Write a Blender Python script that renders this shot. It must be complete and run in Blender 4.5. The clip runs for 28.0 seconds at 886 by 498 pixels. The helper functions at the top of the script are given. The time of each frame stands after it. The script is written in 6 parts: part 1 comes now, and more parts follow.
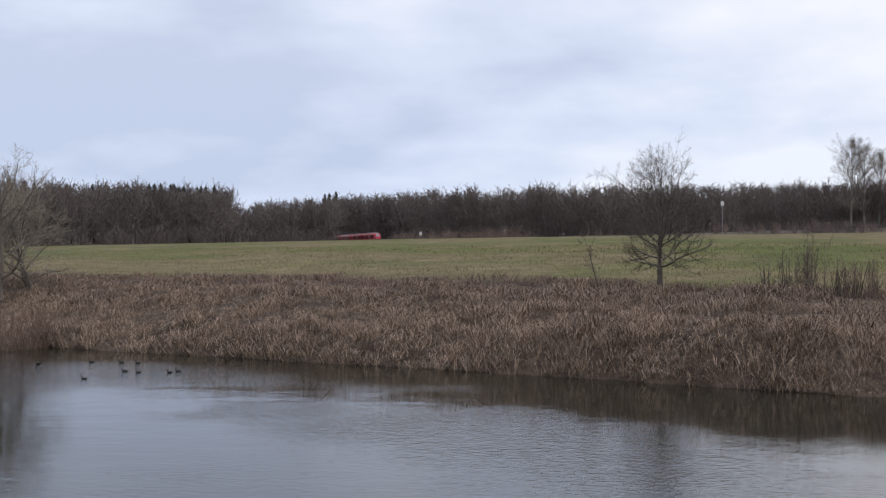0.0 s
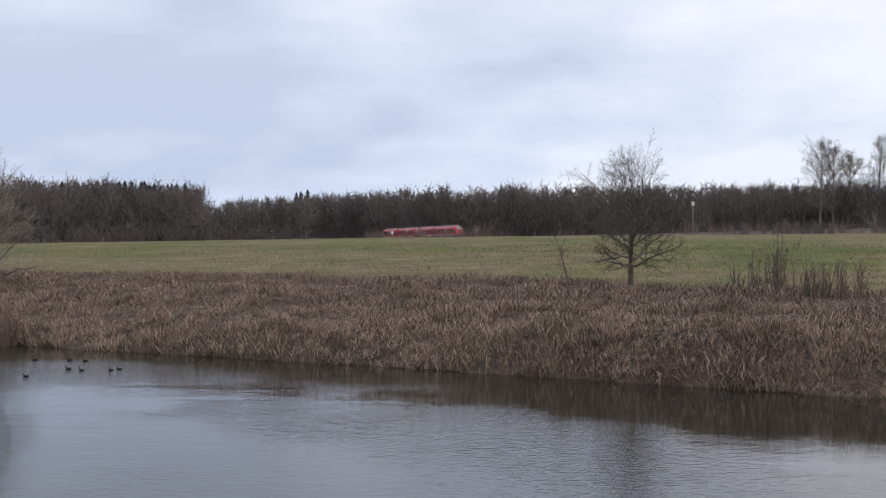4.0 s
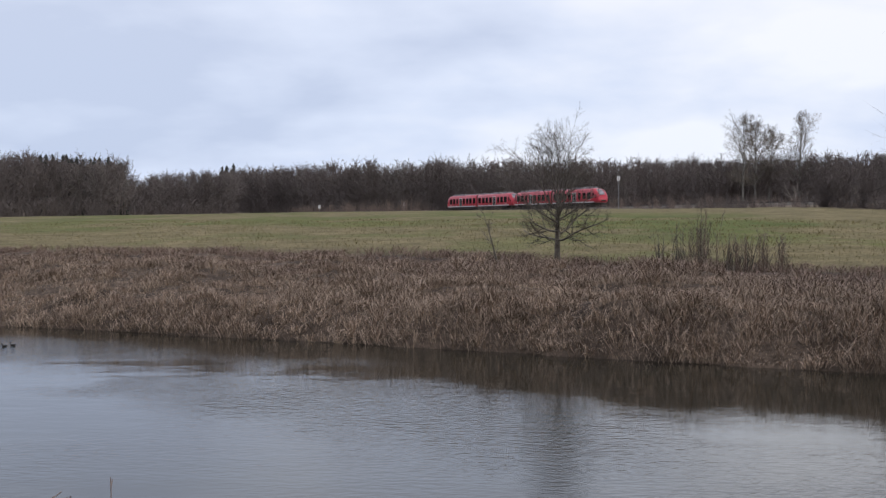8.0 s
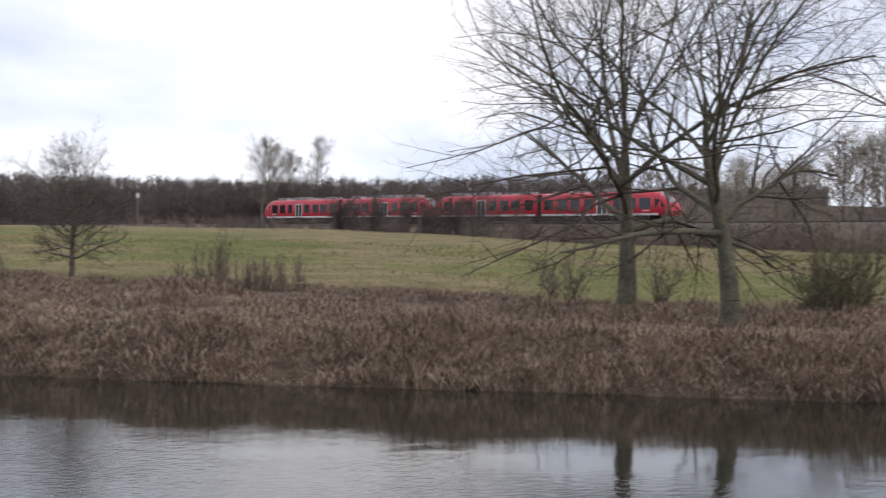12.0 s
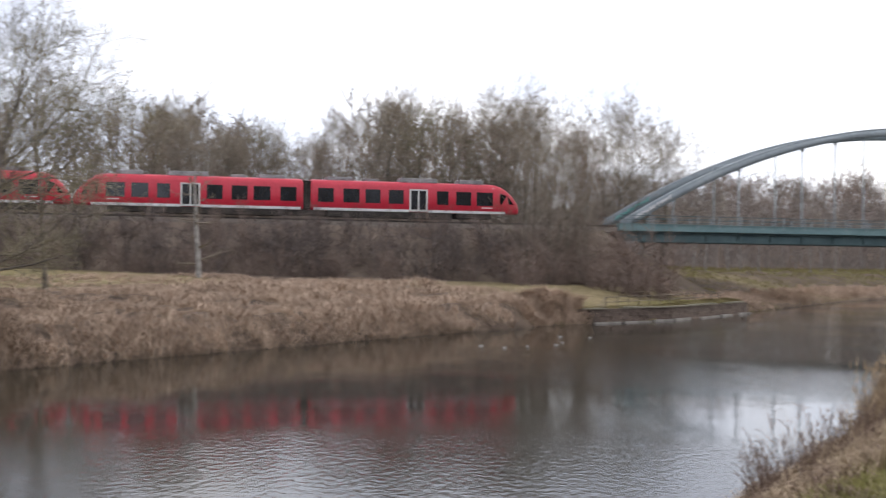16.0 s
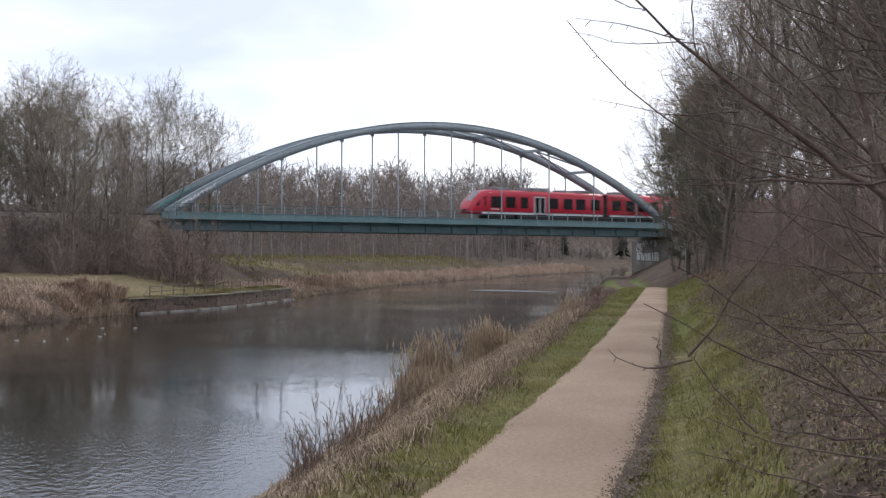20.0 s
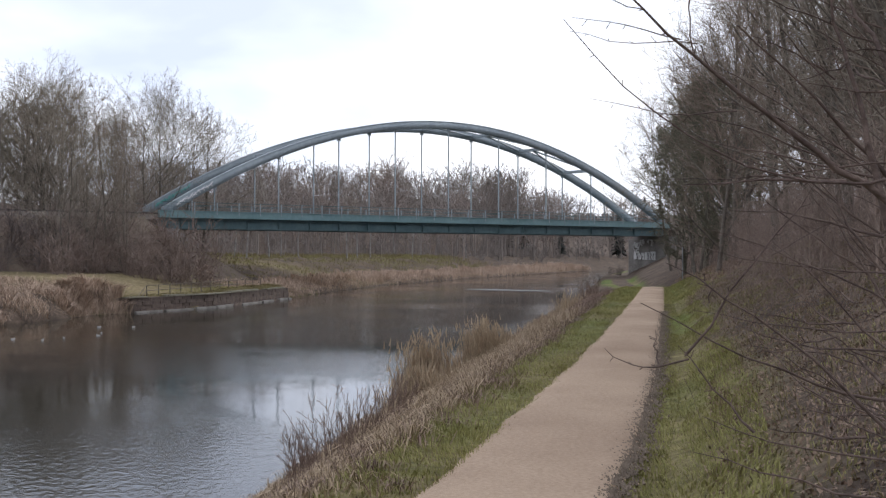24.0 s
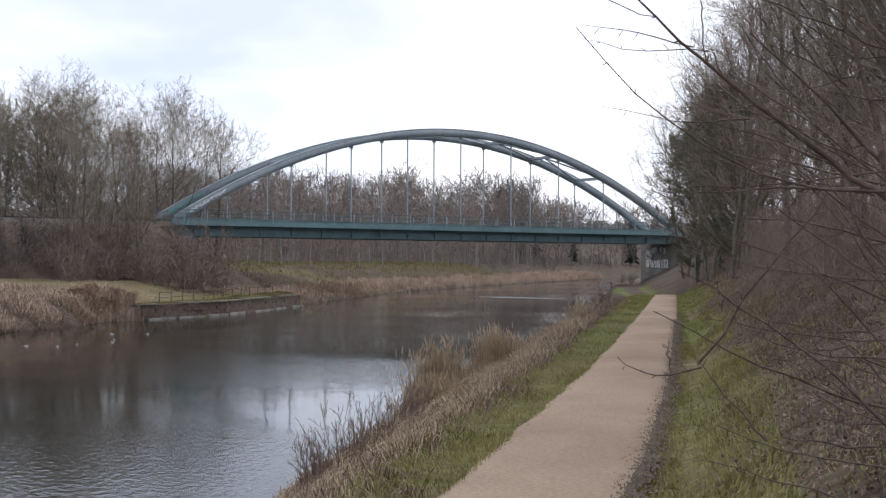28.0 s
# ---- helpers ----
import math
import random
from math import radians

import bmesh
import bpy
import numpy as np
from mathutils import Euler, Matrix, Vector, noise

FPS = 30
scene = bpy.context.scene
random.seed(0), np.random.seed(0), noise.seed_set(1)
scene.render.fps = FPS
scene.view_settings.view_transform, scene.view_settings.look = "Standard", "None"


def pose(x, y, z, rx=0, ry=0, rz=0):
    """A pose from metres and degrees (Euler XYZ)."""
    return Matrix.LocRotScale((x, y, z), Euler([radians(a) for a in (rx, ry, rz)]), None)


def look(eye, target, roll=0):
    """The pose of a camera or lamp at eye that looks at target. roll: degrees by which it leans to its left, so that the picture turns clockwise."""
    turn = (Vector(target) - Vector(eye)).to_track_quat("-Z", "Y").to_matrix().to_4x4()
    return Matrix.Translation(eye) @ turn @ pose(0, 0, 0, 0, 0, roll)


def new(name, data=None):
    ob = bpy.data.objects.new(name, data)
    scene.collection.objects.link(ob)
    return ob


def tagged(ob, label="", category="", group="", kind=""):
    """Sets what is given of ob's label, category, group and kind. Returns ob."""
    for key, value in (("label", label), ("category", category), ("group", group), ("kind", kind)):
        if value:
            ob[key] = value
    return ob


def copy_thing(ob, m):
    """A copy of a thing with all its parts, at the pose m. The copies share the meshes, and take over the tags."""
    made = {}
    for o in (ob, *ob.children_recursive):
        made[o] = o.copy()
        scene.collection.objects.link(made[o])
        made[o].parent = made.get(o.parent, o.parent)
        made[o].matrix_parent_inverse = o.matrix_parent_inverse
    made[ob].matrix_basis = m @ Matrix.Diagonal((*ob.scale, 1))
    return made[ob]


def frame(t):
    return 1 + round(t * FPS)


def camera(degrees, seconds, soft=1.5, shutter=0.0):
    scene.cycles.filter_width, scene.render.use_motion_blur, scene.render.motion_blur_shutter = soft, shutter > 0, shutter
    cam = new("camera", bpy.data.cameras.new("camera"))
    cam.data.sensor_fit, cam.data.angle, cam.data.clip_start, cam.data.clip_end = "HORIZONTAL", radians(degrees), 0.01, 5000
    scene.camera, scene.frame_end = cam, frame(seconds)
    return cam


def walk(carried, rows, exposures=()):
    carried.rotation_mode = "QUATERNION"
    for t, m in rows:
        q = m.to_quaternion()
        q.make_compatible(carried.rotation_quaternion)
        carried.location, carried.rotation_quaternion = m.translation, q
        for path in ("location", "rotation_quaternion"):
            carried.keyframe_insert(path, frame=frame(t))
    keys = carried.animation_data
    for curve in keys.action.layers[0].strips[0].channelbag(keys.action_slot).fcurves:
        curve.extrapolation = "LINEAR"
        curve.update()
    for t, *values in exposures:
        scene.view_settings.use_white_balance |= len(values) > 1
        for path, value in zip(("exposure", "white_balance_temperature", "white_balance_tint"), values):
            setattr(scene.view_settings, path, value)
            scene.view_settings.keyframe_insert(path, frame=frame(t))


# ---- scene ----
cam = camera(38.4, 28.0, soft=1.3, shutter=0.4)
EYE = (0.0, 0.0, 4.0)
PATH = [  # seconds, tilt, lean, turn
    (0, 90.38, 0.06, 0.79),
    (0.5, 90.79, 0.20, 0.60),
    (1, 90.85, 0.30, 0.52),
    (1.5, 90.83, 0.48, 0.38),
    (2, 90.67, 0.55, 0.29),
    (2.5, 90.58, 0.65, 0.10),
    (3, 90.51, 0.47, -0.02),
    (3.5, 90.47, 0.04, -0.27),
    (5.5, 89.89, -0.44, -0.93),
    (6, 89.93, -0.53, -1.47),
    (6.5, 89.80, -0.45, -2.05),
    (7, 89.57, -0.43, -2.55),
    (7.5, 89.35, -0.21, -3.04),
    (8, 89.19, -0.09, -3.75),
    (8.5, 89.02, 0.13, -5.23),
    (9, 89.10, 0.09, -7.28),
    (9.5, 89.38, -0.18, -9.82),
    (10, 89.78, -0.77, -12.57),
    (10.5, 90.05, -0.93, -15.39),
    (11, 90.14, -1.00, -18.37),
    (11.5, 90.20, -1.03, -21.19),
    (13.5, 90.37, -0.55, -45.41),
    (14, 90.44, -0.66, -54.63),
    (14.5, 90.49, -1.24, -64.01),
    (15, 90.67, -1.28, -73.87),
    (15.5, 90.71, -1.22, -82.74),
    (16, 90.70, -0.75, -89.07),
    (16.5, 90.61, -0.83, -94.75),
    (17, 90.55, -0.85, -100.89),
    (17.5, 90.49, -0.65, -106.49),
    (18, 90.42, -0.42, -108.41),
    (18.5, 90.35, -0.24, -108.42),
    (19, 90.31, -0.23, -108.98),
    (19.5, 90.31, -0.23, -109.19),
    (20, 90.32, -0.12, -109.35),
    (20.5, 90.37, 0.18, -109.41),
    (21, 90.38, 0.42, -109.26),
    (21.5, 90.39, 0.68, -109.36),
    (23.5, 90.33, 0.03, -109.39),
    (24, 90.28, -0.17, -109.49),
    (24.5, 90.26, -0.41, -109.46),
    (25, 90.24, -0.18, -109.16),
    (25.5, 90.27, -0.22, -109.24),
    (26, 90.32, -0.30, -109.23),
    (26.5, 90.37, -0.33, -109.13),
    (27, 90.42, -0.27, -109.09),
    (27.5, 90.52, -0.34, -108.98),
    (28, 90.62, -0.25, -108.94),
]

walk(cam, [(t, pose(*EYE, rx, ry, rz)) for t, rx, ry, rz in PATH],
     exposures=[(0, 0.0, 6500, 10), (7.5, 0.0, 6500, 10), (9.0, 0.12, 6530, 10), (11.0, 0.12, 6650, 10), (13.5, 0.75, 7050, 11), (15.5, 0.8, 7050, 11), (17.0, 0.55, 6750, 10),
                (18.5, 0.45, 6600, 10), (28, 0.45, 6600, 10)])

# ---- world and light: an overcast winter day ----
SUN_AZ, SUN_EL = 140.0, 24.0
world = bpy.data.worlds.new("overcast")
scene.world = world
world.use_nodes = True
wn, wl = world.node_tree.nodes, world.node_tree.links
wn.clear()
w_out, w_bg = wn.new("ShaderNodeOutputWorld"), wn.new("ShaderNodeBackground")
w_sky = wn.new("ShaderNodeTexSky")
w_sky.sky_type, w_sky.sun_disc = "NISHITA", False
w_sky.sun_elevation, w_sky.sun_rotation = radians(SUN_EL), radians(SUN_AZ)
w_dim = wn.new("ShaderNodeVectorMath")
w_dim.operation = "SCALE"
w_dim.inputs["Scale"].default_value = 0.1
w_co, w_sep = wn.new("ShaderNodeTexCoord"), wn.new("ShaderNodeSeparateXYZ")
wl.new(w_co.outputs["Generated"], w_sep.inputs[0])


def w_math(op, a, b):
    n = wn.new("ShaderNodeMath")
    n.operation = op
    for i, val in enumerate((a, b)):
        if isinstance(val, (int, float)):
            n.inputs[i].default_value = val
        else:
            wl.new(val, n.inputs[i])
    return n.outputs[0]


w_h = w_math("ADD", w_math("MAXIMUM", w_sep.outputs[2], 0.0), 0.26)
w_comb = wn.new("ShaderNodeCombineXYZ")
wl.new(w_math("DIVIDE", w_sep.outputs[0], w_h), w_comb.inputs[0])
wl.new(w_math("DIVIDE", w_sep.outputs[1], w_h), w_comb.inputs[1])
w_off = wn.new("ShaderNodeVectorMath")
w_off.inputs[1].default_value = (3.7, 1.9, 0.0)
wl.new(w_comb.outputs[0], w_off.inputs[0])
w_n1, w_n2 = wn.new("ShaderNodeTexNoise"), wn.new("ShaderNodeTexNoise")
for node, sc, det, dist in ((w_n1, 0.8, 5.0, 0.12), (w_n2, 2.4, 5.0, 0.15)):
    node.inputs["Scale"].default_value, node.inputs["Detail"].default_value = sc, det
    node.inputs["Roughness"].default_value, node.inputs["Distortion"].default_value = 0.5, dist
    wl.new(w_off.outputs[0], node.inputs["Vector"])
w_mixn = w_math("ADD", w_math("MULTIPLY", w_n1.outputs[0], 0.72), w_math("MULTIPLY", w_n2.outputs[0], 0.28))
w_ramp = wn.new("ShaderNodeValToRGB")
wl.new(w_mixn, w_ramp.inputs[0])
w_el = w_ramp.color_ramp.elements
w_el[0].position, w_el[0].color = 0.39, (0.60, 0.665, 0.84, 1)
w_el[1].position, w_el[1].color = 0.58, (0.98, 0.99, 1.06, 1)
mid_el = w_el.new(0.48)
mid_el.color = (0.76, 0.82, 0.98, 1)
w_mix = wn.new("ShaderNodeMix")
w_mix.data_type = "RGBA"
w_mix.inputs["Factor"].default_value = 0.92
wl.new(w_sky.outputs[0], w_dim.inputs[0])
wl.new(w_dim.outputs[0], w_mix.inputs["A"])
wl.new(w_ramp.outputs[0], w_mix.inputs["B"])
w_haze = wn.new("ShaderNodeMapRange")
w_haze.inputs["From Min"].default_value, w_haze.inputs["From Max"].default_value = 0.0, 0.2
wl.new(w_sep.outputs[2], w_haze.inputs["Value"])
w_tint, w_mul = wn.new("ShaderNodeMix"), wn.new("ShaderNodeMix")
w_tint.data_type = w_mul.data_type = "RGBA"
w_tint.inputs["A"].default_value, w_tint.inputs["B"].default_value = (0.88, 0.93, 1.0, 1), (1.0, 1.0, 1.0, 1)
wl.new(w_haze.outputs[0], w_tint.inputs["Factor"])
w_mul.blend_type, w_mul.inputs["Factor"].default_value = "MULTIPLY", 1.0
wl.new(w_mix.outputs["Result"], w_mul.inputs["A"])
wl.new(w_tint.outputs["Result"], w_mul.inputs["B"])
wl.new(w_mul.outputs["Result"], w_bg.inputs["Color"])
w_bg.inputs["Strength"].default_value = 1.0
wl.new(w_bg.outputs[0], w_out.inputs[0])

sun = new("sun", bpy.data.lights.new("sun", "SUN"))
sun.data.energy, sun.data.angle, sun.data.color = 0.8, radians(25), (1.0, 0.96, 0.9)
sun.matrix_world = look((0, 0, 0), (-math.sin(radians(SUN_AZ)) * math.cos(radians(SUN_EL)),
                                    -math.cos(radians(SUN_AZ)) * math.cos(radians(SUN_EL)), -math.sin(radians(SUN_EL))))


# ---- materials ----
def material(name, dark, light, rough=0.9, scale=1.0, bump=0.0, bump_scale=30.0, island=0.0, metal=0.0, each=0.0, spec=0.3, fine=8.0):
    """Two colours mixed by noise at two scales, with relief; island / each: extra change from piece to piece."""
    m = bpy.data.materials.new(name)
    m.use_nodes = True
    n, l = m.node_tree.nodes, m.node_tree.links
    b = n["Principled BSDF"]
    b.inputs["Roughness"].default_value, b.inputs["Metallic"].default_value = rough, metal
    b.inputs["Specular IOR Level"].default_value = spec
    co = n.new("ShaderNodeTexCoord")
    geo = n.new("ShaderNodeNewGeometry")

    def noise_at(sc, detail=5.0):
        t = n.new("ShaderNodeTexNoise")
        t.inputs["Scale"].default_value, t.inputs["Detail"].default_value = sc, detail
        l.new(co.outputs["Object"], t.inputs["Vector"])
        return t.outputs[0]

    def math_node(op, a, c):
        t = n.new("ShaderNodeMath")
        t.operation = op
        for i, val in enumerate((a, c)):
            if isinstance(val, (int, float)):
                t.inputs[i].default_value = val
            else:
                l.new(val, t.inputs[i])
        return t.outputs[0]

    f = math_node("ADD", math_node("MULTIPLY", noise_at(scale), 0.6), math_node("MULTIPLY", noise_at(scale * fine), 0.4))
    f = math_node("MULTIPLY", math_node("SUBTRACT", f, 0.36), 3.4)
    if island:
        f = math_node("ADD", math_node("MULTIPLY", f, 1 - island), math_node("MULTIPLY", geo.outputs["Random Per Island"], island))
    if each:
        info = n.new("ShaderNodeObjectInfo")
        f = math_node("ADD", math_node("MULTIPLY", f, 1 - each), math_node("MULTIPLY", info.outputs["Random"], each))
    mx = n.new("ShaderNodeMix")
    mx.data_type = "RGBA"
    l.new(f, mx.inputs["Factor"])
    mx.inputs["A"].default_value, mx.inputs["B"].default_value = (*dark, 1), (*light, 1)
    l.new(mx.outputs["Result"], b.inputs["Base Color"])
    if bump:
        bp = n.new("ShaderNodeBump")
        bp.inputs["Strength"].default_value, bp.inputs["Distance"].default_value = bump, 0.05
        l.new(noise_at(bump_scale, 6.0), bp.inputs["Height"])
        l.new(bp.outputs[0], b.inputs["Normal"])
    return m


M_BARK = material("grey_brown_bark", (0.08, 0.067, 0.055), (0.22, 0.19, 0.158), 0.95, 1.5, 0.8, 14)
M_MOSSBARK = material("mossy_bark", (0.075, 0.07, 0.053), (0.19, 0.18, 0.13), 0.95, 0.8, 0.8, 14)
M_TWIG = material("bare_twigs", (0.10, 0.083, 0.068), (0.25, 0.208, 0.172), 0.95, 0.6, island=0.5)
M_TWIG_DARK = material("dark_oak_twigs", (0.055, 0.048, 0.04), (0.15, 0.128, 0.105), 0.95, 0.6, island=0.4)
M_TWIG_PALE = material("pale_oak_twigs", (0.14, 0.115, 0.09), (0.30, 0.25, 0.195), 0.95, 0.6, island=0.5)
M_TWIG_OLIVE = material("olive_twigs", (0.15, 0.135, 0.088), (0.30, 0.265, 0.18), 0.95, 0.3, island=0.4)
M_IVY = material("ivy_leaves", (0.095, 0.09, 0.062), (0.21, 0.195, 0.135), 0.8, 0.4, island=0.5)
M_GREY_BIRCH = material("grey_birch_bark", (0.085, 0.078, 0.07), (0.24, 0.225, 0.205), 0.85, 2.0, 0.3, 20)
M_BIRCH = material("white_birch_bark", (0.13, 0.12, 0.11), (0.42, 0.40, 0.375), 0.8, 2.0, 0.3, 20)
# the reddish-brown thicket colours, about a quarter darker, for the embankment growth
M_THICKET_DARK = material("dark_reddish_thicket", (0.125, 0.092, 0.08), (0.31, 0.238, 0.2), 0.95, 0.25, island=0.6)
M_THICKET = material("reddish_brown_thicket", (0.165, 0.122, 0.103), (0.42, 0.325, 0.268), 0.95, 0.25, island=0.6)
M_FAR = material("far_bare_wood", (0.105, 0.086, 0.080), (0.165, 0.136, 0.125), 1.0, 0.03, island=0.2)
M_FAR_GREY = material("far_grey_wood", (0.165, 0.143, 0.128), (0.29, 0.252, 0.224), 1.0, 0.05, island=0.3)
M_FAR_PALE = material("far_pale_wood", (0.125, 0.107, 0.099), (0.20, 0.172, 0.157), 1.0, 0.05, island=0.25)
M_FAR_WARM = material("warm_bare_wood", (0.19, 0.152, 0.132), (0.34, 0.28, 0.243), 1.0, 0.05, island=0.3)
M_FIR = material("dark_fir_needles", (0.022, 0.025, 0.023), (0.05, 0.055, 0.048), 1.0, 0.2, island=0.5)
M_REED = material("dry_reed", (0.10, 0.069, 0.052), (0.52, 0.388, 0.285), 0.9, 0.7, island=0.45)
M_REED_PALE = material("pale_dry_reed", (0.22, 0.155, 0.10), (0.58, 0.45, 0.305), 0.9, 0.5, island=0.55)
M_WEED = material("brown_weed_stems", (0.105, 0.070, 0.055), (0.37, 0.262, 0.205), 0.95, 0.3, island=0.45)
M_GRASS = material("winter_grass", (0.15, 0.148, 0.044), (0.38, 0.352, 0.14), 0.9, 0.5, island=0.5)
M_DRYGRASS = material("dry_grass", (0.12, 0.105, 0.045), (0.26, 0.21, 0.10), 0.9, 0.4, island=0.5)
M_LITTER = material("leaf_litter", (0.13, 0.09, 0.065), (0.36, 0.26, 0.19), 0.95, 1.2, island=0.6)
M_SOIL = material("damp_soil", (0.13, 0.10, 0.075), (0.29, 0.23, 0.175), 0.95, 3.0, 0.8, 40)
M_PATH = material("fine_gravel", (0.34, 0.238, 0.165), (0.535, 0.40, 0.285), 0.95, 0.3, 0.5, 90, fine=70.0)
M_BALLAST = material("track_ballast", (0.07, 0.06, 0.05), (0.19, 0.16, 0.135), 0.95, 2.0, 0.8, 20)
M_STEEL = material("blue_green_paint", (0.125, 0.215, 0.225), (0.185, 0.29, 0.30), 0.55, 0.35, 0.05, 30, spec=0.5)
M_STEEL_ARCH = material("grey_blue_paint", (0.24, 0.285, 0.31), (0.34, 0.385, 0.41), 0.55, 0.3, 0.05, 30, spec=0.5)
# blue-green paint darkened for shade on girders and deck; the handrails share it
M_STEEL_DARK = material("shaded_blue_green_paint", (0.065, 0.11, 0.12), (0.105, 0.16, 0.17), 0.6, 0.5)
M_CONCRETE = material("weathered_concrete", (0.15, 0.14, 0.13), (0.33, 0.31, 0.29), 0.9, 0.7, 0.4, 12)
M_WALLSTONE = material("dark_wet_stone", (0.055, 0.04, 0.034), (0.19, 0.142, 0.118), 0.85, 1.4, 0.8, 8, each=0.25)
M_COPING = material("mossy_coping", (0.10, 0.095, 0.06), (0.30, 0.275, 0.215), 0.9, 0.8, 0.5, 10)
M_WHITE = material("white_spray_paint", (0.6, 0.6, 0.6), (0.85, 0.85, 0.84), 0.7, 3.0)
M_GREENPAINT = material("turquoise_spray_paint", (0.10, 0.35, 0.32), (0.2, 0.5, 0.45), 0.7, 3.0)
M_RED = material("red_train_paint", (0.47, 0.018, 0.040), (0.57, 0.030, 0.058), 0.32, 0.5, spec=0.5)
M_TRIM = material("pale_grey_train_paint", (0.55, 0.55, 0.55), (0.7, 0.7, 0.7), 0.4, 0.5, spec=0.5)
M_DOORP = material("light_grey_door_paint", (0.5, 0.5, 0.49), (0.62, 0.62, 0.6), 0.4, 0.5, spec=0.5)
M_GLASSD = material("dark_tinted_glass", (0.008, 0.009, 0.011), (0.02, 0.022, 0.026), 0.08, 0.5, spec=0.6)
# windscreen glass with the sky's reflection put into a pale base colour
M_SCREEN = material("painted_sky_glass", (0.30, 0.32, 0.34), (0.5, 0.52, 0.54), 0.12, 0.8, spec=0.8)
M_UNDER = material("grimy_underframe", (0.018, 0.016, 0.015), (0.06, 0.052, 0.045), 0.8, 2.0)
M_ROOFG = material("grey_roof_gear", (0.16, 0.16, 0.165), (0.36, 0.36, 0.37), 0.7, 1.0)
M_DUCK = material("dark_duck_plumage", (0.018, 0.015, 0.013), (0.05, 0.042, 0.035), 0.8, 20)
M_DUCKW = material("pale_duck_plumage", (0.4, 0.38, 0.36), (0.7, 0.68, 0.66), 0.8, 20)
M_BILL = material("yellow_bill", (0.25, 0.17, 0.03), (0.4, 0.27, 0.05), 0.6, 20)
M_RUFFLE = material("ruffled_water", (0.02, 0.02, 0.016), (0.03, 0.03, 0.024), 0.42, 2.0, 1.0, 5, spec=0.5)
M_BANK = material("grassy_embankment", (0.13, 0.10, 0.068), (0.31, 0.245, 0.165), 0.95, 0.35, 0.6, 8)
M_BANK_BROWN = material("brown_embankment", (0.075, 0.057, 0.044), (0.18, 0.138, 0.105), 0.95, 0.5, 0.6, 8)
M_TWIG_WARM = material("warm_brown_twigs", (0.16, 0.121, 0.097), (0.34, 0.264, 0.213), 0.95, 0.5, island=0.35)
# haze over the railway trees is put into this lightened twig colour
M_TWIG_HAZE = material("haze_pale_twigs", (0.19, 0.162, 0.128), (0.38, 0.328, 0.262), 0.95, 0.4, island=0.35)
M_REED_PINK = material("pinkish_tan_reed", (0.20, 0.14, 0.105), (0.66, 0.50, 0.375), 0.9, 0.6, island=0.38)
M_RUST = material("red_brown_bark", (0.075, 0.052, 0.044), (0.17, 0.122, 0.10), 0.9, 6.0, 0.4, 40)


M_LAMP = material("lit_headlight", (0.8, 0.8, 0.78), (0.9, 0.9, 0.88), 0.3, 3.0)
M_LAMP.node_tree.nodes["Principled BSDF"].inputs["Emission Color"].default_value = (1.0, 0.95, 0.85, 1)
M_LAMP.node_tree.nodes["Principled BSDF"].inputs["Emission Strength"].default_value = 9.0


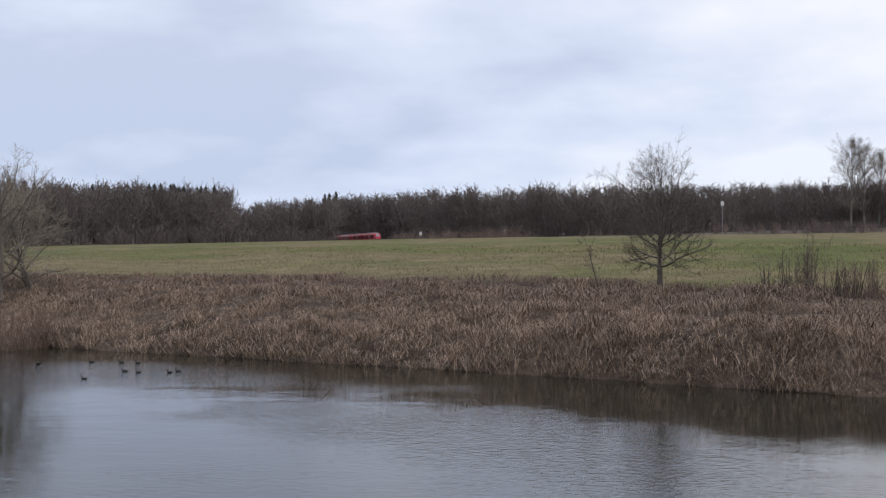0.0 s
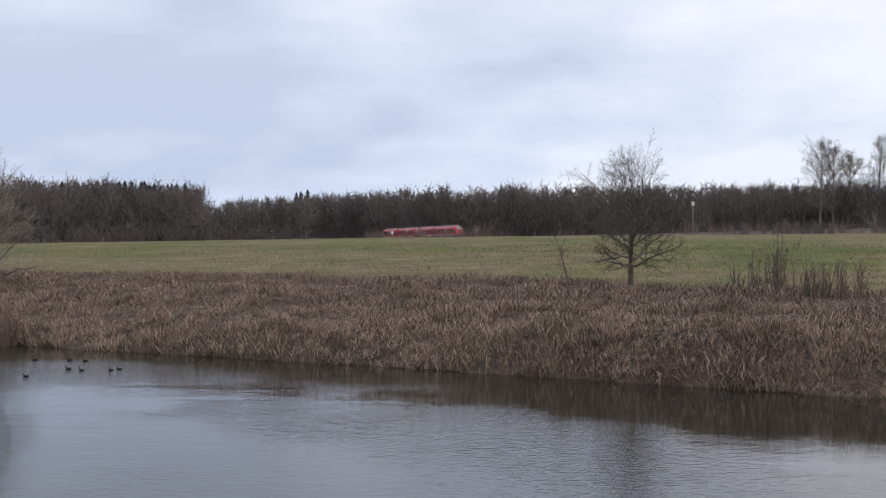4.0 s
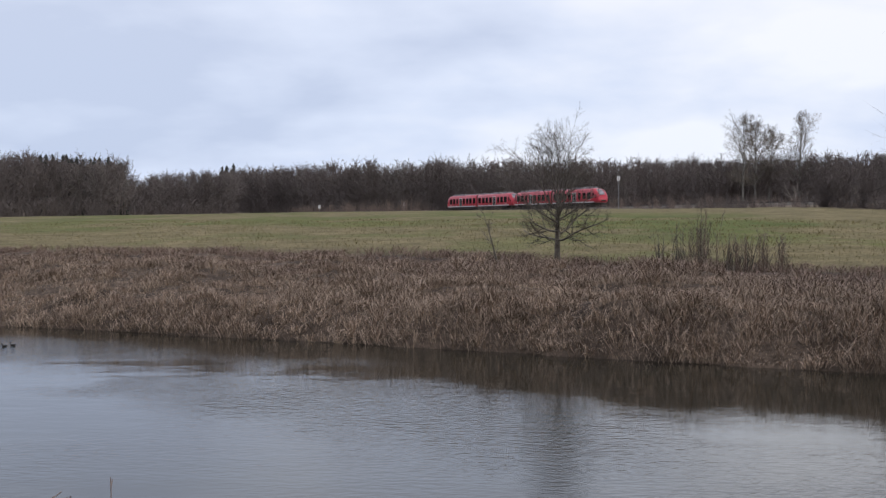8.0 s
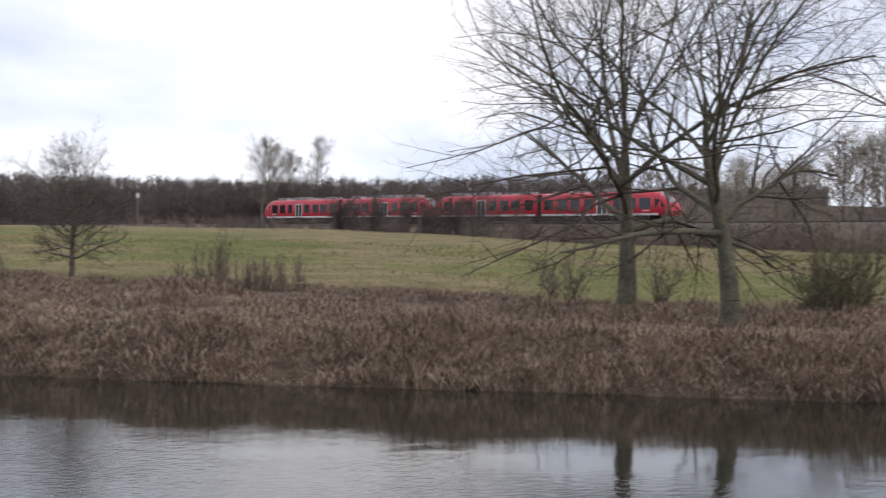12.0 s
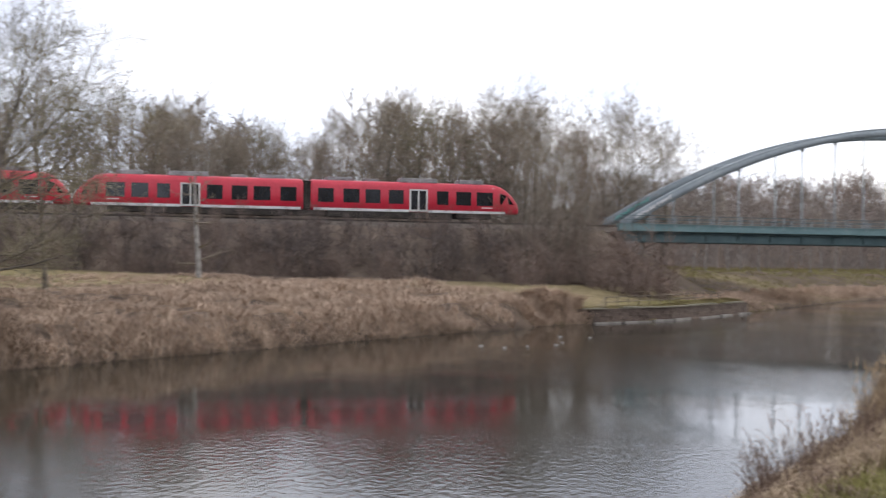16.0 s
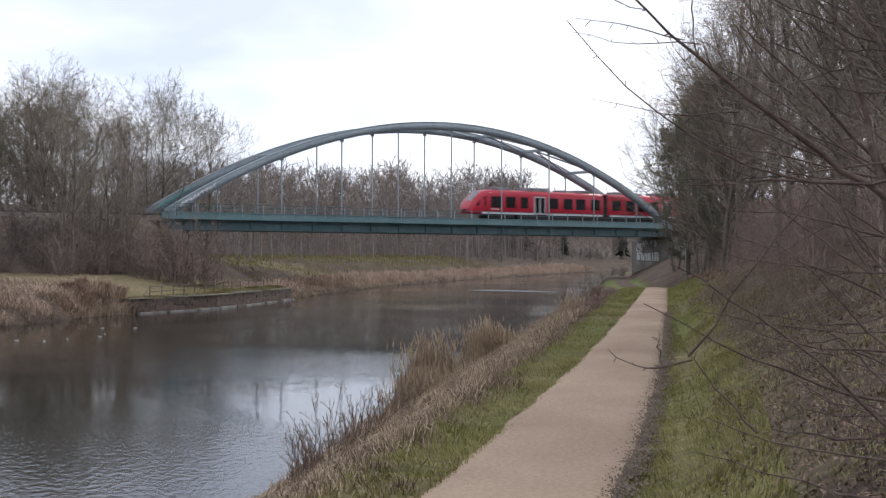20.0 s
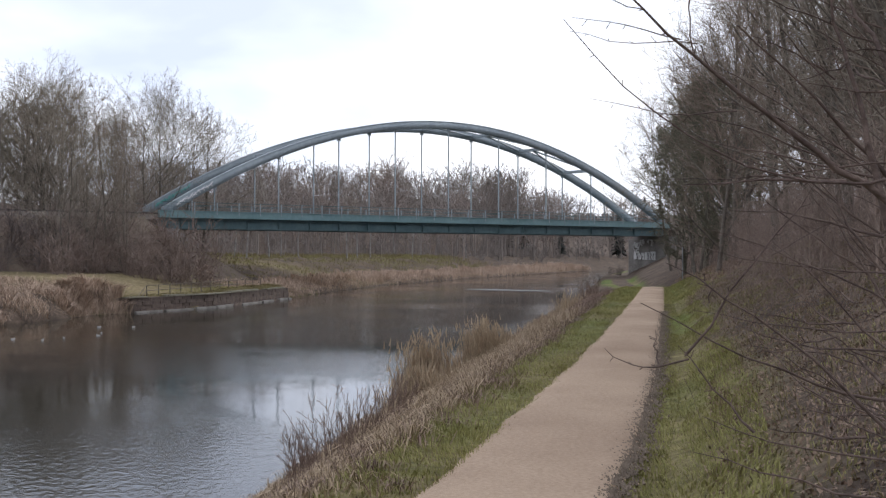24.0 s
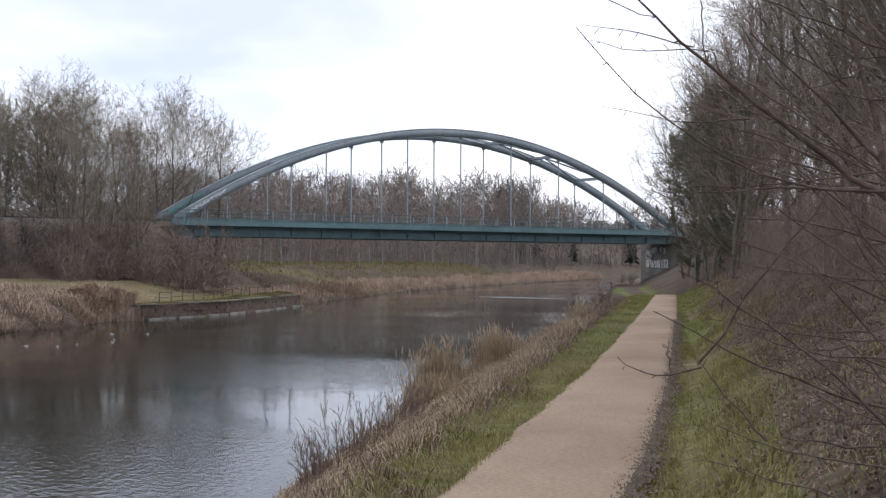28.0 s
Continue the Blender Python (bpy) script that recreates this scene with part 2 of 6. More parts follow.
def ground_material():
    """Green field, dry edges and brown earth, mixed by noise and by the height attribute of the sheet."""
    m = bpy.data.materials.new("meadow_and_earth")
    m.use_nodes = True
    n, l = m.node_tree.nodes, m.node_tree.links
    b = n["Principled BSDF"]
    b.inputs["Roughness"].default_value, b.inputs["Specular IOR Level"].default_value = 0.95, 0.1
    co = n.new("ShaderNodeTexCoord")
    att = n.new("ShaderNodeAttribute")
    att.attribute_name = "cover"
    sep = n.new("ShaderNodeSeparateColor")
    l.new(att.outputs["Color"], sep.inputs[0])

    def ns(sc, det=6.0):
        t = n.new("ShaderNodeTexNoise")
        t.inputs["Scale"].default_value, t.inputs["Detail"].default_value = sc, det
        t.inputs["Roughness"].default_value = 0.62
        l.new(co.outputs["Object"], t.inputs["Vector"])
        return t.outputs[0]

    def ramp(src, lo, hi, c0, c1):
        r = n.new("ShaderNodeValToRGB")
        e = r.color_ramp.elements
        e[0].position, e[0].color, e[1].position, e[1].color = lo, (*c0, 1), hi, (*c1, 1)
        l.new(src, r.inputs[0])
        return r.outputs[0]

    def mix(f, a, c):
        t = n.new("ShaderNodeMix")
        t.data_type = "RGBA"
        l.new(f, t.inputs["Factor"])
        l.new(a, t.inputs["A"])
        l.new(c, t.inputs["B"])
        return t.outputs["Result"]

    green = ramp(ns(0.09), 0.35, 0.65, (0.07, 0.12, 0.022), (0.15, 0.18, 0.045))
    straw = ramp(ns(0.35), 0.3, 0.7, (0.15, 0.125, 0.06), (0.30, 0.24, 0.13))
    earth = ramp(ns(0.5), 0.3, 0.7, (0.06, 0.044, 0.035), (0.165, 0.122, 0.092))
    patch = ramp(ns(0.06, 9.0), 0.46, 0.60, (0, 0, 0), (1, 1, 1))
    tuft = ramp(ns(5.0), 0.34, 0.68, (0.5, 0.5, 0.5), (1.35, 1.35, 1.35))
    half = n.new("ShaderNodeMath")
    half.operation = "MULTIPLY_ADD"
    l.new(patch, half.inputs[0])
    half.inputs[1].default_value = 0.9
    l.new(sep.outputs[1], half.inputs[2])
    col = mix(half.outputs[0], green, straw)
    col = mix(sep.outputs[0], earth, col)
    mul = n.new("ShaderNodeMix")
    mul.data_type, mul.blend_type = "RGBA", "MULTIPLY"
    mul.inputs["Factor"].default_value = 1.0
    l.new(col, mul.inputs["A"])
    l.new(tuft, mul.inputs["B"])
    l.new(mul.outputs["Result"], b.inputs["Base Color"])
    bp = n.new("ShaderNodeBump")
    bp.inputs["Strength"].default_value, bp.inputs["Distance"].default_value = 0.7, 0.1
    l.new(ns(6.0), bp.inputs["Height"])
    l.new(bp.outputs[0], b.inputs["Normal"])
    return m


def water_material():
    m = bpy.data.materials.new("canal_water")
    m.use_nodes = True
    n, l = m.node_tree.nodes, m.node_tree.links
    b = n["Principled BSDF"]
    b.inputs["Base Color"].default_value = (0.022, 0.022, 0.016, 1)
    b.inputs["Roughness"].default_value, b.inputs["IOR"].default_value = 0.06, 1.333
    b.inputs["Specular IOR Level"].default_value = 0.5
    co, mp = n.new("ShaderNodeTexCoord"), n.new("ShaderNodeMapping")
    mp.inputs["Rotation"].default_value, mp.inputs["Scale"].default_value = (0, 0, radians(28)), (0.55, 1.0, 1.0)
    l.new(co.outputs["Object"], mp.inputs["Vector"])
    big, small, area = (n.new("ShaderNodeTexNoise") for _ in range(3))
    for t, sc, det in ((big, 0.9, 3.0), (small, 6.0, 3.0), (area, 0.06, 3.0)):
        t.inputs["Scale"].default_value, t.inputs["Detail"].default_value = sc, det
        l.new(mp.outputs[0] if t is not area else co.outputs["Object"], t.inputs["Vector"])
    rmp = n.new("ShaderNodeMapRange")
    rmp.inputs["From Min"].default_value, rmp.inputs["From Max"].default_value = 0.44, 0.60
    rmp.inputs["To Min"].default_value, rmp.inputs["To Max"].default_value = 0.08, 0.85
    l.new(area.outputs[0], rmp.inputs["Value"])
    mul = n.new("ShaderNodeMath")
    mul.operation = "MULTIPLY"
    l.new(small.outputs[0], mul.inputs[0])
    l.new(rmp.outputs[0], mul.inputs[1])
    add = n.new("ShaderNodeMath")
    add.operation = "MULTIPLY_ADD"
    l.new(big.outputs[0], add.inputs[0])
    add.inputs[1].default_value = 0.35
    l.new(mul.outputs[0], add.inputs[2])
    dot = n.new("ShaderNodeVectorMath")
    dot.operation = "DOT_PRODUCT"
    dot.inputs[1].default_value = (math.sin(radians(118.6)), math.cos(radians(118.6)), 0)
    l.new(co.outputs["Object"], dot.inputs[0])
    calm = n.new("ShaderNodeMapRange")
    calm.inputs["From Min"].default_value, calm.inputs["From Max"].default_value = -24.0, 4.0
    calm.inputs["To Min"].default_value, calm.inputs["To Max"].default_value = 0.34, 0.155
    l.new(dot.outputs["Value"], calm.inputs["Value"])
    bp = n.new("ShaderNodeBump")
    bp.inputs["Distance"].default_value = 0.1
    l.new(calm.outputs[0], bp.inputs["Strength"])
    l.new(add.outputs[0], bp.inputs["Height"])
    l.new(bp.outputs[0], b.inputs["Normal"])
    return m


M_GROUND, M_WATER = ground_material(), water_material()

# ---- plan: u runs along the canal towards the bridge, v across it; z = 0 is the water ----
CANAL = radians(118.6)
U = np.array((math.sin(CANAL), math.cos(CANAL)))
V = np.array((-U[1], U[0]))
FAR_EDGE = np.array(((-3000, 400), (-300, 70), (-80, 42.8), (-43, 40.9), (-22, 39.5), (-10, 38.1), (5, 37.2), (20, 36.2), (60, 36.0), (79, 35.8),
                     (81.2, 34.8), (91.5, 32.1), (111, 32.2), (112, 33.2), (166, 34.5), (215, 30.0), (284, 21.0), (358, 10.0), (520, -30), (900, -190), (3000, -1500)))
NEAR_EDGE = np.array(((-3000, 350), (-300, 30), (-80, 8.0), (0, 6.4), (20, 6.4), (35, 6.4), (60, 6.4), (83, 6.4), (142, 7.2), (237, 7.0), (284, 2.5), (358, -9.0), (520, -52),
                      (900, -215), (3000, -1530)))
TRACK_O, TRACK_H, TRACK_K, TRACK_Q = np.array((119.28, 14.30)), 2.8611, -5.114e-5, 83.3


def xy(u, v):
    return U * u + V * v


def track_at(q):
    """Place and heading (radians from +y, clockwise) of the rails at q metres along them; the bridge's middle is at q = 64.3."""
    s = -q
    far = max(0.0, s + TRACK_Q)
    h = TRACK_H + TRACK_K * far
    back = np.array((-math.sin(TRACK_H), -math.cos(TRACK_H)))
    side = np.array((back[1], -back[0]))
    p = TRACK_O + back * s + side * (TRACK_K * far * far / 2)
    z = float(np.interp(q, (-700, -510, -250, -190, -120, -60, 300), (10.6, 10.1, 8.95, 8.65, 8.2, 8.12, 8.12)))
    return p, h, z


QS = np.arange(-720.0, 420.0, 6.0)
TRACK_XY = np.array([track_at(q)[0] for q in QS])
TRACK_Z = np.array([track_at(q)[2] for q in QS])


def path_line(u):
    """v of the path's middle, and its height."""
    return (np.interp(u, (-60, 0, 11, 14, 19, 25, 34, 55, 85, 100, 130, 170, 300), (3.0, 1.6, 1.1, 0.93, 0.75, 0.55, 0.36, 0.0, -0.42, 0.2, 2.6, 4.0, -4.0)),
            np.interp(u, (-60, 12, 80, 87, 94, 104, 150, 300), (1.95, 1.95, 1.97, 1.92, 1.5, 1.2, 1.4, 2.0)))


def smooth(t):
    t = np.clip(t, 0, 1)
    return t * t * (3 - 2 * t)


def rough_noise(x, y):
    return (np.sin(x * 0.31 + 1.7 * np.sin(y * 0.13)) * np.cos(y * 0.27 + 1.3 * np.sin(x * 0.17)) * 0.6
            + np.sin(x * 0.9 + y * 0.4) * np.cos(y * 1.1 - x * 0.3) * 0.25)


def ground_z(x, y, banked=True):
    """Height of the ground sheet, for arrays."""
    x, y = np.asarray(x, float), np.asarray(y, float)
    u, v = x * U[0] + y * U[1], x * V[0] + y * V[1]
    df = v - np.interp(u, FAR_EDGE[:, 0], FAR_EDGE[:, 1])
    dn = np.interp(u, NEAR_EDGE[:, 0], NEAR_EDGE[:, 1]) - v
    bumps = rough_noise(x, y)
    # far side: reedy bank, then the rising meadow
    front = np.interp(u, (-70, -30, -12, 12, 70, 110), (0.3, 0.6, 1.15, 1.05, 0.9, 0.0))
    bank = 0.35 * smooth((df + 0.3) / 0.9) + front * smooth((df + 0.2) / 2.2) + (np.interp(u, (-60, -28, -8, 5, 25, 45, 100), (2.05, 2.0, 1.5, 1.1, 1.25, 1.5, 2.05)) - front) * smooth((df + 1.0) / 14.0)
    quay = (u > 80.8) & (u < 111.5)
    bank = np.where(quay, np.maximum(bank, 1.08 * (df > 0.2)), bank)
    field = np.interp(u, (-300, -136, -50, 0, 60), (6.5, 8.2, 8.6, 9.2, 8.0)) * (1 - np.exp(-np.maximum(df - 16, 0) / 150.0)) * smooth((40 - u + 160) / 160)
    hummock = np.maximum(0, rough_noise(x * 2.1 + 3, y * 2.1)) * smooth(df / 1.5) * smooth((22 - df) / 8)
    hill = 6.0 * smooth((df - 360) / 120) + 11.0 * smooth((df - 30) / 80) * smooth((u - 120) / 60)
    side = (x - TRACK_O[0]) * -math.cos(TRACK_H) + (y - TRACK_O[1]) * math.sin(TRACK_H)
    along = (x - TRACK_O[0]) * math.sin(TRACK_H) + (y - TRACK_O[1]) * math.cos(TRACK_H)
    hill = np.maximum(hill, np.interp(along, (-420, -200, -120, 40, 60), (6, 8, 6, 5, 0)) * smooth((side - 20) / 70))
    bank = bank + 1.3 * smooth((df - 4) / 18) * smooth((u - 112) / 10)
    zf = bank + field + hill + 0.10 * bumps * smooth(df / 8) + 0.65 * hummock * ~quay
    # near side: verge, path, wooded slope
    pv, pz = path_line(u)
    verge = pz * smooth(dn / np.maximum(np.interp(u, NEAR_EDGE[:, 0], NEAR_EDGE[:, 1]) - pv - 1.1, 0.5)) ** 0.8
    slope = 0.5 * np.maximum(0, pv - 1.25 - v)
    slope = np.where(slope > 5.0, 5.0 + (slope - 5.0) * 0.12, slope)
    zn = verge + slope + 0.06 * bumps * smooth((pv - 1.5 - v) / 2)
    zn = zn - 0.10 * smooth((1.9 - np.abs(v - pv)) / 0.6)
    z = np.where(df > -0.3, zf, np.where(dn > -0.0, zn, -1.2))
    if not banked:
        return z
    # railway embankment
    far = np.maximum(0, TRACK_Q - along)
    lateral = np.abs(side - TRACK_K * far * far / 2)
    rail = np.interp(along, QS, TRACK_Z)
    z = np.where((lateral < 14) & (z > 4), np.minimum(z, rail - 0.9 + np.maximum(0, lateral - 5) * 0.1), z)
    emb = rail - 0.62 - np.maximum(0, lateral - 3.2) * 0.62 - np.maximum(0, along - 28) * 0.52 * (along < 60)
    emb = np.where(((along > 44) & (along < 100)) | (along > 400) | (along < -700), -9, emb)
    return np.where(z > -0.5, np.maximum(z, emb), z)


def gz(x, y):
    return float(ground_z(np.array([x]), np.array([y]))[0])


def at(az, d):
    return d * math.sin(radians(az)), d * math.cos(radians(az))


# ---- mesh helpers ----
def raw(name, verts, tris, mat, smooth_faces=False):
    me = bpy.data.meshes.new(name)
    verts, tris = np.ascontiguousarray(verts, np.float32), np.ascontiguousarray(tris, np.int32)
    k = tris.shape[1]
    me.vertices.add(len(verts))
    me.vertices.foreach_set("co", verts.ravel())
    me.loops.add(tris.size)
    me.loops.foreach_set("vertex_index", tris.ravel())
    me.polygons.add(len(tris))
    me.polygons.foreach_set("loop_start", np.arange(0, tris.size, k, dtype=np.int32))
    if smooth_faces:
        me.polygons.foreach_set("use_smooth", np.ones(len(tris), bool))
    me.update(calc_edges=True)
    me.materials.append(mat)
    return me


def part(name, bm, mat, parent, label="", m=None):
    """Links a bmesh or a mesh as one object under its thing."""
    if isinstance(bm, bmesh.types.BMesh):
        me = bpy.data.meshes.new(name)
        bm.to_mesh(me)
        bm.free()
        me.materials.append(mat)
    else:
        me = bm
    ob = new(name, me)
    ob.parent = parent
    if m is not None:
        ob.matrix_basis = m
    if label:
        tagged(ob, label)
    return ob


def empty(name, m, label, category, group=""):
    ob = new(name)
    ob.matrix_world = m
    ob.empty_display_size = 0.3
    return tagged(ob, label, category, group)


def box_bm(x0, y0, z0, x1, y1, z1, bevel=0.0):
    bm = bmesh.new()
    bmesh.ops.create_cube(bm, size=1.0)
    bmesh.ops.transform(bm, matrix=Matrix.LocRotScale(((x0 + x1) / 2, (y0 + y1) / 2, (z0 + z1) / 2), None, (x1 - x0, y1 - y0, z1 - z0)), verts=bm.verts)
    if bevel:
        bmesh.ops.bevel(bm, geom=bm.edges[:], offset=bevel, segments=2, affect="EDGES", profile=0.5)
    return bm


def tubes(segs, sides):
    """Open tubes for rows of (p, q, ra, rb)."""
    a = np.array([(*p, *q, ra, rb) for p, q, ra, rb in segs], np.float64)
    p, q, ra, rb = a[:, :3], a[:, 3:6], a[:, 6], a[:, 7]
    d = q - p
    d /= np.maximum(np.linalg.norm(d, axis=1, keepdims=True), 1e-9)
    ref = np.where(np.abs(d[:, 2:3]) > 0.9, np.array([[1.0, 0, 0]]), np.array([[0, 0, 1.0]]))
    e1 = np.cross(d, ref)
    e1 /= np.linalg.norm(e1, axis=1, keepdims=True)
    e2 = np.cross(d, e1)
    ang = np.arange(sides) * 2 * np.pi / sides
    ring = e1[:, None, :] * np.cos(ang)[None, :, None] + e2[:, None, :] * np.sin(ang)[None, :, None]
    va, vb = p[:, None, :] + ring * ra[:, None, None], q[:, None, :] + ring * rb[:, None, None]
    verts = np.concatenate((va, vb), 1).reshape(-1, 3)
    k = np.arange(sides)
    kn = (k + 1) % sides
    quad = np.stack((k, kn, kn + sides, k + sides), 1)
    faces = (np.arange(len(a)) * 2 * sides)[:, None, None] + quad[None]
    return verts, faces.reshape(-1, 4)


def blades(base, height, width, lean, rng, droop=0.35):
    """Bent tapering blades of grass or reed: 5 corners and 3 triangles each."""
    n = len(base)
    az = rng.uniform(0, 2 * np.pi, n)
    side = np.stack((np.cos(az), np.sin(az), np.zeros(n)), 1) * (width / 2)[:, None]
    la = (rough_noise(base[:, 0] * 1.1, base[:, 1] * 1.1) + rough_noise(base[:, 0] * 3.1 + 4, base[:, 1] * 3.1)) * 4.5 + rng.normal(0, 0.9, n)
    ld = np.stack((np.cos(la), np.sin(la), np.zeros(n)), 1) * (lean * height)[:, None]
    up = np.zeros((n, 3))
    up[:, 2] = height
    mid = base + up * 0.6 + ld * 0.35
    tip = base + up * (1 - droop * lean)[:, None] + ld
    v = np.stack((base - side, base + side, mid + side * 0.8, mid - side * 0.8, tip), 1).reshape(-1, 3)
    t = np.array(((0, 1, 2), (0, 2, 3), (3, 2, 4)))
    return v, (np.arange(n) * 5)[:, None, None] + t[None]


def stuff(name, mesh, label, category):
    return tagged(new(name, mesh), label, category, kind="stuff")


def blade_field(name, pts, hmin, hmax, w, lean, mat, label, category, seed, clump=None, least=0.05):
    rng = np.random.default_rng(seed)
    n = len(pts)
    z = ground_z(pts[:, 0], pts[:, 1])
    h = rng.uniform(hmin, hmax, n)
    if clump is not None:
        h = h * clump(pts[:, 0], pts[:, 1])
    v, t = blades(np.column_stack((pts, z - 0.03)), h, rng.uniform(0.6, 1.3, n) * w, rng.uniform(least, lean, n), rng)
    return stuff(name, raw(name, v, t.reshape(-1, 3), mat), label, category)


def grow(seed, height, r0, kids, lens, angs, first=0.25, up=0.06, wob=0.12, tip=0.008, lean=(0, 0), fork=0.0, seg=0.9, taper=0.85):
    """A bare tree: rows of segments by level (0 trunk, 1 limbs, 2 boughs, 3+ twigs)."""
    rng = random.Random(seed)
    levels = [[] for _ in range(len(kids) + 1)]

    def run(p, d, length, r, lvl):
        n = max(2, min(14, int(length / (seg * 0.7 ** lvl)) + 1))
        step = length / n
        roll = rng.uniform(0, 6.28)
        for i in range(n):
            k = wob * (0.5 if lvl == 0 else 1.3)
            d = Vector((d.x + rng.uniform(-k, k), d.y + rng.uniform(-k, k), d.z + rng.uniform(-k, k) + (up if lvl else 0.05))).normalized()
            q = p + d * step
            ra = max(tip, r * (1 - taper * i / n))
            rb = max(tip * 0.8, r * (1 - taper * (i + 1) / n))
            if lvl == 0 and i == 0:
                levels[0].append((p - Vector((0, 0, 0.3)), p + d * step * 0.25, ra * 1.5, ra * 1.05))
            levels[lvl].append((p, q, ra, rb))
            f = (i + 1) / n
            if lvl < len(kids) and not (lvl == 0 and f < first):
                want = kids[lvl] / n / ((1 - first) if lvl == 0 else 1)
                for _ in range(int(want) + (rng.random() < want % 1)):
                    roll += 2.4 + rng.uniform(-0.5, 0.5)
                    a = radians(angs[lvl] * rng.uniform(0.7, 1.25))
                    s = d.orthogonal().normalized()
                    s = Matrix.Rotation(roll, 3, d) @ s
                    cd = d * math.cos(a) + s * math.sin(a)
                    cl = lens[lvl] * length * (1.15 - 0.6 * f) * rng.uniform(0.65, 1.15)
                    o = p + (q - p) * rng.random()
                    run(o, cd, cl, max(tip, rb * (0.62 if lvl == 0 else 0.55)), lvl + 1)
            p = q

    run(Vector((0, 0, 0)), Vector((lean[0], lean[1], 1)).normalized(), height, r0, 0)
    return levels


def tris_of(quads):
    return np.concatenate((quads[:, (0, 1, 2)], quads[:, (0, 2, 3)]))


def sprays(segs, n, length, width, seed, up=0.25, stray=2.2):
    """Thin tapering twigs set along the segments, each with three side twigs; one triangle for each."""
    rng = np.random.default_rng(seed)
    a = np.array([(*p, *q) for p, q, _, _ in segs], np.float64)
    n = max(1, n // 4)
    k = rng.integers(0, len(a), n)
    p, q = a[k, :3], a[k, 3:]

    def unit(w):
        return w / np.maximum(np.linalg.norm(w, axis=1, keepdims=True), 1e-9)

    d = unit(q - p) + rng.normal(0, stray * 0.5, (n, 3))
    d[:, 2] += up
    d = unit(d)
    o = p + (q - p) * rng.random((n, 1))
    big = length * rng.uniform(0.6, 1.4, n)
    starts, ways, lens = [o], [d], [big]
    for f, share in ((0.25, 0.62), (0.5, 0.5), (0.72, 0.38)):
        starts.append(o + d * (big * f)[:, None])
        w = d + rng.normal(0, 0.42, (n, 3))
        w[:, 2] += up * 0.4
        ways.append(unit(w))
        lens.append(big * share * rng.uniform(0.7, 1.3, n))
    o, d, ln = np.concatenate(starts), np.concatenate(ways), np.concatenate(lens)
    m = len(o)
    s = unit(np.cross(d, rng.normal(0, 1, (m, 3))))
    w = (width * rng.uniform(0.6, 1.3, m) / 2)[:, None]
    return np.stack((o - s * w, o + s * w, o + d * ln[:, None]), 1).reshape(-1, 3), np.arange(3 * m).reshape(m, 3)


def joined(*pieces):
    vs, fs, n = [], [], 0
    for v, f in pieces:
        vs.append(v)
        fs.append((tris_of(f) if f.shape[1] == 4 else f) + n)
        n += len(v)
    return np.concatenate(vs), np.concatenate(fs)


def unit_rows(w):
    return w / np.maximum(np.linalg.norm(w, axis=1, keepdims=True), 1e-9)


def strands(start, way, length, points, up, wob, rng):
    """Bent lines, all with the same number of points."""
    rows, d = [start], way
    for _ in range(points - 1):
        d = unit_rows(d + rng.normal(0, wob, d.shape) + np.array((0, 0, up)))
        rows.append(rows[-1] + d * (length / (points - 1))[:, None])
    return np.stack(rows, 1)


def ribbons(lines, r, rng):
    """Flat tapering twigs along lines."""
    n, m = lines.shape[:2]
    s = unit_rows(np.cross(lines[:, -1] - lines[:, 0], rng.normal(0, 1, (n, 3))))
    taper = np.linspace(1, 0.25, m)[None, :-1, None] * r[:, None, None]
    body = np.stack((lines[:, :-1] - s[:, None] * taper, lines[:, :-1] + s[:, None] * taper), 2).reshape(n, -1, 3)
    v = np.concatenate((body, lines[:, -1:]), 1)
    t = [q for k in range(m - 2) for q in ((2 * k, 2 * k + 1, 2 * k + 3), (2 * k, 2 * k + 3, 2 * k + 2))] + [(2 * m - 4, 2 * m - 3, 2 * m - 2)]
    return v.reshape(-1, 3), ((np.arange(n) * (2 * m - 1))[:, None, None] + np.array(t)[None]).reshape(-1, 3)


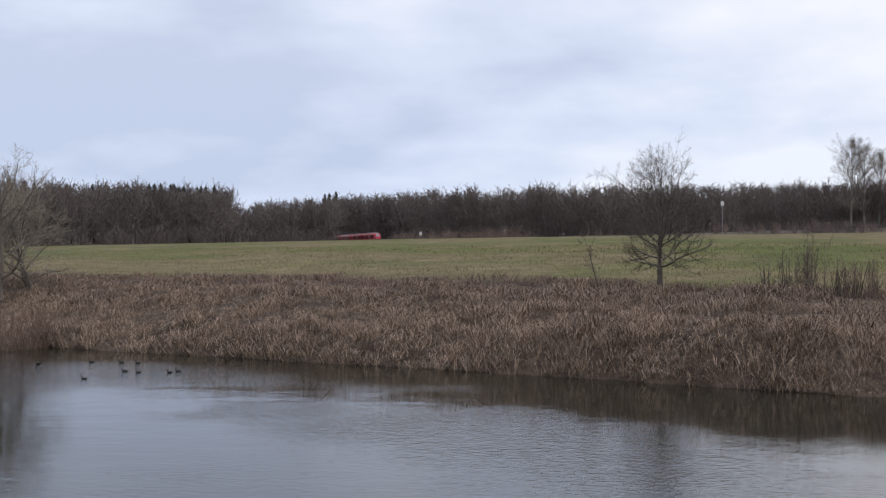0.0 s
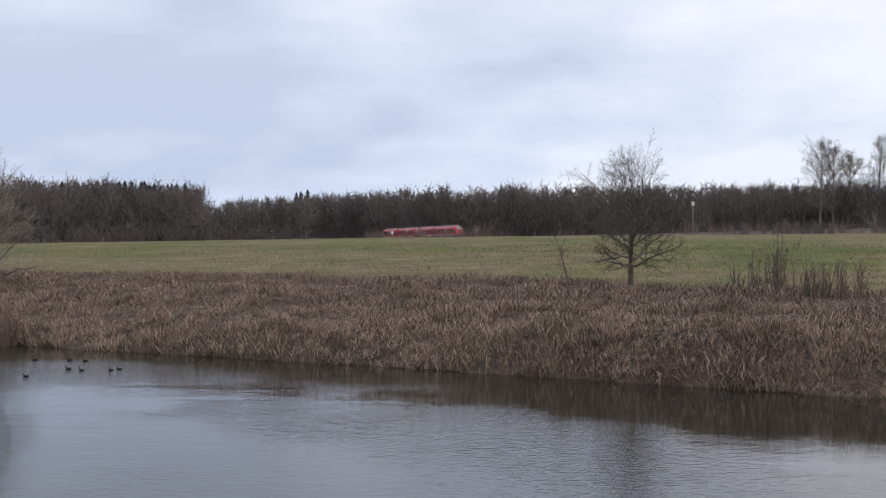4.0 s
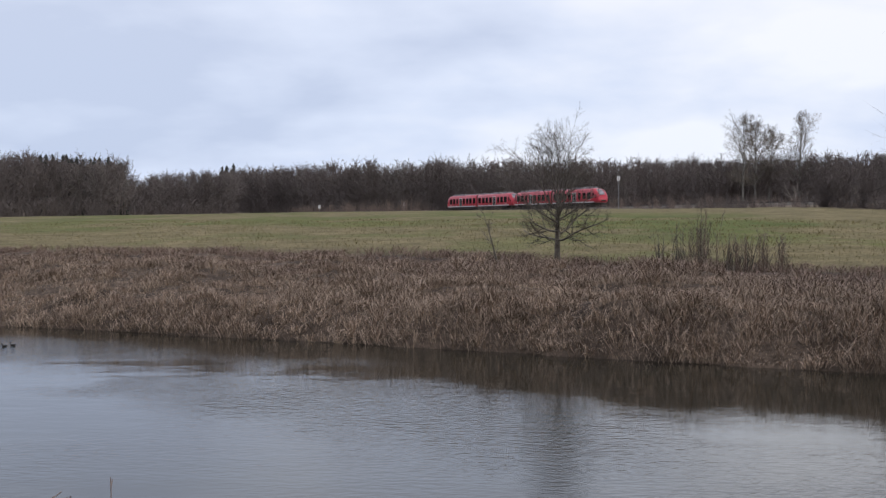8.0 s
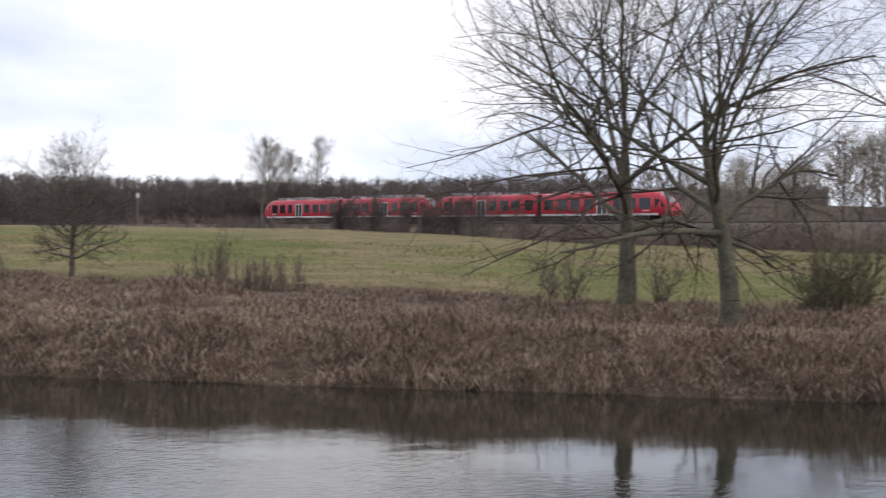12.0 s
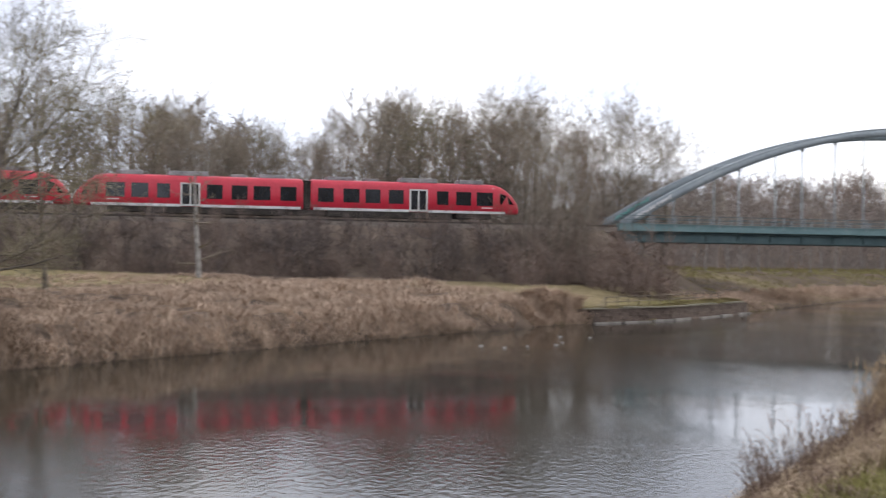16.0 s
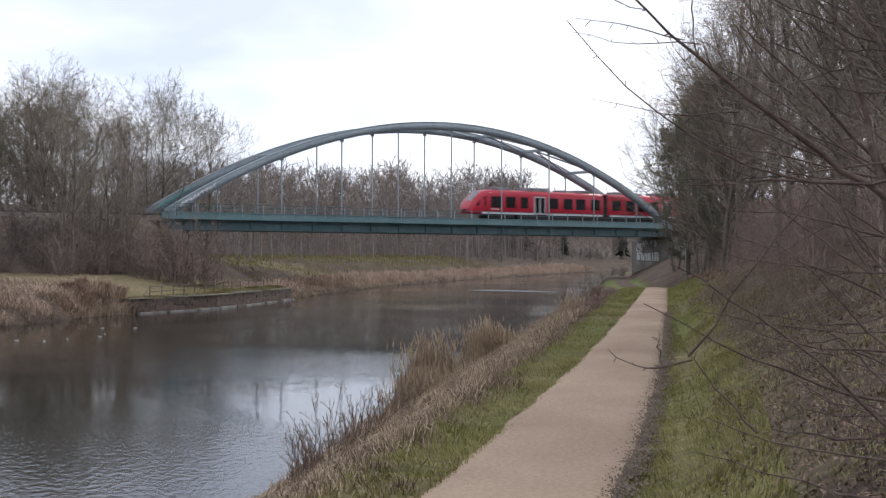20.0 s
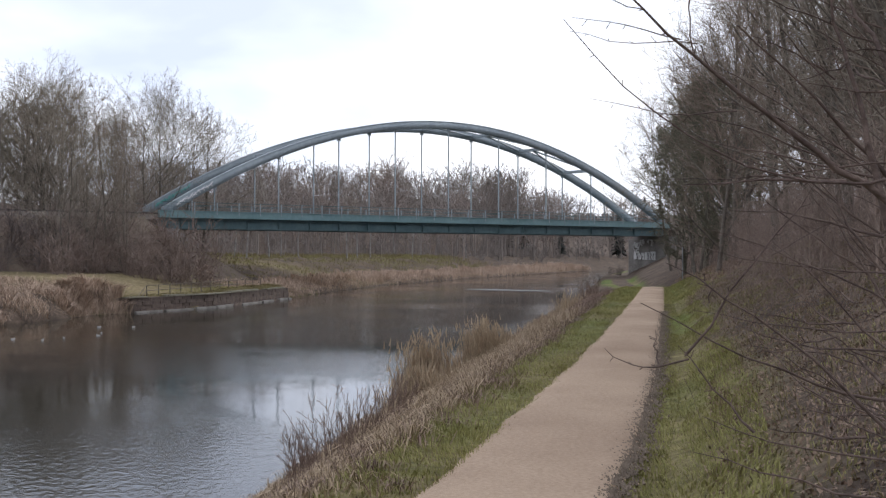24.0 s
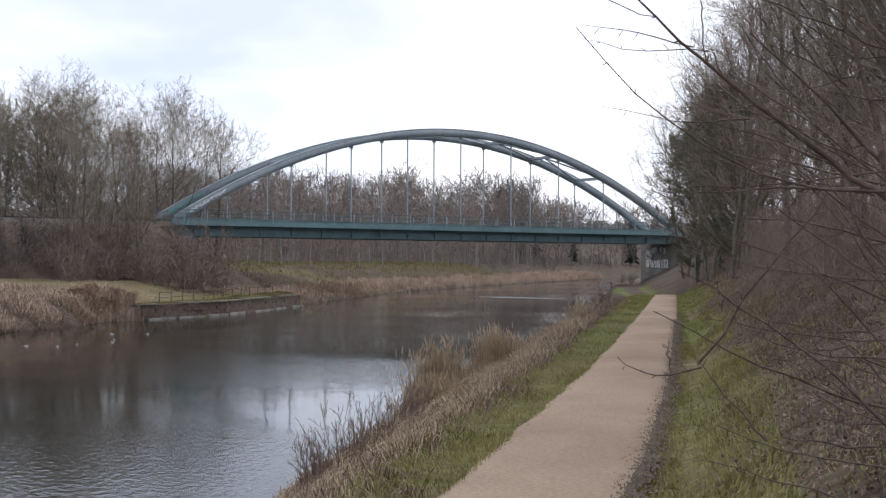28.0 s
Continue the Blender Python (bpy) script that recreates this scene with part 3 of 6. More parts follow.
def bare_tree(seed, height, r0, bole=0.15, reach=0.3, counts=(16, 9, 8, 5), fan=(62, 16), tip=0.006, lean=(0, 0), top=0.92, up=0.05, stems=1, sway=0.03, low=0.8, thick=0.5, sides=7, even=0.0):
    """A winter tree: trunk, limbs, boughs and finer and finer twigs. Gives trunk and crown as (corners, faces)."""
    rng = np.random.default_rng(seed)
    b = rng.uniform(0, 6.28) + np.arange(stems) * 6.28 / stems
    tilt = 0.0 if stems == 1 else 0.17
    start = np.stack((np.cos(b), np.sin(b), np.zeros(stems)), 1) * (0.0 if stems == 1 else r0 * 0.9)
    way = unit_rows(np.stack((lean[0] + tilt * np.cos(b), lean[1] + tilt * np.sin(b), np.ones(stems)), 1))
    size = height * top * rng.uniform(0.86, 1.0, stems) if stems > 1 else np.array([height * top])
    lines = strands(start - np.array((0, 0, 0.02 * height)), way, size, 13 if sides > 5 else 6, 0.01, sway, rng)
    rad = np.full(stems, r0 if stems == 1 else r0 * 0.75)
    wood, crown = [], []
    for lvl in range(len(counts) + 1):
        n, m = lines.shape[:2]
        fall = np.linspace(1.0, 0.16 if lvl == 0 else 0.3, m)
        if lvl == 0:
            fall[0] = 1.4
        rr = np.maximum(rad[:, None] * fall[None], tip)
        if lvl <= (2 if sides > 5 else 1) and lvl < len(counts):
            segs = [(lines[k, q], lines[k, q + 1], rr[k, q], rr[k, q + 1]) for k in range(n) for q in range(m - 1)]
            (wood if lvl < 2 else crown).append(tubes(segs, sides if lvl == 0 else max(3, sides - 2) if lvl == 1 else 3))
        else:
            crown.append(ribbons(lines, np.maximum(rad, tip), rng))
        if lvl == len(counts):
            break
        c = counts[lvl]
        lo = bole if lvl == 0 else 0.18
        f = lo + (0.99 - lo) * (np.arange(c)[None] + rng.random((n, c))) / c
        pos = f * (m - 1)
        k = np.minimum(pos.astype(int), m - 2)
        row = np.arange(n)[:, None]
        p, q = lines[row, k], lines[row, k + 1]
        at_p = (p + (q - p) * (pos - k)[..., None]).reshape(-1, 3)
        d = unit_rows((q - p).reshape(-1, 3))
        r_here = (rr[row, k] + (rr[row, k + 1] - rr[row, k]) * (pos - k)).ravel()
        roll = (np.arange(c)[None] * 2.4 + rng.uniform(0, 6.28, (n, 1)) + rng.normal(0, 0.4, (n, c))).ravel()
        e1 = unit_rows(np.cross(d, np.where(np.abs(d[:, 2:3]) > 0.9, np.array([[1.0, 0, 0]]), np.array([[0, 0, 1.0]]))))
        e2 = np.cross(d, e1)
        g = (f - lo) / (0.99 - lo)
        if lvl == 0:
            ang = np.radians(fan[0] + (fan[1] - fan[0]) * g + rng.normal(0, 6, g.shape)).ravel()
            length = (reach * height * (even + (1 - even) * (0.30 + 0.85 * np.sin(np.pi * np.clip(g, 0, 1) ** low * 0.93 + 0.2) ** 0.8)) * rng.uniform(0.75, 1.15, g.shape)).ravel()
        else:
            ang = np.radians(rng.normal(42 if lvl < 3 else 36, 9, g.shape)).ravel()
            length = (size[:, None] * (0.62, 0.52, 0.55, 0.5)[lvl - 1] * (1.08 - 0.62 * g) * rng.uniform(0.6, 1.2, g.shape)).ravel()
        way = d * np.cos(ang)[:, None] + (e1 * np.cos(roll)[:, None] + e2 * np.sin(roll)[:, None]) * np.sin(ang)[:, None]
        points = 2 if lvl == len(counts) - 1 else ((8, 6, 3, 2) if sides > 5 else (5, 4, 3, 2))[min(lvl, 3)]
        lines = strands(at_p, way, length, points, up, (0.13, 0.14, 0.16, 0.1)[min(lvl, 3)], rng)
        size = length
        rad = np.clip(r_here * (thick if lvl == 0 else 0.55), tip, None)
    vw, fw = wood[0]
    if len(wood) > 1:
        vw, fw = np.concatenate((vw, wood[1][0])), np.concatenate((fw, wood[1][1] + len(vw)))
    return (vw, fw), joined(*crown)


def tree_meshes(tree, mat_wood, mat_twig, name="tree"):
    (v, f), (v2, f2) = tree
    return raw(name + "_trunk", v, f, mat_wood, True), raw(name + "_crown", v2, f2, mat_twig)


def grown(levels):
    """Trunk and crown of a tree from grow()."""
    return tubes(levels[0], 7), tubes([s for lv in levels[1:] for s in lv], 3)


def plant(meshes, x, y, label, scale=1.0, turn=0.0, sink=0.05, group="", name="tree", category="bare tree", z=None):
    root = empty(name, Matrix.LocRotScale((x, y, (gz(x, y) if z is None else z) - sink), Euler((0, 0, radians(turn))), (scale,) * 3), label, category, group)
    part("trunk", meshes[0], None, root)
    tagged(part("crown", meshes[1], None, root), kind="stuff")
    return root


def tiled(templates, places):
    """Joins many turned and scaled copies of template (verts, faces) into one; places: rows of template, x, y, z, scale, height scale, turn."""
    vs, fs, n = [], [], 0
    for k, x, y, z, sc, hs, turn in places:
        v, f = templates[k]
        c, s = math.cos(turn), math.sin(turn)
        w = np.stack(((v[:, 0] * c - v[:, 1] * s) * sc + x, (v[:, 0] * s + v[:, 1] * c) * sc + y, v[:, 2] * sc * hs + z), 1)
        vs.append(w)
        fs.append(f + n)
        n += len(v)
    return np.concatenate(vs), np.concatenate(fs)


# ---- ground, water, path ----
def ground():
    us = np.concatenate(([-3000, -1800, -1000, -600, -400, -250, -180], np.arange(-130, 130, 2.0), np.arange(130, 420, 5.0), [450, 520, 620, 800, 1100, 1800, 3000]))
    vs = np.concatenate(([-2500, -1400, -700, -350, -200, -120, -80], np.arange(-50, -12, 3.0), np.arange(-12, -5, 0.7), np.arange(-5, 7.6, 0.3), np.arange(7.6, 60, 0.7), np.arange(60, 180, 3.0), np.arange(180, 520, 12.0),
                         [560, 650, 800, 1100, 1700, 3000]))
    uu, vv = np.meshgrid(us, vs, indexing="ij")
    x, y = uu * U[0] + vv * V[0], uu * U[1] + vv * V[1]
    z = ground_z(x, y, False)
    nu, nv = len(us), len(vs)
    idx = np.arange(nu * nv).reshape(nu, nv)
    quads = np.stack((idx[:-1, :-1], idx[1:, :-1], idx[1:, 1:], idx[:-1, 1:]), -1).reshape(-1, 4)
    me = raw("ground", np.stack((x, y, z), -1).reshape(-1, 3), quads, M_GROUND, True)
    # cover: red = grass rather than bare earth, green = share of straw
    df = vv - np.interp(uu, FAR_EDGE[:, 0], FAR_EDGE[:, 1])
    pv, _ = path_line(uu)
    wob = rough_noise(x * 0.6, y * 0.6) * 3
    grass = smooth((df - 19 + wob) / 7)
    grass = np.where((uu > 76) & (df > 0), 0.75 * smooth((26 - df + wob) / 6), grass)
    off = vv - pv
    near = np.where(off > 0, smooth((2.35 - off + 0.2 * wob) / 0.8), smooth((2.2 + off + 0.25 * wob) / 0.9)) * smooth((np.abs(off) - 0.80) / 0.12)
    grass = np.where(df > -0.3, grass, near)
    dtrack = np.full(x.shape, 1e9)
    for p in TRACK_XY[::2]:
        dtrack = np.minimum(dtrack, np.hypot(x - p[0], y - p[1]))
    behind = (x - TRACK_O[0]) * -math.cos(TRACK_H) + (y - TRACK_O[1]) * math.sin(TRACK_H)
    grass = grass * smooth((dtrack - 10) / 6) * np.where(df > 0, smooth((30 - behind) / 10) * smooth((350 - df) / 20), 1)
    straw = np.where(df > 0, 0.45 * smooth((60 - df) / 40) + 0.85 * smooth((62 - dtrack) / 34) * np.interp(uu, (-20, 25), (1.0, 0.4)) + np.interp(uu, (-60, 20), (0.42, 0.08)) + 0.5 * smooth((df - 220) / 120) + 0.75 * smooth((uu - 12) / 20) * smooth((34 - df + wob) / 12), 0.0)
    col = me.color_attributes.new("cover", "FLOAT_COLOR", "POINT")
    data = np.ones((nu * nv, 4), np.float32)
    data[:, 0], data[:, 1] = grass.ravel(), straw.ravel()
    col.data.foreach_set("color", data.ravel())
    return tagged(new("ground", me), "rising winter meadow, reedy bank and wooded slope", "ground", kind="structure")


def water():
    us = np.array([-900, -300] + list(range(-100, 420, 20)) + [520, 700, 900], float)
    lo = np.interp(us, NEAR_EDGE[:, 0], NEAR_EDGE[:, 1]) - 2.0
    hi = np.interp(us, FAR_EDGE[:, 0], FAR_EDGE[:, 1]) + 2.5
    a, b = us[:, None] * U + lo[:, None] * V, us[:, None] * U + hi[:, None] * V
    n = len(us)
    verts = np.zeros((2 * n, 3))
    verts[:n, :2], verts[n:, :2] = a, b
    k = np.arange(n - 1)
    me = raw("water", verts, np.stack((k, k + 1, k + 1 + n, k + n), 1), M_WATER)
    return tagged(new("water", me), "calm dark canal water rippled by the wind", "water", kind="structure")


def path_half(u):
    return np.interp(u, (0, 18, 35, 90), (0.81, 0.80, 0.72, 0.66))


def towpath():
    us = np.concatenate((np.arange(-40, 6, 1.0), np.arange(6, 50, 0.22), np.arange(50, 91, 0.8)))
    pv, pz = path_line(us)
    half = path_half(us) + 0.01 * np.sin(us * 0.9) + 0.008 * np.sin(us * 2.3 + 1)
    offs = np.array((-1.07, -0.95, -0.62, -0.42, 0.0, 0.42, 0.62, 0.95, 1.22))
    lift = np.array((-0.11, -0.015, -0.006, -0.004, 0.02, -0.004, -0.006, -0.018, -0.11))
    rows = []
    for i, u in enumerate(us):
        jag = 1 + 0.012 * math.sin(u * 4.3) + 0.012 * math.sin(u * 1.9 + 1)
        for o, dz in zip(offs, lift):
            p = xy(u, pv[i] + o * half[i] * (jag if abs(o) > 0.9 else 1.0))
            rows.append((p[0], p[1], pz[i] + dz))
    m = len(offs)
    idx = np.arange(len(us) * m).reshape(-1, m)
    quads = np.stack((idx[:-1, :-1], idx[1:, :-1], idx[1:, 1:], idx[:-1, 1:]), -1).reshape(-1, 4)
    tagged(new("path", raw("path", np.array(rows), quads, M_PATH, True)), "pale fine gravel towpath with worn edges", "path", kind="structure")
    # crumbs of dark soil along the foot of the slope
    rng = np.random.default_rng(6)
    segs = []
    for _ in range(5000):
        u = 8 + 40 * rng.random() ** 1.6
        v0, z0 = path_line(u)
        h = float(path_half(u))
        p = xy(u, v0 - 1.03 * h + rng.normal(0.0, 0.095) + 0.02 * math.sin(u * 1.7))
        r = rng.uniform(0.006, 0.02)
        segs.append(((p[0], p[1], float(z0) - 0.03), (p[0] + r, p[1], float(z0) - 0.012 + r * 0.5), r, r * 0.4))
    v, f = tubes(segs, 5)
    stuff("soil_crumbs", raw("soil_crumbs", v, f, M_SOIL), "crumbs of dark soil along the edge of the path", "soil")
    # loose stones
    rng = np.random.default_rng(5)
    segs = []
    for _ in range(500):
        u = rng.uniform(9, 30)
        v0, z0 = path_line(u)
        p = xy(u, v0 + rng.normal(0, 0.5))
        r = rng.uniform(0.003, 0.008)
        segs.append(((p[0], p[1], float(z0) + 0.04), (p[0] + r, p[1], float(z0) + 0.045 + r * 1.3), r, r * 0.2))
    v, f = tubes(segs, 5)
    stuff("loose_stones", raw("loose_stones", v, f, M_PATH), "small pale stones strewn on the path", "gravel")


ground()
water()
towpath()


# ---- railway ----
def swept(name, offs, q0, q1, step, mat):
    """A strip or bar along the rails; offs: rows of (sideways, above the rail)."""
    qs = np.arange(q0, q1 + 0.01, step)
    rows = []
    for q in qs:
        p, h, z = track_at(q)
        for o, dz in offs:
            rows.append((p[0] + math.cos(h) * o, p[1] - math.sin(h) * o, z + dz))
    m = len(offs)
    idx = np.arange(len(qs) * m).reshape(-1, m)
    quads = np.stack((idx[:-1, :-1], idx[1:, :-1], idx[1:, 1:], idx[:-1, 1:]), -1).reshape(-1, 4)
    return raw(name, np.array(rows), quads, mat)


def railway():
    root = empty("railway_track", Matrix(), "single railway track with rusty rails on stone ballast", "railway track")
    bank = [(-11.2, -5.6), (-7.2, -3.1), (-3.3, -0.66), (3.3, -0.66), (7.2, -3.1), (11.2, -5.6)]
    steep = [(-4.5, -6.2), (-4.2, -3.1), (-3.3, -0.66)] + bank[3:]
    for q0, q1, mt, prof in ((-560, -134, M_BANK, bank), (-134, 28, M_BANK_BROWN, bank), (100, 300, M_BANK_BROWN, steep)):
        tagged(new("embankment", swept("embankment", prof, q0, q1, 6, mt)), "overgrown railway embankment", "embankment", kind="structure")
    rows = []
    for q, drop in ((28, 0), (31, 1.56), (35, 3.64), (39, 5.72), (43, 7.8)):
        p, h, z = track_at(q)
        for o, dz in bank:
            rows.append((p[0] + math.cos(h) * o, p[1] - math.sin(h) * o, z + dz - drop))
    idx = np.arange(30).reshape(5, 6)
    quads = np.stack((idx[:-1, :-1], idx[1:, :-1], idx[1:, 1:], idx[:-1, 1:]), -1).reshape(-1, 4)
    tagged(new("embankment", raw("embankment", np.array(rows), quads, M_BANK_BROWN)), "overgrown end slope of the embankment under the bridge", "embankment", kind="structure")
    # the other bank's embankment ends in an earth face beside the abutment
    p, h, z = track_at(100)
    end = [(p[0] + math.cos(h) * o, p[1] - math.sin(h) * o, z + dz) for o, dz in steep + [(11.2, -9.0), (-4.5, -9.0)]]
    bm = bmesh.new()
    bm.faces.new([bm.verts.new(q) for q in end])
    bmesh.ops.triangulate(bm, faces=bm.faces[:])
    me = bpy.data.meshes.new("embankment")
    bm.to_mesh(me)
    bm.free()
    me.materials.append(M_BANK_BROWN)
    tagged(new("embankment", me), "brown earth face of the embankment beside the abutment", "embankment", kind="structure")
    part("ballast", swept("ballast", ((-3.2, -0.75), (-2.1, -0.2), (2.1, -0.2), (3.2, -0.75)), -560, 30, 10, M_BALLAST), None, root)
    part("ballast", swept("ballast", ((-3.2, -0.75), (-2.1, -0.2), (2.1, -0.2), (3.2, -0.75)), 99, 300, 10, M_BALLAST), None, root)
    for o in (-0.75, 0.75):
        prof = [(o - 0.036, -0.2), (o - 0.036, 0.0), (o + 0.036, 0.0), (o + 0.036, -0.2)]
        part("rail", swept("rail", prof, -560, 300, 10, M_UNDER), None, root, "worn steel rail")


railway()


# ---- arch bridge; local y runs along the rails, x to their right, z = 0 at the water ----
def bridge():
    p, h, _ = track_at(64.3)
    place = pose(p[0], p[1], 0, 0, 0, -math.degrees(h))
    root = empty("arch_bridge", place, "blue-green painted steel tied-arch railway bridge over the canal", "bridge")
    half, rise, top, ax = 33.5, 10.1, 18.55, 2.65

    def arch_z(y):
        return top - rise * (y / half) ** 2

    def sweep(w, hh, sx, y0, y1, n=48):
        vs, fs = [], []
        for i in range(n + 1):
            y = y0 + (y1 - y0) * i / n
            t = Vector((0, 1, -2 * rise * y / half ** 2)).normalized()
            nrm = Vector((0, -t.z, t.y))
            c = Vector((sx, y, arch_z(y)))
            for a, b in ((-w, -hh), (w, -hh), (w, hh), (-w, hh)):
                vs.append(c + Vector((a, 0, 0)) + nrm * b)
            if i:
                for k in range(4):
                    o = 4 * (i - 1)
                    fs.append((o + k, o + (k + 1) % 4, o + 4 + (k + 1) % 4, o + 4 + k))
        n4 = 4 * n
        fs += [(3, 2, 1, 0), (n4, n4 + 1, n4 + 2, n4 + 3)]
        return raw("arch", np.array([tuple(v) for v in vs]), np.array(fs), M_STEEL_ARCH)

    for sx in (-ax, ax):
        arch = part("arch", sweep(0.32, 0.40, sx, -half - 0.5, half + 0.5), None, root, "grey-blue steel box arch rib")
        part("rib_flange", sweep(0.36, 0.03, sx, -half, half).copy(), None, arch, m=pose(0, 0, 0.39))
        for k in range(9):
            y = (k - 4) * 7.16
            z1 = arch_z(y) - 0.3
            v, f = tubes([((sx, y, 8.1), (sx, y, z1), 0.075, 0.075)], 8)
            part("hanger", raw("hanger", v, f, M_STEEL_ARCH), None, root)
            part("gusset", box_bm(sx - 0.05, y - 0.22, z1 - 0.35, sx + 0.05, y + 0.22, z1 + 0.05), M_STEEL_ARCH, root)
    # wind bracing between the ribs
    ys = (-21.5, -14.3, -7.2, 0.0, 7.2, 14.3, 21.5)
    for y in ys:
        z = arch_z(y)
        part("cross_beam", box_bm(-ax + 0.3, y - 0.16, z - 0.17, ax - 0.3, y + 0.16, z + 0.17, 0.02), M_STEEL_ARCH, root)
    for a, b in zip(ys[:-1], ys[1:]):
        lo, hi = (a, b) if abs(a) > abs(b) else (b, a)
        for sx in (-1, 1):
            q0, q1 = (0, hi, arch_z(hi)), (sx * (ax - 0.25), lo, arch_z(lo))
            v, f = tubes([(q0, q1, 0.11, 0.11)], 6)
            part("brace", raw("brace", v, f, M_STEEL_ARCH), None, root)
    # edge girders, deck, railings
    for s in (-1, 1):
        sx = s * 3.1
        part("edge_beam", box_bm(sx - 0.18, -half - 1.2, 7.55, sx + 0.18, half + 1.2, 8.22, 0.02), M_STEEL, root, "blue-green painted edge beam")
        part("flange", box_bm(sx - 0.26, -half - 1.2, 8.22, sx + 0.26, half + 1.2, 8.28), M_STEEL, root)
        gird = part("girder", box_bm(s * 2.62 - 0.05, -half - 1, 6.62, s * 2.62 + 0.05, half + 1, 7.6), M_STEEL_DARK, root, "blue-green plate girder, its shade put into the colour")
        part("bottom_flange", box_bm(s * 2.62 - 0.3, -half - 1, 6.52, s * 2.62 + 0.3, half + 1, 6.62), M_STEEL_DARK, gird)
        for k in range(19):
            y = (k - 9) * 3.58
            part("stiffener", box_bm(s * 2.62 + (0.05 if s > 0 else -0.3), y - 0.04, 6.62, s * 2.62 + (0.3 if s > 0 else -0.05), y + 0.04, 7.55), M_STEEL_DARK, root)
        for k in range(29):
            y = (k - 14) * 2.387
            part("railing_post", box_bm(s * 3.28 - 0.04, y - 0.045, 7.9, s * 3.28 + 0.04, y + 0.045, 9.12), M_STEEL_ARCH, root)
        for z in (9.08, 8.68):
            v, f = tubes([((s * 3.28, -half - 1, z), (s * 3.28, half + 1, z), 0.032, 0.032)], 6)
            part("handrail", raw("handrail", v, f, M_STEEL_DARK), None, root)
        # spray paint on the feet of the ribs
        rng = random.Random(3)
        for k in range(9):
            y = -half + 0.9 + k * 0.42
            z = arch_z(y)
            v, f = tubes([((s * 0 + ax * s + 0.335, y - 0.15, z - 0.1 + rng.uniform(-0.15, 0.1)), (ax * s + 0.335, y + 0.25, z + 0.2 + rng.uniform(-0.1, 0.2)), 0.07, 0.05),
                          ((ax * s + 0.335, y, z + 0.2), (ax * s + 0.335, y + 0.2, z - 0.1), 0.06, 0.06)], 4)
            part("spray_paint", raw("spray_paint", v * np.array([[1, 1, 1]]), f, M_WHITE if s > 0 else M_GREENPAINT), None, root, "sprayed scrawl on the foot of the rib")
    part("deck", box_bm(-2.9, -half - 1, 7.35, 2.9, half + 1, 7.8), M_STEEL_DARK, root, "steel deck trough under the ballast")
    # abutments
    for y0, y1, lab in ((half + 0.9, half + 7, "far"), (-half - 5, -half + 1.0, "near")):
        ab = part("abutment", box_bm(-4.2, y0, 0.5, 4.2, y1, 6.1, 0.05), M_CONCRETE, root, "weathered concrete abutment")
        part("bearing_beam", box_bm(-3.6, y0 + 0.3, 6.1, 3.6, y1 - 0.3, 6.5, 0.03), M_CONCRETE, ab)
    # sprayed blocks on the abutment: pale fields with dark outlines, and a scrawl above
    rng = random.Random(20)
    face = half + 0.9
    for k in range(4):
        x0 = -3.2 + k * 1.02
        part("spray_paint", box_bm(x0, face - 0.012, 3.45 + rng.uniform(0, 0.1), x0 + 0.94, face, 4.45 + rng.uniform(-0.1, 0.25), 0.0), M_WHITE, root, "white spray-painted field on the abutment")
        for j in range(2):
            xa = x0 + rng.uniform(0.2, 0.75)
            v, f = tubes([((xa, face - 0.014, 3.5), (xa + rng.uniform(-0.25, 0.25), face - 0.014, 3.95), 0.05, 0.04), ((xa, face - 0.014, 3.95), (xa + rng.uniform(-0.3, 0.3), face - 0.014, 4.4), 0.045, 0.04)], 4)
            part("spray_outline", raw("spray_outline", v, f, M_UNDER), None, root)
    for k in range(14):
        x, z = -3.1 + rng.uniform(0, 3.9), rng.uniform(4.6, 5.6)
        pts = [(x + rng.uniform(-0.35, 0.35), face - 0.012, z + j * 0.13) for j in range(5)]
        v, f = tubes([(a, b, 0.085, 0.085) for a, b in zip(pts[:-1], pts[1:])], 4)
        part("spray_paint", raw("spray_paint", v, f, M_WHITE), None, root, "white spray-painted scrawl on the abutment")
    return root


bridge()


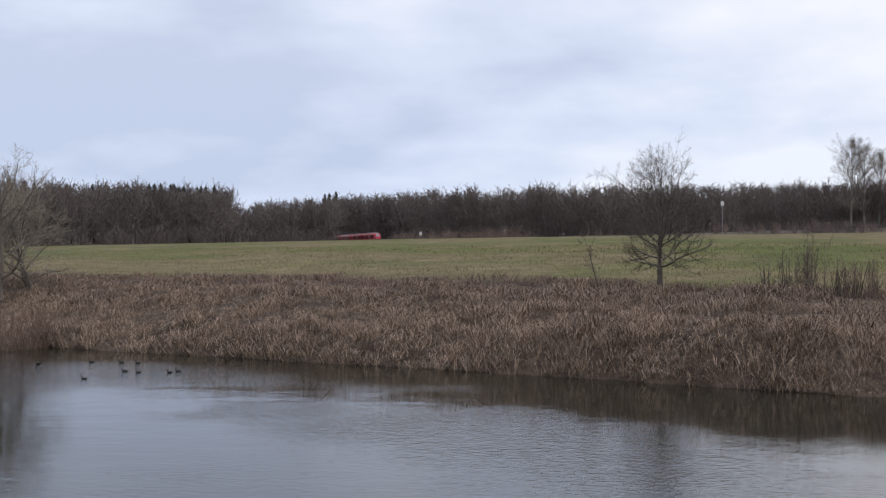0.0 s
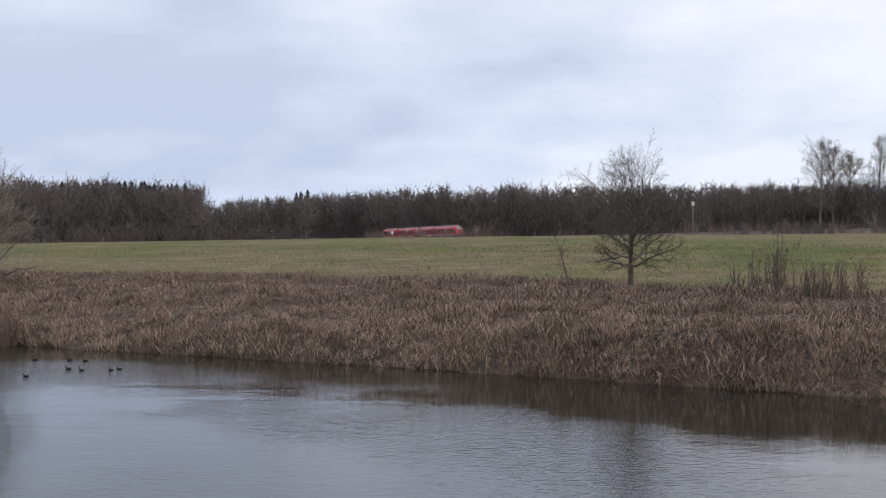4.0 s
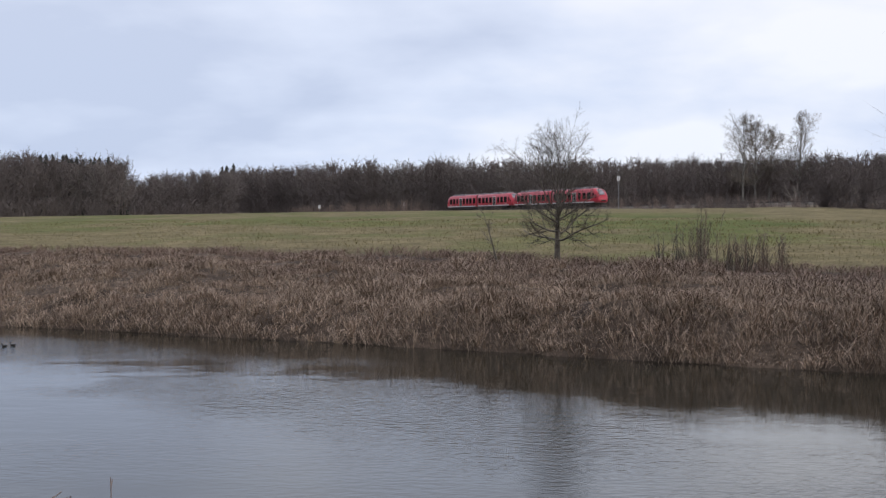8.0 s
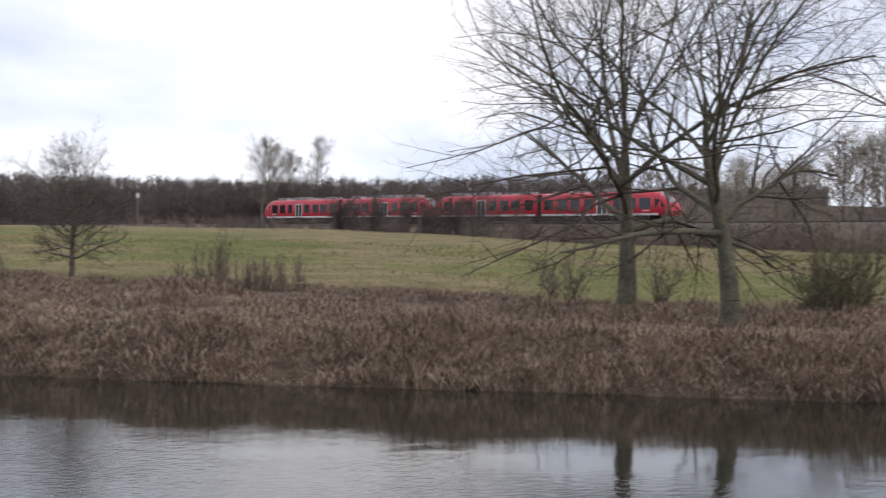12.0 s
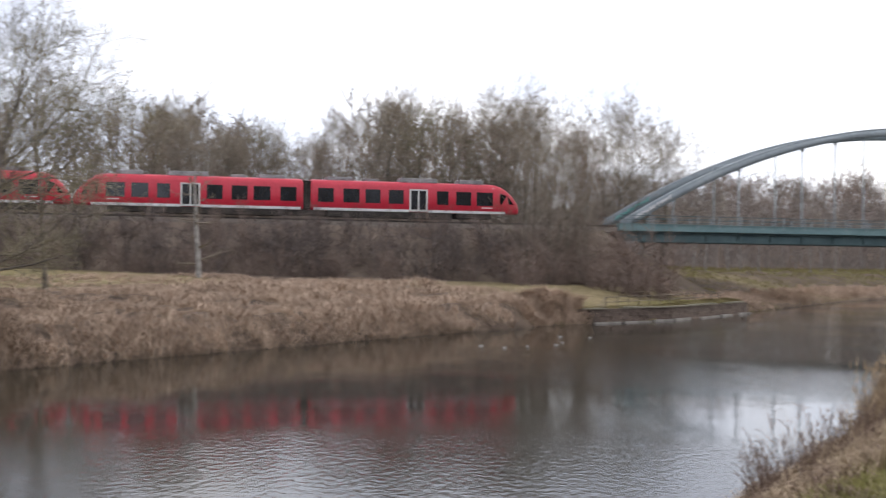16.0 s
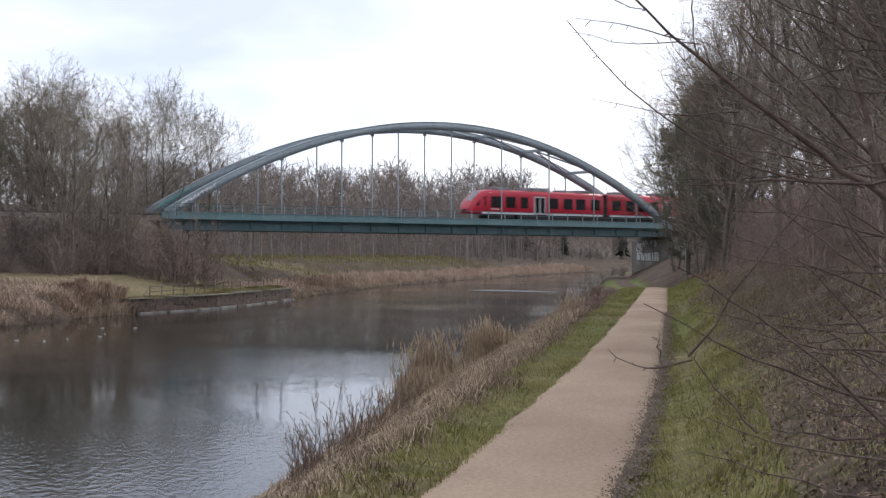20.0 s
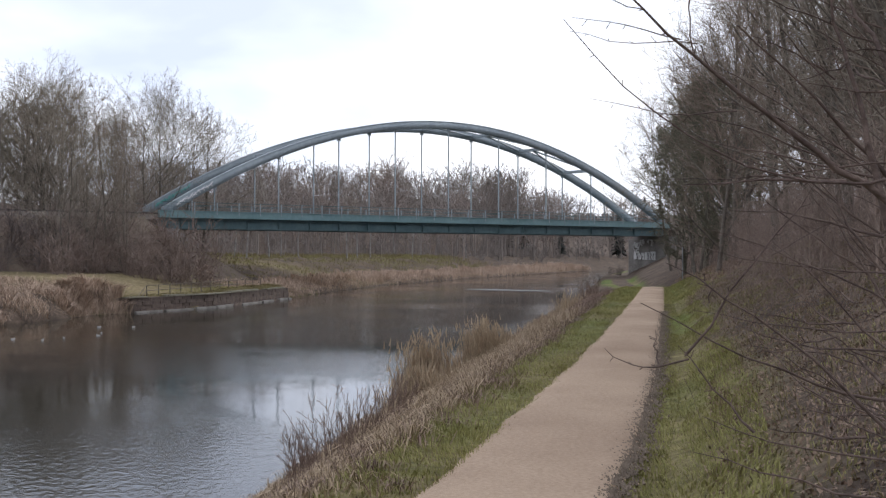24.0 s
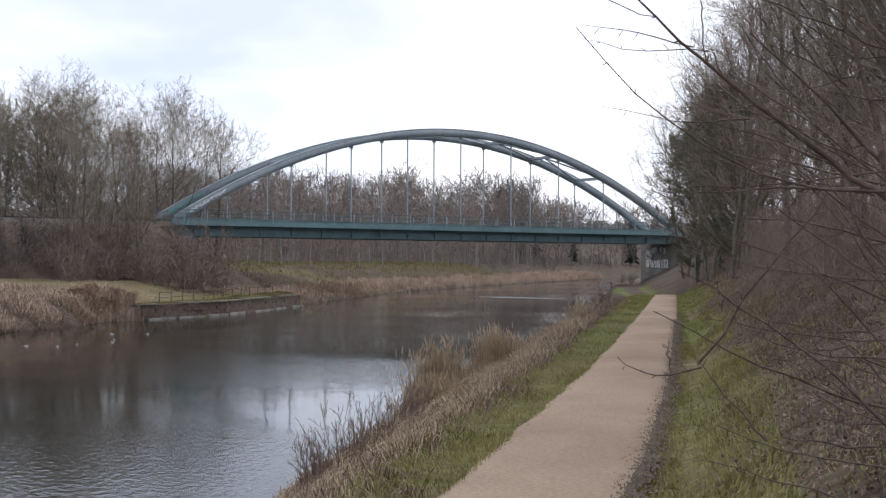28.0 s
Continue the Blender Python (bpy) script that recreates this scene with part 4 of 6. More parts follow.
# ---- two red diesel railcars ----
def car_body(nose_y=20.7):
    """Loft of half a railcar from the joint to the sloping nose."""
    secs = []
    for y, w, bot, top in ((0.35, 1.33, 0.85, 3.62), (0.6, 1.375, 0.8, 3.7), (6, 1.375, 0.8, 3.7), (12, 1.375, 0.8, 3.7), (17.6, 1.375, 0.8, 3.7), (18.3, 1.372, 0.8, 3.66),
                           (18.9, 1.36, 0.8, 3.5), (19.5, 1.33, 0.8, 3.15), (20.1, 1.25, 0.8, 2.62), (20.5, 1.12, 0.82, 2.1), (20.75, 0.95, 0.86, 1.7), (20.85, 0.75, 0.95, 1.45)):
        sh = bot + (top - bot) * 0.80
        ring = [(-w * 0.9, bot), (-w, bot + 0.18), (-w, (bot + sh) / 2), (-w, sh), (-w * 0.93, sh + (top - sh) * 0.5), (-w * 0.7, sh + (top - sh) * 0.86), (-w * 0.35, top - 0.015), (0, top)]
        ring += [(-a, b) for a, b in ring[-2::-1]]
        secs.append([(a, y, b) for a, b in ring])
    m = len(secs[0])
    verts = np.array([q for s in secs for q in s])
    idx = np.arange(len(secs) * m).reshape(-1, m)
    quads = [(idx[i, k], idx[i, (k + 1) % m], idx[i + 1, (k + 1) % m], idx[i + 1, k]) for i in range(len(secs) - 1) for k in range(m)]
    bm = bmesh.new()
    vs = [bm.verts.new(v) for v in verts]
    for q in quads:
        bm.faces.new([vs[i] for i in q])
    bm.faces.new([vs[i] for i in idx[0][::-1]])
    bm.faces.new([vs[i] for i in idx[-1]])
    bmesh.ops.recalc_face_normals(bm, faces=bm.faces)
    for f in bm.faces:
        f.smooth = True
    return bm


def wind_screen():
    bm = bmesh.new()
    rows = ((18.75, 0.95, 3.50), (19.3, 0.98, 3.24), (19.9, 0.95, 2.79), (20.35, 0.86, 2.28))
    vs = [[bm.verts.new((x * w, y + 0.05 - 0.06 * abs(x), z + 0.06 - 0.14 * abs(x) ** 3)) for x in (-1, -0.5, 0, 0.5, 1)] for y, w, z in rows]
    for a, b in zip(vs[:-1], vs[1:]):
        for k in range(4):
            bm.faces.new((a[k], a[k + 1], b[k + 1], b[k]))
    bmesh.ops.solidify(bm, geom=bm.faces[:], thickness=0.05)
    return bm


def bogie(parent, y, m):
    bg = part("bogie", box_bm(-1.2, y - 1.7, 0.3, 1.2, y + 1.7, 0.8, 0.03), M_UNDER, parent, "dark bogie with steel wheels", m)
    for dy in (-0.95, 0.95):
        for s in (-1, 1):
            v, f = tubes([((s * 0.69, y + dy, 0.43), (s * 0.83, y + dy, 0.43), 0.43, 0.41)], 18)
            part("wheel", raw("wheel", v, f, M_UNDER), None, bg)
    return bg


def railcar(label, lit):
    root = empty("railcar", Matrix(), label, "train", "railcars of the train")
    flip = pose(0, 0, 0, 0, 0, 180)
    gl_w = [(1.0, 2.5), (3.4, 4.95), (5.5, 6.95), (7.75, 9.2), (12.45, 13.6), (14.35, 15.85), (16.4, 18.05)]
    meshes = {}
    for m in (Matrix(), flip):
        body = part("car_body", car_body(), M_RED, root, "red painted car body with a sloping nose", m)
        part("windscreen", wind_screen(), M_SCREEN, body, "raked windscreen with a sky reflection painted in")
        for s in (-1, 1):
            for a, b in gl_w:
                part("window", box_bm(s * 1.36, a, 1.56, s * 1.382, b, 2.86, 0.01) if s > 0 else box_bm(-1.382, a, 1.56, -1.36, b, 2.86, 0.01), M_GLASSD, body)
            # cab side window, a pane that tapers with the nose
            bm = bmesh.new()
            ps = ((18.75, 1.75), (20.2, 1.75), (19.5, 2.6), (18.75, 2.78))
            vs = [bm.verts.new((s * (1.372 - max(0, y - 19.0) * 0.085), y, z)) for y, z in ps]
            bm.faces.new(vs if s > 0 else vs[::-1])
            bmesh.ops.solidify(bm, geom=bm.faces[:], thickness=-0.03)
            part("cab_window", bm, M_GLASSD, body)
            x0, x1 = (1.37, 1.388) if s > 0 else (-1.388, -1.37)
            door = part("door", box_bm(x0, 9.75, 0.86, x1, 11.55, 2.98, 0.01), M_DOORP, body, "pale grey double door with tall panes")
            for a, b in ((9.93, 10.57), (10.73, 11.37)):
                part("pane", box_bm(x0 - 0.004, a, 1.05, x1 + 0.004, b, 2.85), M_GLASSD, door)
            part("skirt_stripe", box_bm(x0 - 0.004, 0.6, 0.80, x1 + 0.001, 9.72, 1.04), M_TRIM, body, "pale grey stripe along the sill")
            part("skirt_stripe", box_bm(x0 - 0.004, 11.58, 0.80, x1 + 0.001, 19.3, 1.04), M_TRIM, body)
            part("roof_stripe", box_bm(s * 1.29 - 0.025, 0.6, 3.2, s * 1.29 + 0.025, 18.2, 3.29), M_TRIM, body)
            part("headlight", box_bm(s * 0.75 - 0.14, 20.45, 1.42, s * 0.75 + 0.14, 20.75, 1.62, 0.03), M_LAMP if lit and m is not flip else M_WHITE, body)
            part("lettering_bar", box_bm(x0 - 0.004, 16.9, 1.32, x1 + 0.002, 18.0, 1.42), M_WHITE, body)
        part("nose_panel", box_bm(-0.5, 20.55, 1.0, 0.5, 20.93, 1.35, 0.05), M_UNDER, body, "black coupler panel")
        for a, b, w, zt in ((2.0, 4.4, 0.8, 3.98), (5.6, 7.0, 0.6, 3.92), (9.0, 12.6, 0.9, 4.05), (14.8, 17.2, 0.85, 4.02)):
            part("roof_unit", box_bm(-w, a, 3.6, w, b, zt, 0.06), M_ROOFG, body, "grey roof equipment")
        part("underframe", box_bm(-1.3, 1.9, 0.22, 1.3, 14.0, 0.82, 0.04), M_UNDER, body, "grimy underfloor equipment")
        bogie(body, 16.2, None)
    bm = bmesh.new()
    for k in range(7):
        y = -0.36 + k * 0.12
        w = 1.28 if k % 2 else 1.2
        b2 = box_bm(-w, y - 0.05, 0.9, w, y + 0.05, 3.5)
        me = bpy.data.meshes.new("fold")
        b2.to_mesh(me)
        b2.free()
        bm.from_mesh(me)
    part("bellows", bm, M_UNDER, root, "dark folding bellows between the cars")
    bogie(root, 0.0, None)
    return root


TRAIN = (railcar("red two-part diesel railcar, the leading unit", True), railcar("red two-part diesel railcar, the trailing unit", False))


# ---- quay wall on the far bank ----
def quay():
    root = empty("quay_wall", Matrix(), "low dark stone quay wall with a railing on the far bank", "quay wall")
    rng = random.Random(8)
    ang = -math.degrees(CANAL)

    def front(u):
        """How far the wall's face lies back of its straight part."""
        return max(0.0, 91.5 - u) * 0.25

    def piece(name, u0, u1, v0, v1, z0, z1, mat, parent, label="", bevel=0.0):
        m = (u0 + u1) / 2
        c = xy(m, (v0 + v1) / 2 + front(m))
        turn = -math.degrees(math.atan(0.25)) if m < 91.5 else 0.0
        return part(name, box_bm(-(v1 - v0) / 2, -(u1 - u0) / 2, z0, (v1 - v0) / 2, (u1 - u0) / 2, z1, bevel), mat, parent, label, pose(c[0], c[1], 0, 0, 0, ang + turn))

    piece("core", 81.3, 91.5, 32.25, 33.0, -1.0, 1.0, M_WALLSTONE, root)
    piece("core", 91.5, 111.4, 32.25, 33.0, -1.0, 1.0, M_WALLSTONE, root)
    piece("return_wall", 111.0, 111.6, 32.25, 35.5, -1.0, 1.0, M_WALLSTONE, root)
    for row in range(4):
        z0 = row * 0.255
        u = 81.2 + (row % 2) * 0.4
        while u < 111.0:
            w = rng.uniform(0.6, 1.5)
            piece("stone_block", u, min(u + w - 0.015, 111.4), 31.98 + rng.uniform(0, 0.07), 32.26, z0 + 0.005, z0 + 0.25, M_WALLSTONE, root)
            u += w
    u = 81.4
    while u < 111.3:
        w = rng.uniform(1.2, 2.4)
        if rng.random() < 0.85:
            piece("coping", u, min(u + w - 0.04, 111.6), 31.90 + rng.uniform(0, 0.12), 32.9, 1.025, 1.09 + rng.uniform(0, 0.07), M_COPING, root, "pale mossy coping stone")
        u += w
    u = 82
    while u < 111:
        w = rng.uniform(1.5, 4)
        piece("waterline_ledge", u, min(u + w - 0.2, 111.4), 31.70 + rng.uniform(0, 0.15), 32.1, -0.4, 0.07 + rng.uniform(0, 0.09), M_CONCRETE if rng.random() < 0.7 else M_WALLSTONE, root, "broken pale ledge at the waterline")
        u += w
    fence = empty("railing", Matrix(), "thin rusty railing along the quay", "railing")
    for k in range(14):
        p = xy(82 + k * 2.2, 34.4)
        z = gz(*p)
        part("post", box_bm(-0.035, -0.035, -0.1, 0.03, 0.03, 0.78), M_BARK, fence, "", pose(p[0], p[1], z))
    for zz in (0.75, 0.4):
        segs = []
        for k in range(13):
            a, b = xy(82 + k * 2.2, 34.4), xy(82 + (k + 1) * 2.2, 34.4)
            segs.append(((a[0], a[1], gz(*a) + zz), (b[0], b[1], gz(*b) + zz), 0.026, 0.026))
        v, f = tubes(segs, 5)
        part("rail", raw("rail", v, f, M_BARK), None, fence)


quay()


# ---- single trees on the far bank ----
def special(az, d, tree, wood, twig, label, name="tree", turn=0.0, category="bare tree"):
    x, y = at(az, d)
    return plant(tree_meshes(tree, wood, twig, name), x, y, label, 1.0, turn, name=name, category=category)


special(8.88, 62.0, bare_tree(12, 7.0, 0.17, 0.27, 0.44, (26, 11, 8, 6), (88, 22), 0.0042, (-0.02, 0.0), 0.66, 0.05, sway=0.012, low=0.85, thick=0.5, even=0.9), M_BARK, M_TWIG_DARK,
        "small bare oak standing at the edge of the meadow", "oak_tree")
special(33.35, 50.0, bare_tree(24, 18.0, 0.45, 0.42, 0.68, (14, 13, 9, 7), (78, 10), 0.005, (0.0, 0.0), 0.50, 0.025, sway=0.015, low=0.8, thick=0.55, even=0.85), M_MOSSBARK, M_TWIG_DARK,
        "large spreading bare oak with a mossy trunk on the bank", "large_tree", 40)
special(37.95, 46.0, bare_tree(33, 17.0, 0.43, 0.40, 0.54, (13, 13, 9, 7), (76, 12), 0.005, (0.05, -0.04), 0.52, 0.025, sway=0.05, low=0.8, thick=0.55, even=0.85), M_MOSSBARK, M_TWIG_DARK,
        "large bare oak with a crooked trunk on the bank", "large_tree")
special(48.2, 48.0, bare_tree(41, 15.5, 0.27, 0.26, 0.42, (18, 11, 9, 7), (74, 14), 0.0055, (0.02, 0.0), 0.72, 0.035, sway=0.02, even=0.6), M_BARK, M_TWIG_DARK,
        "slender bare oak beside the water", "tree", 120)
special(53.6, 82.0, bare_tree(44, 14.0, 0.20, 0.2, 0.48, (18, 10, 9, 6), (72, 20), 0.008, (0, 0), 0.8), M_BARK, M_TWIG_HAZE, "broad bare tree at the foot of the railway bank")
special(62.2, 80.0, bare_tree(43, 8.0, 0.12, 0.18, 0.3, (12, 8, 6, 4), (64, 18), 0.007), M_BARK, M_TWIG, "young bare tree in the meadow")
special(68.47, 60.0, bare_tree(47, 14.0, 0.24, 0.12, 0.50, (14, 11, 9, 7), (70, 16), 0.008, (0.08, -0.06), 0.9, 0.04, 3, 0.05), M_BARK, M_TWIG_OLIVE, "leaning bare willow with olive twigs on the bank")
special(71.73, 75.0, bare_tree(53, 12.5, 0.18, 0.2, 0.38, (18, 10, 8, 6), (66, 16), 0.007, (0.03, 0)), M_BARK, M_TWIG, "bare tree in the meadow by the bank")
special(78.21, 100.0, grown(grow(59, 9.5, 0.24, (14, 6, 5), (0.26, 0.42, 0.42), (80, 50, 45), first=0.12, up=0.02, wob=0.1, tip=0.016)), M_BIRCH, M_TWIG_PALE,
        "dead pale tree with a bare white trunk", "dead_tree")
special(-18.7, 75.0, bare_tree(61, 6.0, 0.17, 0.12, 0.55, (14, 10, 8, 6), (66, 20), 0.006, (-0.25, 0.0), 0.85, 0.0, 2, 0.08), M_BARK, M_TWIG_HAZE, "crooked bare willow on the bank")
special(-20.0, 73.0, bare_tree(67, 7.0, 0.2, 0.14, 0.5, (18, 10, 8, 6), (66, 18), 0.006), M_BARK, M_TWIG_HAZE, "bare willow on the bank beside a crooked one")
for k, (az, d, hgt, wide) in enumerate(((17.0, 262, 18.0, 0.34), (17.55, 266, 17.0, 0.34), (18.1, 272, 15.5, 0.36), (19.4, 262, 18.5, 0.28))):
    special(az, d, bare_tree(71 + k, hgt, 0.26, 0.22, wide, (22, 11, 9, 6), (58, 12), 0.011 if k < 3 else 0.009), M_GREY_BIRCH, M_TWIG, "tall bare birch with a white trunk behind the railway", "birch_tree")
special(6.2, 60.0, grown(grow(79, 2.6, 0.05, (8, 5, 3), (0.4, 0.4, 0.4), (40, 40, 40), first=0.3, up=0.1, wob=0.15, tip=0.008, lean=(-0.25, 0))), M_BARK, M_TWIG,
        "leaning bare sapling near the small oak", "sapling")


# ---- shrubs ----
def shrub(seed, height, stems, kids, spread=28, tip=0.010, r=0.03):
    rng = random.Random(seed)
    lv = [[], [], [], []]
    for k in range(stems):
        a, t = rng.uniform(0, 6.28), radians(rng.uniform(2, spread))
        g = grow(rng.randrange(10 ** 6), height * rng.uniform(0.55, 1.0), r, kids, (0.4, 0.42), (35, 40), first=0.15, up=0.06, wob=0.12, tip=tip,
                 lean=(math.cos(a) * math.tan(t), math.sin(a) * math.tan(t)), seg=0.6)
        o = Vector((rng.uniform(-0.3, 0.3) * height * 0.4, rng.uniform(-0.3, 0.3) * height * 0.4, 0))
        for i, rows in enumerate(g):
            lv[min(i + 1, 3)] += [(p + o, q + o, ra, rb) for p, q, ra, rb in rows]
    return lv


def shrub_thing(az, d, lv, wood, twig, label, name="shrub", hgt=3.0):
    x, y = at(az, d)
    root = empty(name, pose(x, y, gz(x, y) - (0.9 if name == "bush" else 0.05)), label, "shrub")
    v, f = tubes(lv[1], 4)
    tagged(part("stem_growth", raw("stem_growth", v, f, wood), None, root), kind="stuff")
    v, f = tubes(lv[2] + lv[3], 3)
    v, f = joined((v, f), sprays(lv[2] + lv[3], int(hgt * 160), 0.16 * hgt ** 0.5, 0.006 * (1 + d / 40), len(v)))
    tagged(part("twig_tangle", raw("twig_tangle", v, f, twig), None, root), kind="stuff")


for i, (az, d, hgt, n) in enumerate(((15.2, 61, 3.2, 12), (14.2, 61, 2.2, 9), (13.4, 62, 1.9, 7), (16.4, 60, 1.9, 14), (17.3, 59, 1.8, 14))):
    shrub_thing(az, d, shrub(100 + i, hgt, n, (3, 1), 12, 0.009, 0.022), M_BARK, M_WEED if i > 2 else M_TWIG, "upright bare shrub at the top of the bank", "shrub", 0.5)
for i, (az, d, hgt, n) in enumerate(((31.0, 60, 3.0, 8), (34.9, 60, 3.0, 9), (30.2, 62, 2.4, 7))):
    shrub_thing(az, d, shrub(120 + i, hgt, n, (8, 4), 45, 0.011, 0.03), M_BARK, M_TWIG, "spreading bare shrub in the meadow by the large oaks")
for i, (az, d) in enumerate(((42.4, 54), (43.2, 54.5), (41.6, 55))):
    shrub_thing(az, d, shrub(130 + i, 4.4 - 0.5 * i, 12, (10, 6), 40, 0.014, 0.03), M_BARK, M_TWIG_OLIVE, "dense olive-green shrub beside the large oak")
for i, (az, d, hgt) in enumerate(((20.4, 182, 5.5), (21.2, 180, 6.5), (22.0, 178, 6.0), (24.4, 168, 6.0), (25.6, 165, 7.5), (26.6, 163, 7.0), (23.4, 174, 6.5))):
    shrub_thing(az, d, shrub(140 + i, hgt, 13, (9, 3), 40, 0.03, 0.06), M_FAR, M_FAR, "dense dark bush at the foot of the railway bank", "bush", hgt * 3)


for i, (az, d, hgt) in enumerate(((-18.9, 58.5, 2.6), (-19.9, 58.0, 2.9), (-18.3, 59.5, 1.8))):
    shrub_thing(az, d, shrub(160 + i, hgt, 26, (6, 3), 26, 0.009, 0.016), M_WEED, M_WEED, "dense reddish-brown bush at the far waterline", "shrub", 3.0)
for i, (az, d, hgt, n) in enumerate(((15.6, 60, 2.9, 16), (14.8, 60.5, 2.4, 12), (17.9, 58, 2.0, 18), (18.6, 58, 1.9, 18), (16.9, 58.5, 1.7, 18))):
    shrub_thing(az, d, shrub(170 + i, hgt, n, (4, 2), 10, 0.007, 0.014), M_WEED, M_TWIG, "tall withered stalks at the top of the bank", "shrub", 0.6)


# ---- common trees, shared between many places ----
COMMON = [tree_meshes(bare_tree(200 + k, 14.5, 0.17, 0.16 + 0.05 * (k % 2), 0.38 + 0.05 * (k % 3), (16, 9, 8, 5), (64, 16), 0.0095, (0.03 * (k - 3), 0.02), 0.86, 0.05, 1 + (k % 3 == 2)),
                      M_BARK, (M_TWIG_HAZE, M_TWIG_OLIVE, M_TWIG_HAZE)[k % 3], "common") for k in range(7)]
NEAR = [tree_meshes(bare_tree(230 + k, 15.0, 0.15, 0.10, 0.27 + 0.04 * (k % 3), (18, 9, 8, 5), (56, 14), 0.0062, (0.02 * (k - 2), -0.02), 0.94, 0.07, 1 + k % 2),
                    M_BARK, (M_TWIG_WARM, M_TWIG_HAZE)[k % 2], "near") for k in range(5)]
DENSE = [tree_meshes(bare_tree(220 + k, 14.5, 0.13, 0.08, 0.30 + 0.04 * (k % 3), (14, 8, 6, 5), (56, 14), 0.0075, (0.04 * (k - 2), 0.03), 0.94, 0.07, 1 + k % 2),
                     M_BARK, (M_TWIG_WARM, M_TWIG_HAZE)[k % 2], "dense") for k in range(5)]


def beside_track(q, off):
    p, h, _ = track_at(q)
    return p[0] + math.cos(h) * off, p[1] - math.sin(h) * off


rng_t = random.Random(77)


def crown_line(az):
    """Elevation of the tree tops along the railway, as seen from the path."""
    return float(np.interp(az, (40, 44, 47, 51, 53.5, 56, 57.7, 60, 64, 68, 74, 77.8, 80, 81.8, 84.3, 85.8, 88.3, 90.4, 92.5, 93.5, 94.6, 95.6, 96.8, 98, 99.5, 100.4, 102),
                           (4.5, 6.0, 6.9, 6.8, 6.6, 6.2, 6.0, 6.4, 6.9, 6.8, 7.2, 7.3, 6.7, 5.1, 6.8, 7.6, 7.7, 6.4, 7.6, 6.6, 7.0, 6.5, 6.9, 6.2, 5.1, 3.9, 2.4)))


def many(spots, label, group, lo=0.8, hi=1.15, name="tree", kinds=None, line=False):
    """Plants shared trees; with line, their tops keep to the crown line."""
    kinds = kinds or COMMON
    for x, y in spots:
        size = rng_t.uniform(lo, hi)
        if line:
            tall = EYE[2] + math.hypot(x, y) * math.tan(radians(crown_line(math.degrees(math.atan2(x, y))))) - gz(x, y)
            size = min(1.4, max(0.3, size * tall / 14.5))
        plant(kinds[rng_t.randrange(len(kinds))], x, y, label, size, rng_t.uniform(0, 360), 0.15, group, name)


many([beside_track(-118 + k * 3.4 + rng_t.uniform(-2, 2), -rng_t.uniform(6, 18)) for k in range(44)],
     "bare tree behind the railway on the embankment", "trees on the embankment", 0.88, 1.06, line=True)
many([beside_track(q, off) for q, off in ((-52, 11), (-36, 12), (-21, 11))],
     "bare tree on the slope of the railway embankment", "trees on the embankment", 0.55, 0.85, line=True)
many([beside_track(-14 + k * 3.2 + rng_t.uniform(-1, 1), -rng_t.uniform(6, 16)) for k in range(15)],
     "tall bare tree behind the railway at the bridge", "trees at the bridge", 0.84, 1.02, line=True)
many([p for p in (beside_track(14 + k * 0.55 + rng_t.uniform(-0.6, 0.6), rng_t.uniform(6, 18)) for k in range(24)) if 92.5 < math.degrees(math.atan2(*p)) < 97.0][::3][:5],
     "tall bare tree among shrubs at the bridge", "trees at the bridge", 0.75, 1.02, kinds=DENSE, line=True)
many([at(96.6, 133), at(97.8, 137), at(98.8, 141)], "round-crowned bare tree behind the end of the bridge", "trees at the bridge", 1.02, 1.08, line=True)
many([xy(u, -5.2 - rng_t.uniform(0, 4.0)) for u in (16, 18, 20, 22, 24, 26, 28, 30, 32, 34, 37, 39, 41, 43, 45, 47, 49, 53, 56, 60, 64, 68, 73, 78, 84, 90, 97, 104)],
     "tall bare tree on the wooded slope by the path", "trees by the path", 1.0, 1.4, kinds=NEAR)
many([xy(rng_t.uniform(26, 150), -13 - rng_t.uniform(0, 22)) for k in range(26)],
     "tall bare tree in the wood above the path", "trees in the wood", 1.1, 1.4)
many([xy(u, v) for u, v in ((70, -3.8), (88, -3.4), (101, -5.0), (112, -3.2), (120, -2.4), (131, -4.5), (145, -7), (118, -8), (104, -3.6), (126, -7))],
     "bare tree beside the bridge abutment", "trees by the abutment", 1.0, 1.3, kinds=DENSE)
many([xy(-15 - 9 * k, -9 - rng_t.uniform(0, 6)) for k in range(5)], "tall bare tree on the wooded slope by the path", "trees by the path", 0.9, 1.2)

IVY = [tree_meshes(bare_tree(90, 14.0, 0.2, 0.12, 0.26, (24, 12, 10, 7), (66, 24), 0.02), M_MOSSBARK, M_IVY, "ivy_tree")]
many([xy(106, -3.0), xy(98, -4.4), xy(84, -5.0)], "dark ivy-clad tree beside the path near the bridge", "ivy trees", 0.95, 1.05, "ivy_tree", IVY)
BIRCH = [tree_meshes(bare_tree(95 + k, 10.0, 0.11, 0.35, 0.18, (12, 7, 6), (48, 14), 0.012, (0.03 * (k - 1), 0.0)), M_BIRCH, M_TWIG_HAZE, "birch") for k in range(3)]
many([xy(u, float(np.interp(u, FAR_EDGE[:, 0], FAR_EDGE[:, 1])) + 13 + rng_t.uniform(0, 9)) for u in (150, 158, 171, 175, 186, 198, 207, 214, 228, 240, 252, 266)],
     "slim birch with a pale trunk at the edge of the wood", "birches beyond the bridge", 0.8, 1.15, "birch_tree", BIRCH)

